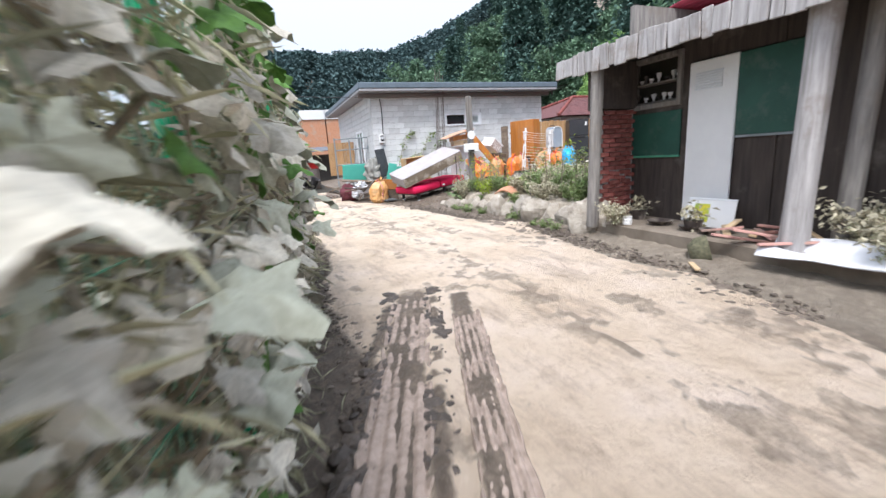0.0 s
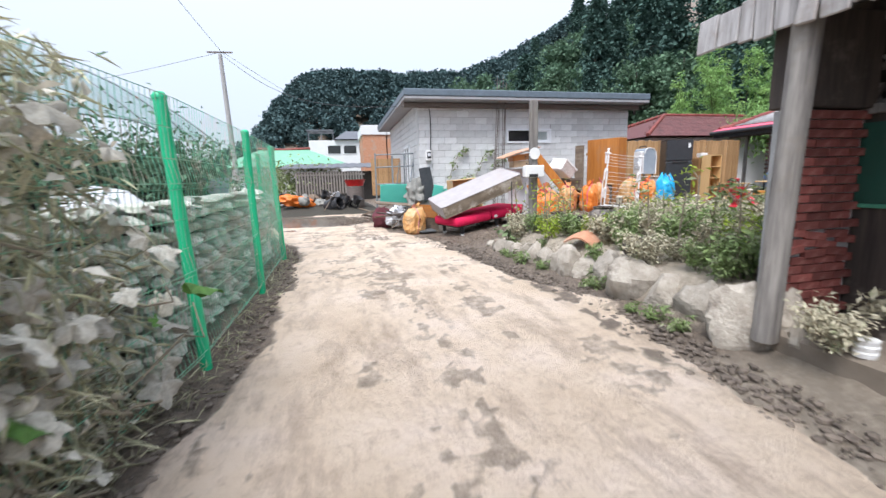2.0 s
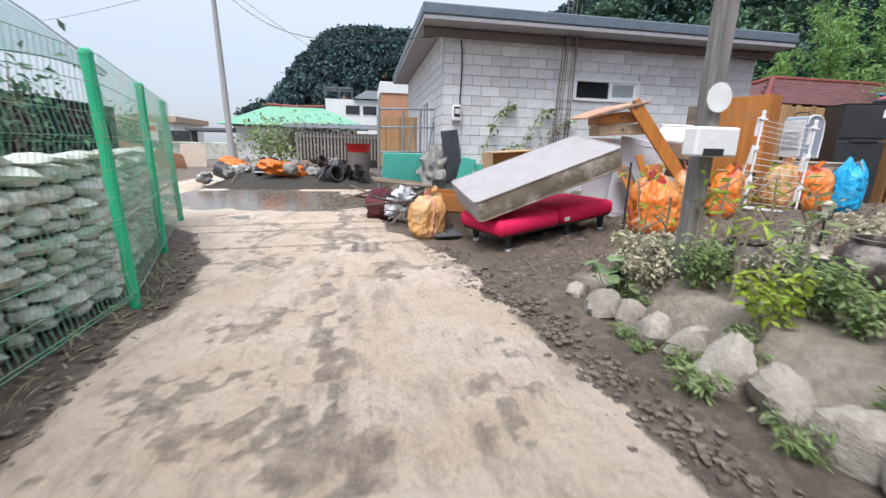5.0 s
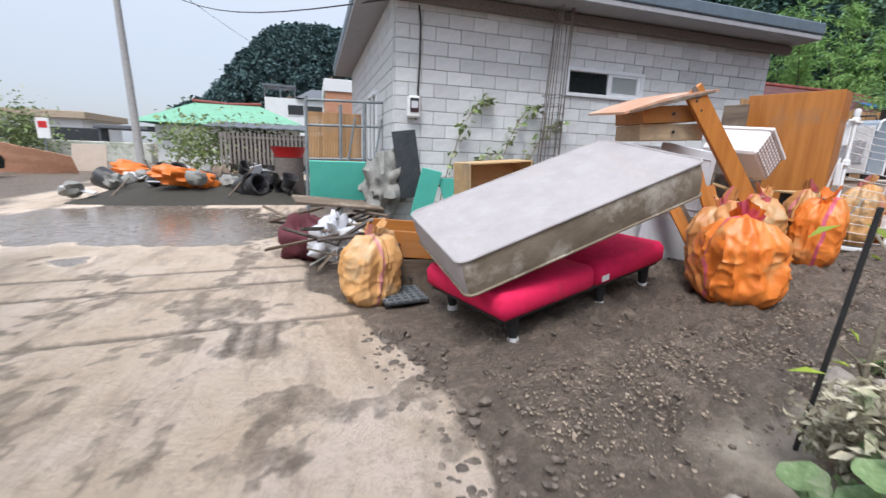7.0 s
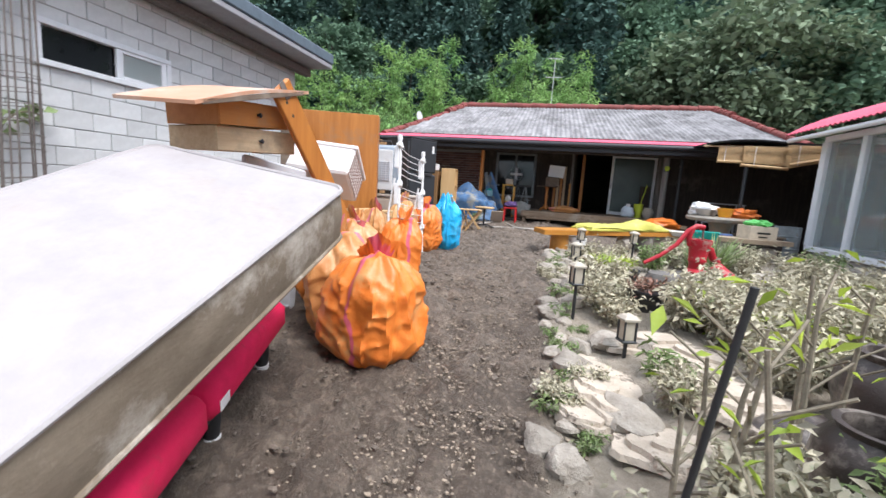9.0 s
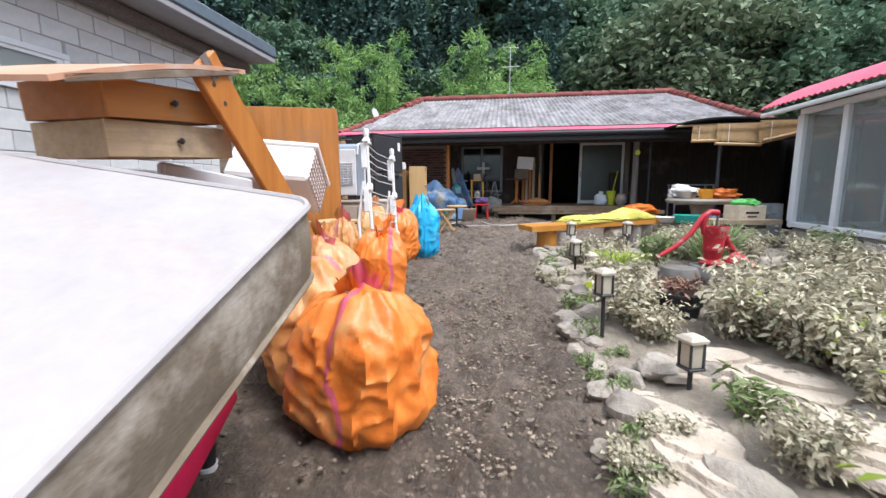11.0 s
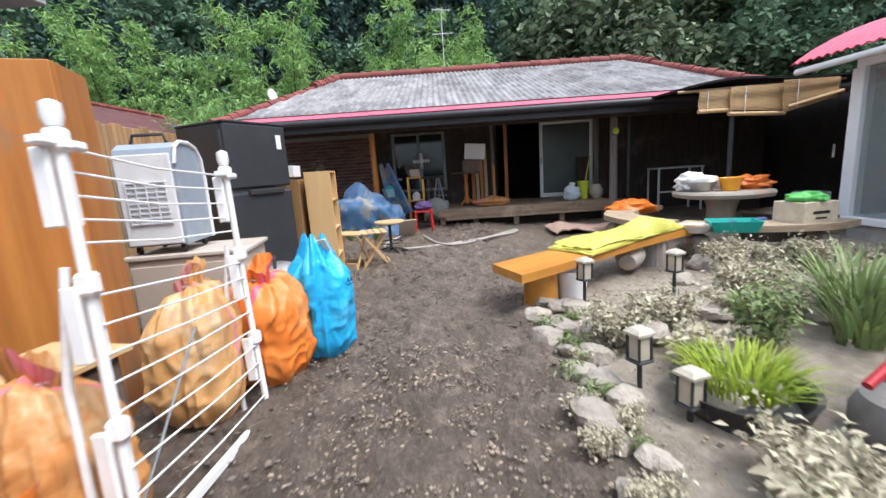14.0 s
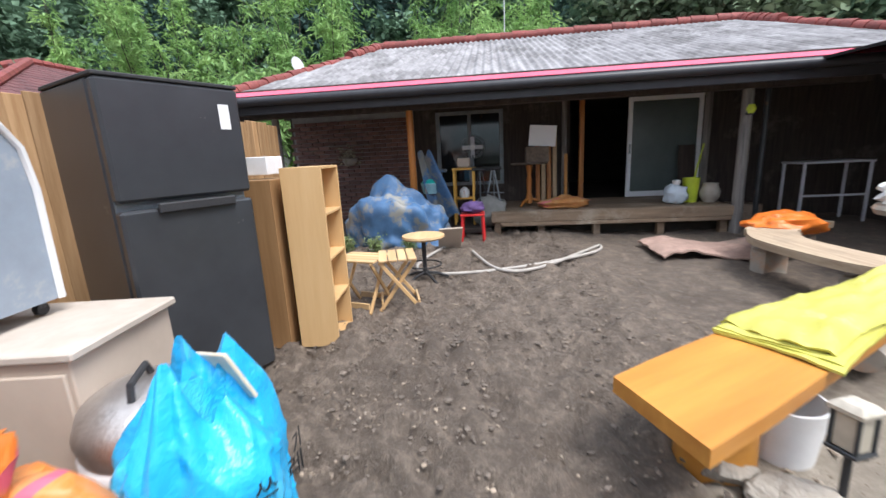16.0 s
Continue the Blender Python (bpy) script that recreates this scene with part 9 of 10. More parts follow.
def parked_car():
    c = thing("car", "black parked sedan seen from its front wing", "car", pose(-8.75, 25.4, 0.0, 0, 0, 84))
    prof = [(-2.2, 0.3), (2.2, 0.3), (2.28, 0.6), (2.1, 0.78), (1.1, 0.92), (0.35, 1.38), (-0.9, 1.42), (-1.7, 1.05), (-2.2, 0.98), (-2.28, 0.6)]
    n = len(prof)
    vs, fs = [], []
    for y, k in ((-0.9, 0.97), (-0.8, 1.0), (0.8, 1.0), (0.9, 0.97)):
        vs += [(x * k, y * (0.86 if z > 1.1 else 1), z) for x, z in prof]
    for r in range(3):
        fs += [(r * n + (i + 1) % n, r * n + i, (r + 1) * n + i, (r + 1) * n + (i + 1) % n) for i in range(n)]
    fs += [tuple(range(n)), tuple(range(3 * n, 4 * n))[::-1]]
    part("body", Geo().add(vs, fs), car_black, c, smooth=40)
    for s in (-1, 1):
        part("side_window", Geo().add([(0.95, s * 0.87, 0.95), (0.3, s * 0.79, 1.32), (-0.85, s * 0.79, 1.36), (-1.5, s * 0.87, 1.02)], [(0, 1, 2, 3)]), dark_glass, c)
    for x in (-1.4, 1.4):
        for y in (-0.82, 0.82):
            w = part("wheel", Geo().cyl((x, y - 0.11, 0.33), (x, y + 0.11, 0.33), 0.33, 0.33, 28), rubber, c, smooth=40)
            part("rim", Geo().cyl((x, y - 0.115, 0.33), (x, y + 0.115, 0.33), 0.22, 0.22, 20), pale_grey, w, smooth=40)
    part("headlight", Geo().box(0.1, 0.3, 0.14, pose(2.2, -0.62, 0.68), 0.03), glass, c)
    part("headlight", Geo().box(0.1, 0.3, 0.14, pose(2.2, 0.62, 0.68), 0.03), glass, c)


parked_car()


def far_village():
    # Peach sheet and low stone wall across the junction.
    b = thing("peach_sheet", "peach-coloured sheeting propped over a frame", "sheeting", pose(-8.4, 29.5, 0))
    part("sheet", Geo().sheet(lambda u, v: (-1.6 + 3.4 * u, 0.4 * v, (1.45 - 0.75 * u) * (1 - v) + 0.06 * noise.noise(Vector((u * 5, v * 5, 1)))), 16, 10, 0.02), peach_tarp, b, smooth=50)
    b = thing("leaning_sheet", "pale panel leaning beyond the car", "board", pose(-6.9, 31.5, 0, -12, 0, 0))
    part("panel", Geo().box(1.3, 0.04, 1.2, pose(0, 0, 0.6), 0.01), cream, b)
    w = tagged(part("low_stone_wall", Geo().span(-26, -7.6, 41.5, 42.2, 0, 1.3, 0.05), wall_stone), "low grey stone wall along the far road", "wall", kind="structure")
    w = tagged(part("dark_fence", Geo().span(-24, -12, 47, 47.2, 0, 2.2, 0.02), dark_metal), "dark corrugated fence beyond the wall", "fence", kind="structure")
    # Green-roofed house.
    h = thing("green_roof_house", "house with a pale green hipped roof", "house", kind="structure")
    part("wall", Geo().span(-8, 1.5, 44, 50, 0, 2.6, 0), far_wall, h)
    part("roof", Geo().add([(-9.2, 43, 2.75), (2.6, 43, 2.75), (2.6, 51, 2.75), (-9.2, 51, 2.75), (-6.0, 47, 4.5), (-1.5, 47, 4.5)], [(0, 1, 5, 4), (1, 2, 5), (2, 3, 4, 5), (3, 0, 4)]), green_roof, h)
    part("ridge", Geo().tube([(-6.2, 47, 4.62), (-3.7, 47, 4.5), (-1.3, 47, 4.62)], 0.13), red_tile, h)
    # White house with a dark roof.
    h = thing("white_house", "white two-storey house with a dark roof", "house", kind="structure")
    part("wall", Geo().span(-2.0, 12, 57, 66, 0, 6.3, 0), far_wall, h)
    part("roof", Geo().add([(1.0, 56.6, 6.4), (12.4, 56.6, 6.4), (12.4, 66, 6.4), (1.0, 66, 6.4), (2.5, 61, 7.8), (11, 61, 7.8)], [(0, 1, 5, 4), (1, 2, 5), (2, 3, 4, 5), (3, 0, 4)]), far_roof, h)
    part("roof_terrace", Geo().span(-2.2, 1.0, 57.2, 60, 7.4, 7.6, 0.02), far_roof, h)
    for x in (-2.0, -0.5, 0.9):
        part("terrace_post", Geo().span(x - 0.06, x + 0.06, 57.3, 57.42, 6.3, 7.4, 0), far_roof, h)
    for z in (1.6, 4.7):
        for k in range(5):
            win = part("window", Geo().span(0.2 + 1.9 * k, 1.7 + 1.9 * k, 56.93, 56.99, z, z + 0.95, 0), dark_glass, h)
            part("window_frame", Geo().span(0.15 + 1.9 * k, 1.75 + 1.9 * k, 56.95, 57.0, z - 0.08, z, 0), white_pvc, win)
    for x in (4.5, 6.6):
        b = thing("brick_house", "pale red house behind the block house", "house", kind="structure")
        part("wall", Geo().span(x - 1, x + 1, 40, 46, 0, 5.2 + 0.6 * (x > 5), 0), terracotta, b)
        part("parapet", Geo().span(x - 1.1, x + 1.1, 39.9, 46.1, 5.2, 6.0, 0.02), far_wall, b)
    h = thing("flat_house", "long low pale building with a flat roof", "house", kind="structure")
    part("wall", Geo().span(-40, -16.5, 54, 62, 0, 3.1, 0), far_wall, h)
    part("roof", Geo().span(-41, -16, 53.5, 62.5, 3.1, 3.7, 0.03), material("tan_roof", (0.5, 0.4, 0.3), rough=0.8), h)
    g = thing("carport_roof", "dark low canopy beyond the junction", "canopy", kind="structure")
    part("canopy", Geo().span(-12.5, -7.5, 46, 50, 2.2, 2.5, 0.05), far_roof, g)
    for x in (-12.2, -7.8):
        part("post", Geo().span(x - 0.06, x + 0.06, 46.2, 46.32, 0, 2.2, 0), far_roof, g)
    # White paling fence and roofed shed row.
    f = thing("paling_fence", "weathered grey paling fence beyond the debris", "fence", kind="structure")
    me = Geo().box(0.09, 0.03, 1.35, None, 0.005).mesh("paling", weathered_wood)
    for k in range(24):
        part("paling", me, None, f, m=pose(-1.2 + 0.17 * k, 29.5, 1.25))
    part("rail", Geo().span(-1.3, 2.9, 29.52, 29.57, 1.7, 1.78), weathered_wood, f)
    s = thing("tin_shed", "long low tin-roofed shed behind the fence", "shed", kind="structure")
    part("wall", Geo().span(-1.5, 5, 33, 36, 0, 2.0, 0), room_shade_wall, s)
    part("roof", Geo().sheet(lambda u, v: (-2.4 + 8.4 * u, 31.8 + 4.8 * v, 2.25 + 0.45 * v + 0.02 * math.sin(90 * u)), 90, 2, 0.04), far_roof, s)
    t = thing("red_sign", "small red and white roadside sign", "sign", pose(-11.5, 38, 0))
    part("panel", Geo().box(0.6, 0.05, 1.1, pose(0, 0, 1.9), 0.01), white_paint, t)
    part("red_mark", Geo().box(0.4, 0.01, 0.35, pose(0, -0.032, 2.1), 0.002), red_plastic, t)
    part("stand", Geo().cyl((0, 0, 0), (0, 0, 1.4), 0.04), grey_pipe, t)


far_village()


# ---- behind the fence ----
def behind_fence():
    h = thing("net_house", "grey-green netted greenhouse behind the fence", "greenhouse", kind="structure")
    part("net_roof", Geo().sheet(lambda u, v: (-1.3 - 3.4 * v, 2.0 + 11.4 * u, 1.75 + 1.75 * math.sin(math.pi * min(1, 0.08 + v * 0.62)) + 0.05 * math.sin(u * 22)), 40, 12, 0.02), net_grey, h, smooth=True)
    part("net_wall", Geo().span(-1.3, -1.26, 2.0, 13.4, 1.0, 1.78, 0), black_net, h)
    for k in range(7):
        part("hoop", Geo().tube([(-1.28 - 3.4 * v, 2.0 + 1.9 * k, 1.78 + 1.75 * math.sin(math.pi * min(1, 0.08 + v * 0.62))) for v in np.linspace(0, 1, 10)], 0.02, 6), grey_pipe, h)
    tk = thing("water_trough", "grey-blue plastic trough on the wall behind the fence", "trough", pose(-0.45, 9.5, 1.14))
    part("trough_wall", Geo().lathe([(0.14, 0), (0.18, 0.3), (0.19, 0.3), (0.16, 0.28), (0.12, 0.03)], 20), grey_plastic, tk, smooth=True)
    tb = tagged(part("pale_basin", Geo().lathe([(0.24, 0), (0.3, 0.1), (0.2, 0.2), (0.02, 0.24)], 24), pale_grey, smooth=True), "upturned pale basin on the stone wall", "basin")
    at(tb, pose(-0.35, 6.0, 1.12))
    rg_ = np.random.default_rng(9)
    for k, y in enumerate((7.4, 8.3, 9.0, 9.8, 10.6, 6.3)):
        b = thing("hedge_bush", "dark leafy bush behind the fence", "bush", pose(-0.75, y, 1.05), group="bushes behind the fence")
        P = rg_.normal(0, 1, (700, 3)) * np.array([0.22, 0.4, 0.28]) + np.array([0, 0, 0.42])
        part("foliage", leaf_mesh("foliage", P, 0.09, tree_leaf, rg_, 0.5), None, b)
        g = Geo()
        for q in range(5):
            g.tube([(0, 0.1 * q - 0.2, 0), (rg_.normal() * 0.1, 0.12 * q - 0.2, 0.5), (rg_.normal() * 0.15, 0.14 * q - 0.2, 1.0)], 0.01, 5, 0.004)
        part("branching", g, stem_dry, b)


behind_fence()


# ---- withered vine over the fence ----
def vine_leaf(seed, mat_):
    """A lobed, curled squash leaf about 1 m long, scaled when it is set."""
    rg_ = np.random.default_rng(seed)
    ph = rg_.uniform(0, 6)

    def fn(u, v):
        a = (v - 0.5) * 2 * math.pi * 0.93
        lobe = 0.42 + 0.1 * math.cos(5 * a) + 0.05 * math.cos(9 * a + ph) + 0.12 * math.cos(a)
        r = u * lobe
        x, y = 0.3 + r * math.cos(a), r * math.sin(a)
        z = -0.5 * u * u * (0.25 + 0.25 * math.sin(2 * a + ph)) + 0.05 * math.sin(6 * a + ph) * u + 0.06 * float(noise.noise(Vector((x * 4, y * 4, seed))))
        return (x, y, z)

    return Geo().sheet(fn, 5, 26, 0.006).mesh("leaf", mat_, 70)


def build_vine():
    v = thing("squash_vine", "withered squash vine with grey mud-coated leaves smothering the fence", "vine", pose(0, 0, 0))
    rg_ = random.Random(14)
    dead = [vine_leaf(k, withered) for k in range(5)]
    pale = [vine_leaf(20 + k, withered_pale) for k in range(3)]
    fresh = [vine_leaf(40 + k, leaf_fresh) for k in range(3)]
    # Runners.
    for k in range(64):
        y0 = rg_.uniform(-0.6, 4.6)
        z0 = rg_.uniform(0.2, 1.9)
        pts_ = []
        y, z = y0, z0
        for i in range(9):
            pts_.append((float(fence_x(y)) + 0.05 + 0.09 * math.sin(i * 1.9 + k), y, max(0.05, z)))
            y += rg_.uniform(-0.05, 0.28)
            z += rg_.uniform(-0.22, 0.2)
        part("runner", Geo().tube(pts_, 0.011, 6, 0.005), stem_dry, v, smooth=True)
    for k in range(430):
        y = rg_.uniform(0.15, 5.3) if k < 340 else rg_.uniform(0.1, 2.6)
        zmax = 2.15 - 0.12 * max(0, y - 2.5) - 0.5 * max(0, y - 4.2)
        z = rg_.uniform(0.12, zmax) ** 1.0
        if y > 3.3 and rg_.random() < 0.4:
            continue
        sc = rg_.uniform(0.1, 0.24) * (0.75 if y < 1.2 else 1)
        pick = rg_.random()
        pool = dead if pick < 0.62 else pale if pick < 0.82 else fresh
        if z > 1.7 and rg_.random() < 0.6:
            pool = fresh
        x = float(fence_x(y)) + rg_.uniform(-0.05, 0.16) + (0.05 if z > 0.9 else 0)
        part("leaf", rg_.choice(pool), None, v, m=pose(x, y, z, rg_.uniform(-25, 25), rg_.uniform(20, 95), rg_.uniform(-90, 60)) @ Matrix.Diagonal((sc, sc, sc, 1)))
    # Big pale leaves reaching into the lane near the start.
    for x, y, z, sc, rz in ((-0.12, 0.72, 1.12, 0.22, -20), (-0.3, 0.6, 1.2, 0.26, 150), (-0.16, 0.86, 1.5, 0.18, 40), (-0.1, 0.95, 0.84, 0.16, -60), (0.15, 2.3, 1.15, 0.24, 20), (0.22, 3.0, 0.9, 0.22, -30), (0.24, 3.4, 1.35, 0.24, 10)):
        part("leaf", pale[0], None, v, m=pose(x, y, z, 12, 14, rz) @ Matrix.Diagonal((sc, sc, sc, 1)))
    rg2 = np.random.default_rng(2)
    n = 12500
    y = rg2.uniform(-0.6, 4.9, n)
    P = np.stack([fence_x(y) + rg2.normal(-0.08, 0.1, n), y, 2.0 * rg2.random(n) ** 1.1], 1)
    part("dry_tangle", leaf_mesh("dry_tangle", P, 0.17, grass_dry, rg2, 0.06, 0.6), None, v)["kind"] = "stuff"
    P = P[:3500] + rg2.normal(0, 0.03, (3500, 3))
    part("small_leaves", leaf_mesh("small_leaves", P, 0.085, withered, rg2, 0.55, 0.5), None, v)["kind"] = "stuff"
    # Grass at the foot of the fence.
    n = 900
    y = rg2.uniform(-1, 11.8, n)
    P = np.stack([fence_x(y) + rg2.normal(0.06, 0.09, n), y, 0.05 + 0.0 * y], 1)
    tagged(new("verge_grass", leaf_mesh("verge_grass", P, 0.12, grass_dry, rg2, 0.05, -0.6)), "flattened dry grass at the foot of the fence", "grass", kind="stuff")


build_vine()


# ---- trees ----
def crown_points(rg_, n, clumps, rx, rz, z0, spread):
    c = rg_.normal(size=(clumps, 3))
    c /= np.linalg.norm(c, axis=1, keepdims=True)
    c *= rg_.uniform(0.45, 1.0, (clumps, 1))
    c = c * np.array([rx, rx, rz]) + np.array([0, 0, z0])
    return c[rg_.integers(0, clumps, n)] + rg_.normal(0, spread, (n, 3)) * np.array([1, 1, 0.7]), c


def build_tree(name, label, seed, h, rx, mat_, n, size, conifer=False):
    rg_ = np.random.default_rng(seed)
    t = thing(name, label, "tree", group="hillside trees")
    g = Geo()
    g.tube([(0, 0, -0.5), (0.1 * rg_.normal(), 0.1 * rg_.normal(), h * 0.5), (0.15 * rg_.normal(), 0.15 * rg_.normal(), h * 0.93)], 0.026 * h * 0.6, 8, 0.03)
    if conifer:
        k = 26
        zz = np.linspace(h * 0.38, h, k)
        P = []
        for z in zz:
            r = rx * (1.05 - (z - h * 0.38) / (h * 0.66)) * rg_.uniform(0.75, 1.2)
            for q in range(5):
                a = rg_.uniform(0, 6.283)
                e = np.array([r * math.cos(a), r * math.sin(a), z - 0.15 * r])
                g.tube([(0, 0, z), tuple(e)], 0.03, 4, 0.01)
                m_ = n // (k * 5)
                P.append(e * rg_.uniform(0.25, 1.05, (m_, 1)) * np.array([1, 1, 0]) + np.array([0, 0, 1]) * (z - 0.15 * r) + rg_.normal(0, 0.22, (m_, 3)))
        P = np.concatenate(P)
    else:
        P, c = crown_points(rg_, n, 34, rx, h * 0.33, h * 0.64, rx * 0.17)
        for q in range(12):
            s = Vector((0, 0, h * rg_.uniform(0.25, 0.6)))
            g.tube([tuple(s), tuple(s.lerp(Vector(c[q]), 0.5) + Vector((0, 0, 0.2))), tuple(c[q])], 0.06, 5, 0.015)
    part("trunk", g, bark, t, smooth=True)
    part("crown", leaf_mesh("crown", P, size, mat_, rg_, 0.6, 0.2), None, t)
    return t


broad = [build_tree("broadleaf_tree", "tall dark-green broadleaf tree on the hillside", 60 + k, 9 + k, 2.9, tree_leaf, 5200, 0.44) for k in range(3)]
pine = [build_tree("pine_tree", "tall dark pine with a bare grey trunk on the hillside", 80 + k, 12 + k, 2.3, pine_leaf_hazed, 5000, 0.4, True) for k in range(2)]
used = []


def set_tree(proto, x, y, sc=1.0):
    m = pose(x, y, gzf(x, y), 0, 0, (x * 131 + y * 71) % 360)
    if proto not in used:
        used.append(proto)
        proto.matrix_basis = m
        ob = proto
    else:
        ob = copy_thing(proto, m)
    ob.scale = (sc, sc, sc)
    return ob


rgt = random.Random(3)
spots = []
tries = 0
while len(spots) < 175 and tries < 9000:
    tries += 1
    x, y = rgt.uniform(8, 62), rgt.uniform(-30, 95)
    d = max(x - 23.5, min(y - 30, (x - 13 - 0.1 * y) * 1.3))
    if not 2.5 < d < 34 or x < 3 + (y - 3.3) * 0.35:
        continue
    gap = 2.5 + 0.055 * d
    if any((x - a) ** 2 + (y - b) ** 2 < gap * gap for a, b in spots):
        continue
    spots.append((x, y))
    near_edge = d < 7
    set_tree(rgt.choice(broad + pine[:1]) if near_edge else rgt.choice(pine + broad[:2]), x, y, rgt.uniform(0.6, 0.85) if near_edge else rgt.uniform(0.8, 1.25))
big_leaf = material("big_tree_leaf", (0.24, 0.31, 0.19), (0.12, 0.17, 0.1), scale=0.7, rough=0.7, island=0.35, bump=0, translucent=0.2)
big = build_tree("round_tree", "big rounded grey-green tree behind the porch house", 97, 10.5, 4.2, big_leaf, 12000, 0.4)
set_tree(big, 25.6, 2.6, 0.92)
set_tree(broad[0], 13.0, 42, 0.95)
set_tree(broad[2], 12.5, 36, 0.8)

# Far wooded hill across the valley, its haze put into the leaf colour.
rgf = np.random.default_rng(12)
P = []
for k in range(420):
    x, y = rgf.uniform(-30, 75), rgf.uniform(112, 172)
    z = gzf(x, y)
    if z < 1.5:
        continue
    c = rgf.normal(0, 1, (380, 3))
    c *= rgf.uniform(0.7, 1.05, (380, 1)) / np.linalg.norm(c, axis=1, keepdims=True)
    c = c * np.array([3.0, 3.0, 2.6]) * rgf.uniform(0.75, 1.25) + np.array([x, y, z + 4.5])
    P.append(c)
tagged(new("far_woods", leaf_mesh("far_woods", np.concatenate(P), 0.95, far_leaf_hazed, rgf, 0.8, 0.2)), "dark wooded hill across the valley, tinted blue-green for haze", "woods", kind="stuff")
# Undergrowth on the near hillside.
n = 26000
x, y = rgf.uniform(22.5, 52, n), rgf.uniform(-25, 60, n)
P = np.stack([x, y, gz(x, y) + np.abs(rgf.normal(0.3, 0.7, n))], 1)
x, y = rgf.uniform(9, 40, 12000), rgf.uniform(29, 60, 12000)
P = np.concatenate([P, np.stack([x, y, gz(x, y) + np.abs(rgf.normal(0.3, 0.7, 12000))], 1)])
tagged(new("undergrowth", leaf_mesh("undergrowth", P, 0.5, tree_leaf, rgf, 0.5, 0.1)), "dark undergrowth on the hillside", "undergrowth", kind="stuff")


def bamboo():
    """The feathery grove behind the porch house."""
    rg_ = np.random.default_rng(44)
    g, P = Geo(), []
    for k in range(84):
        y = rg_.uniform(8.6, 24.5)
        x = rg_.uniform(22.3, 25.6) - 0.12 * max(0, y - 13)
        h = rg_.uniform(3.6, 7.8)
        z = gzf(x, y)
        lx, ly = rg_.normal(0, 0.5, 2)
        pts_ = [np.array([x + lx * t_ ** 2, y + ly * t_ ** 2, z + h * t_]) for t_ in np.linspace(0, 1, 7)]
        g.tube([tuple(p_) for p_ in pts_], 0.03, 5, 0.008)
        for q in range(32):
            t_ = rg_.uniform(0.12, 1.02)
            c = np.array([x + lx * t_ ** 2, y + ly * t_ ** 2, z + h * t_])
            a = rg_.uniform(0, 6.283)
            e = c + np.array([math.cos(a), math.sin(a), 0.25]) * rg_.uniform(0.3, 0.9) * (1.15 - 0.6 * t_)
            m_ = 26
            s = rg_.uniform(0.2, 1.1, (m_, 1))
            P.append(c + (e - c) * s + rg_.normal(0, 0.09, (m_, 3)) - np.array([0, 0, 0.25]) * s ** 2)
    culms = tagged(part("bamboo_culms", g, bark, smooth=True), "thin bamboo culms behind the house", "bamboo", kind="stuff")
    tagged(new("bamboo_grove", leaf_mesh("bamboo_grove", np.concatenate(P), 0.26, bamboo_leaf, rg_, 0.22, 0.5)), "bright green feathery bamboo grove behind the house", "bamboo", kind="stuff")
    P = rg_.normal(0, 1, (2600, 3)) * np.array([0.7, 0.7, 0.5]) + np.array([19.5, 17.2, 3.2])
    b = thing("bamboo_bush", "bright green rounded bush between the houses", "bush", pose(0, 0, 0))
    part("foliage", leaf_mesh("foliage", P, 0.24, bamboo_leaf, rg_, 0.25, 0.5), None, b)
    part("branching", Geo().tube([(19.5, 17.2, 0.4), (19.5, 17.2, 3.0)], 0.05), bark, b)
    an = thing("tv_antenna", "thin aluminium television antenna on a mast", "antenna", pose(20.6, 10.6, 4.6))
    part("mast", Geo().cyl((0, 0, 0), (0, 0, 1.9), 0.012), pale_grey, an)
    part("boom", Geo().tube([(0, -0.3, 1.85), (0, 0.3, 1.9)], 0.01), pale_grey, an)
    for k in range(6):
        part("element", Geo().tube([(-0.2, -0.25 + 0.1 * k, 1.87), (0.2, -0.25 + 0.1 * k, 1.87)], 0.006, 5), pale_grey, an)
    part("low_boom", Geo().tube([(0, -0.35, 1.2), (0, 0.3, 1.2)], 0.012), pale_grey, an)


bamboo()
# Vines on the block wall and bushes by the junction.
rgw = np.random.default_rng(66)
for k, (x, z, h) in enumerate(((4.5, 0.5, 1.7), (5.35, 0.5, 1.65), (5.8, 0.5, 1.4), (4.7, 0.4, 1.0))):
    w = thing("wall_creeper", "green creeper climbing the block wall", "plant", pose(x, 15.36, z), group="wall creepers")
    arc = [(0.8 * t_, -0.02 * math.sin(5 * t_), h * math.sin(math.pi * 0.55 * t_) ** 0.8) for t_ in np.linspace(0, 1, 12)]
    part("stem", Geo().tube(arc, 0.009, 5), stem_dry, w)
    part("foliage", leaf_mesh("foliage", np.array(arc)[rgw.integers(0, 12, 70)] + rgw.normal(0, 0.04, (70, 3)) * np.array([1, 0.4, 1]), 0.11, garden_leaf, rgw, 0.7), None, w)
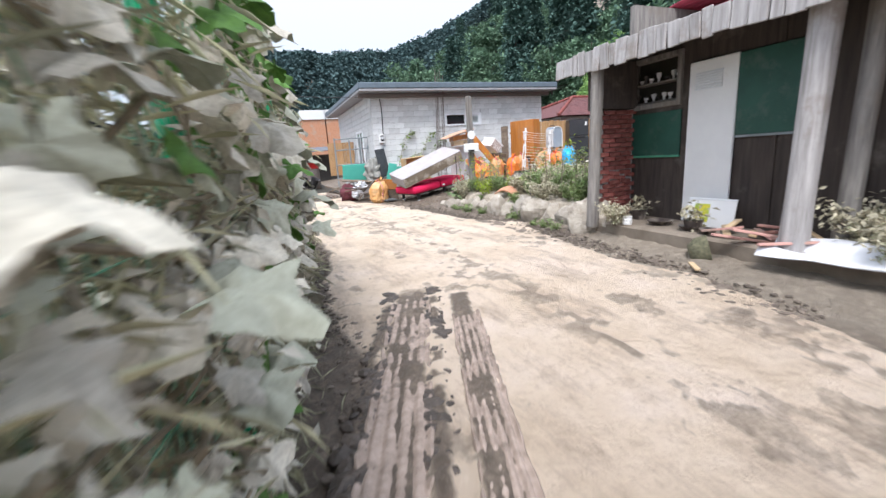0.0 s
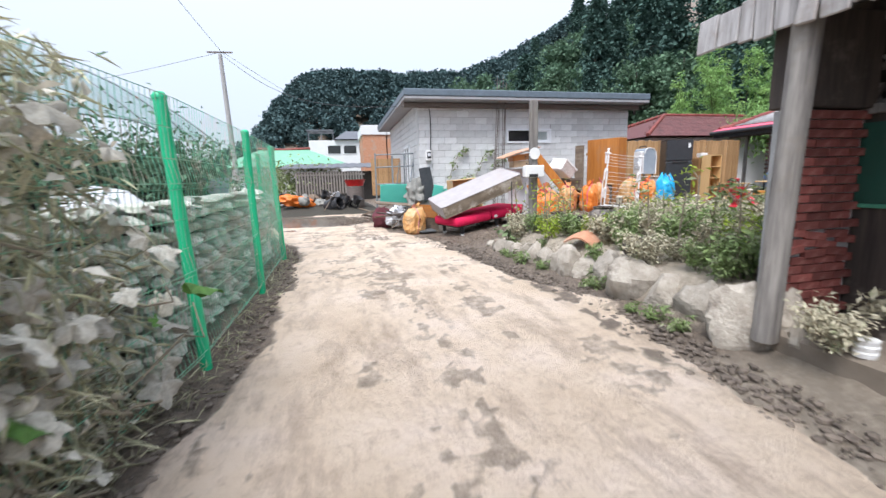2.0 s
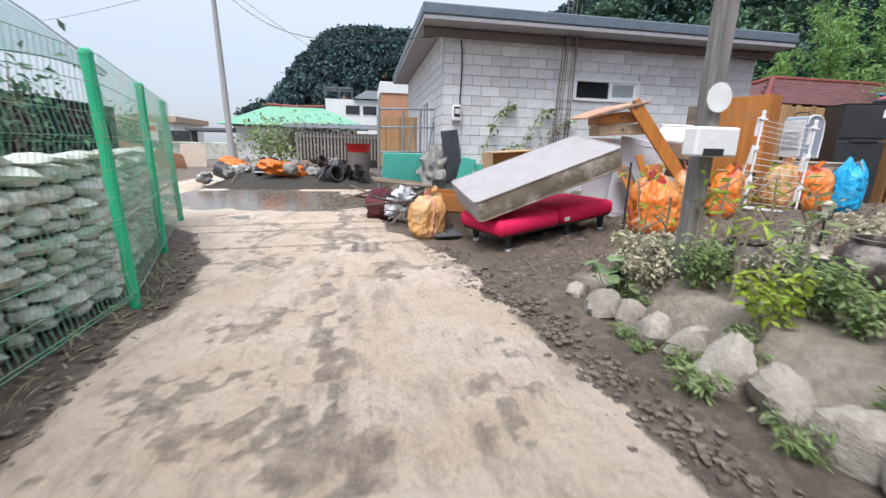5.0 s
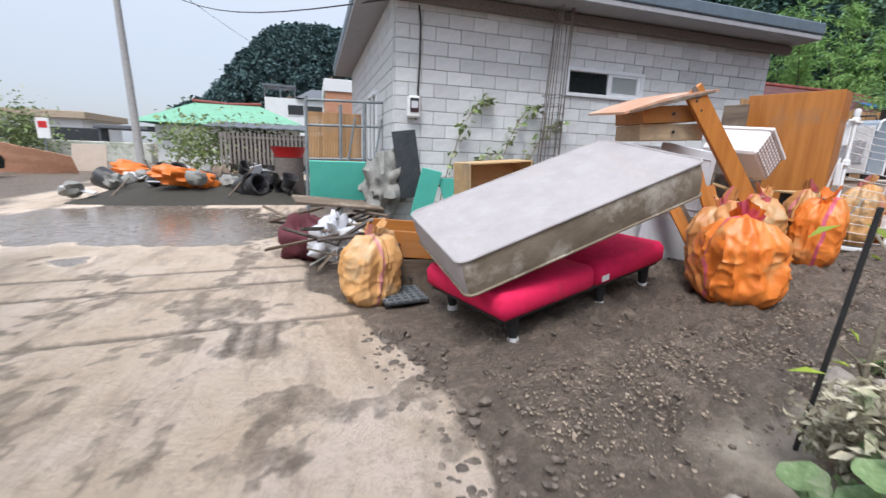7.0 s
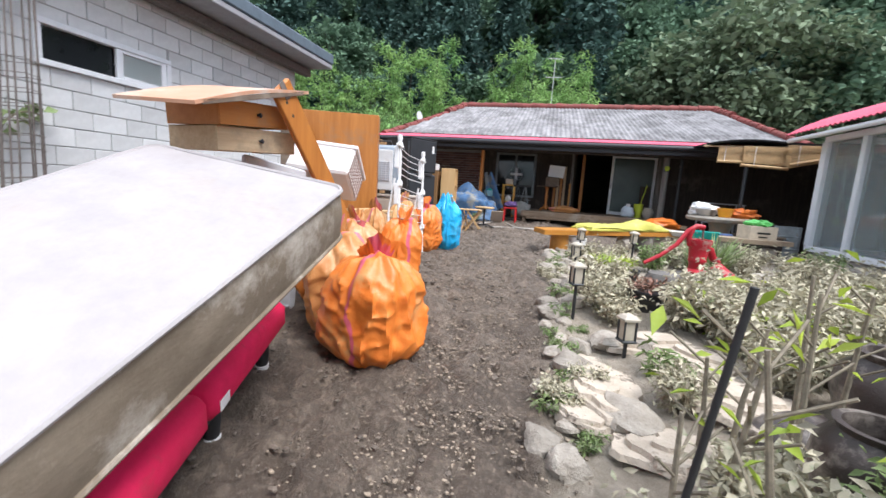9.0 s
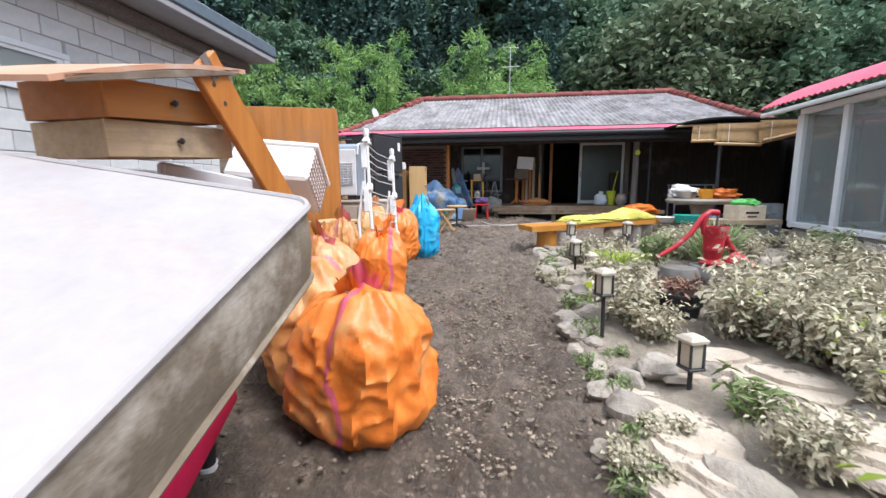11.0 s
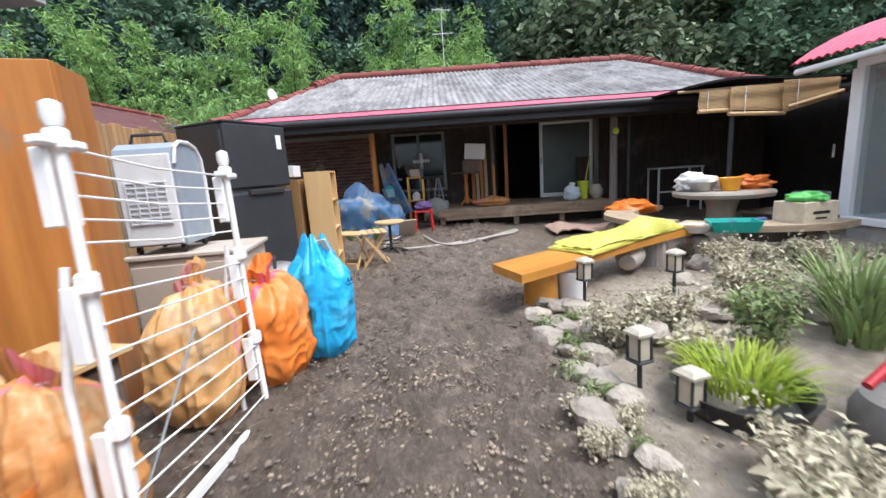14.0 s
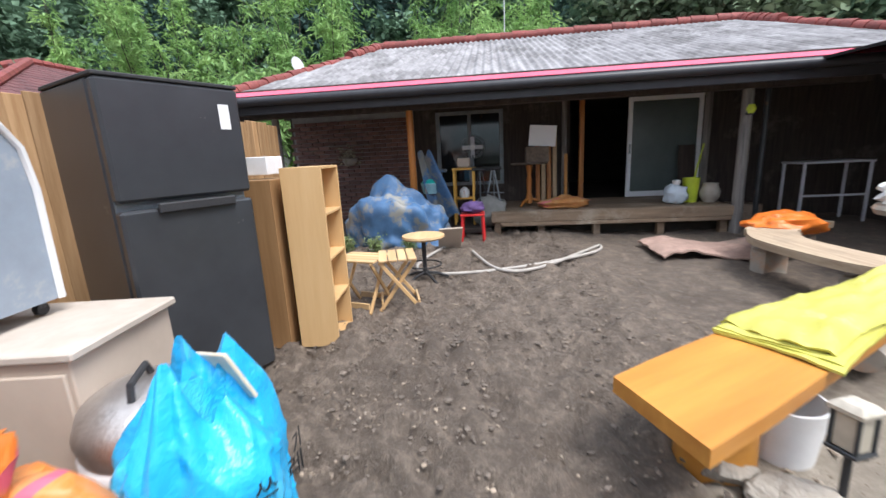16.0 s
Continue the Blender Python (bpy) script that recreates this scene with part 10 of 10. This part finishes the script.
for k, (x, y, r, h) in enumerate(((-2.8, 33.5, 2.0, 1.6), (-0.4, 34.5, 1.6, 1.5), (-13.5, 40, 1.4, 2.0))):
    b = thing("roadside_bush", "green roadside bush beyond the debris", "bush", pose(x, y, 0), group="roadside bushes")
    P = rgw.normal(0, 1, (1500, 3)) * np.array([r * 0.5, r * 0.4, h * 0.42]) + np.array([0, 0, h * 0.8])
    part("foliage", leaf_mesh("foliage", P, 0.26, garden_leaf, rgw, 0.5), None, b)
    part("branching", Geo().tube([(0, 0, 0), (0.1, 0, h * 0.5), (0, 0.1, h)], 0.05, 6, 0.02), bark, b)


# ---- stones, clods and the stone wall ----
build_stone_wall()


def scatter(name, label, n, seed, region, size, mat_, kind_sink=0.3):
    """Small stones or clods pressed into the ground, joined."""
    rg_ = np.random.default_rng(seed)
    base = [Geo().blob(1, 1, 0.7, None, 3, 0.4, 1.7, s).v for s in range(4)]
    faces = Geo().blob(1, 1, 0.7, None, 3).f
    V, F = [], []
    k = 0
    for i in range(n):
        x, y = region(rg_)
        s = size * rg_.uniform(0.4, 1.6) * (0.6 + rg_.random())
        a = rg_.uniform(0, 6.283)
        ca, sa = math.cos(a) * s, math.sin(a) * s
        e = rg_.uniform(0.7, 1.4)
        z = gzf(x, y) + 0.02 + s * 0.1
        V += [(x + p[0] * ca * e - p[1] * sa, y + p[0] * sa * e + p[1] * ca, z + p[2] * s * 0.7) for p in base[i % 4]]
        F += [tuple(k + q for q in f) for f in faces]
        k += len(base[0])
    me = bpy.data.meshes.new(name)
    me.from_pydata(V, [], F)
    me.materials.append(mat_)
    tagged(new(name, me), label, "stones" if "gravel" in name else "clods", kind="stuff")


clod = material("clod", (0.18, 0.146, 0.117), (0.07, 0.055, 0.045), scale=20, rough=0.75, island=0.3, bump=0.4)
wet_clod = material("wet_clod", (0.085, 0.066, 0.053), (0.035, 0.027, 0.022), scale=20, rough=0.5, island=0.35, bump=0.5)
pebble = material("pebble", (0.33, 0.265, 0.2), (0.16, 0.125, 0.095), scale=20, rough=0.85, island=0.35, bump=0.2)
scatter("path_gravel", "tan pebbles pressed into the muddy path", 6000, 1, lambda r: (lambda x: (x, 10.75 + 0.1 * (x - 5) + r.normal(0, 0.3)))(r.uniform(3.6, 9.5)), 0.0062, pebble)
scatter("yard_gravel", "scattered pebbles on the muddy yard", 2600, 2, lambda r: (r.uniform(8, 14.5), r.uniform(9.5, 12.2)), 0.0062, pebble)
scatter("yard_clods", "dark wet clods over the yard", 5200, 3, lambda r: (r.uniform(3.6, 14.5), r.uniform(10.1, 12.6)), 0.0095, clod)
scatter("lane_clods", "dark mud clods along the lane's edges", 1800, 4, lambda r: (lambda y: (float(road_right(y)) + r.normal(0.05, 0.12), y))(r.uniform(1.5, 12)), 0.017, clod)
scatter("verge_clods", "dark mud clods along the fence", 900, 5, lambda r: (lambda y: (float(road_left(y)) - abs(r.normal(0, 0.15)), y))(r.uniform(-0.5, 13)), 0.015, clod)
scatter("track_clods", "torn mud clods beside the tyre tracks", 1500, 6, lambda r: (lambda y: (TX + TS * y + r.choice([-0.19, 0.2]) + r.normal(0, 0.035), y))(r.uniform(0.5, 3.7)), 0.026, wet_clod)
scatter("lane_crumbs", "small mud crumbs on the concrete lane", 500, 7, lambda r: (r.uniform(0.8, 3.3), r.uniform(1.5, 13)), 0.008, clod)


def tyre_track(x0, slope, w, y0, y1, seed):
    """A pressed tread: ribs along the way, cut by cross lugs, with torn edges."""
    def fn(u, v):
        y = y0 + (y1 - y0) * u
        x = x0 + slope * y + (v - 0.5) * w * (1 + 0.12 * noise.noise(Vector((y * 4, seed, 0))))
        rib = 0.5 + 0.5 * math.cos(v * 2 * math.pi * 5)
        lug = 0.5 + 0.5 * math.sin(y * 2 * math.pi / 0.055 + 5 * abs(v - 0.5))
        edge = max(0.0, abs(v - 0.5) - 0.36) / 0.14
        tear = max(0.0, 0.3 + noise.noise(Vector((x * 14, y * 11, seed))))
        fade = min(1.0, (1 - u) * 7 + 0.05) * min(1.0, u * 8 + 0.05)
        z = 0.03 + fade * (0.006 + 0.012 * rib * (1 - edge) + 0.005 * lug * (1 - edge) * (rib > 0.3) + edge * 0.055 * tear) - (1 - fade) * 0.02 - 0.045 * max(0.0, edge - 0.75) * 4 * 0.4
        return (x, y, gzf(x, y) + z)
    g = Geo().sheet(fn, 300, 44)
    tagged(part("tyre_track", g, track_mud, smooth=True), "ribbed tyre track pressed in wet brown mud on the lane", "tyre track", "tyre tracks", "structure")


track_mud = material("track_mud", (0.38, 0.3, 0.255), (0.22, 0.17, 0.14), scale=14, rough=0.6, bump=0.6, fine=70, stain=(0.09, 0.07, 0.055), stain_at=(0.55, 0.68), stain_scale=6)
tyre_track(TX, TS, 0.36, 0.5, 3.75, 1.0)
tyre_track(TX + 0.48, TS, 0.24, 0.9, 3.1, 5.0)
for x, y in ((13.85, 12.95), (13.8, 12.55), (13.9, 12.1)):
    plant(2, x, y, 0.6)
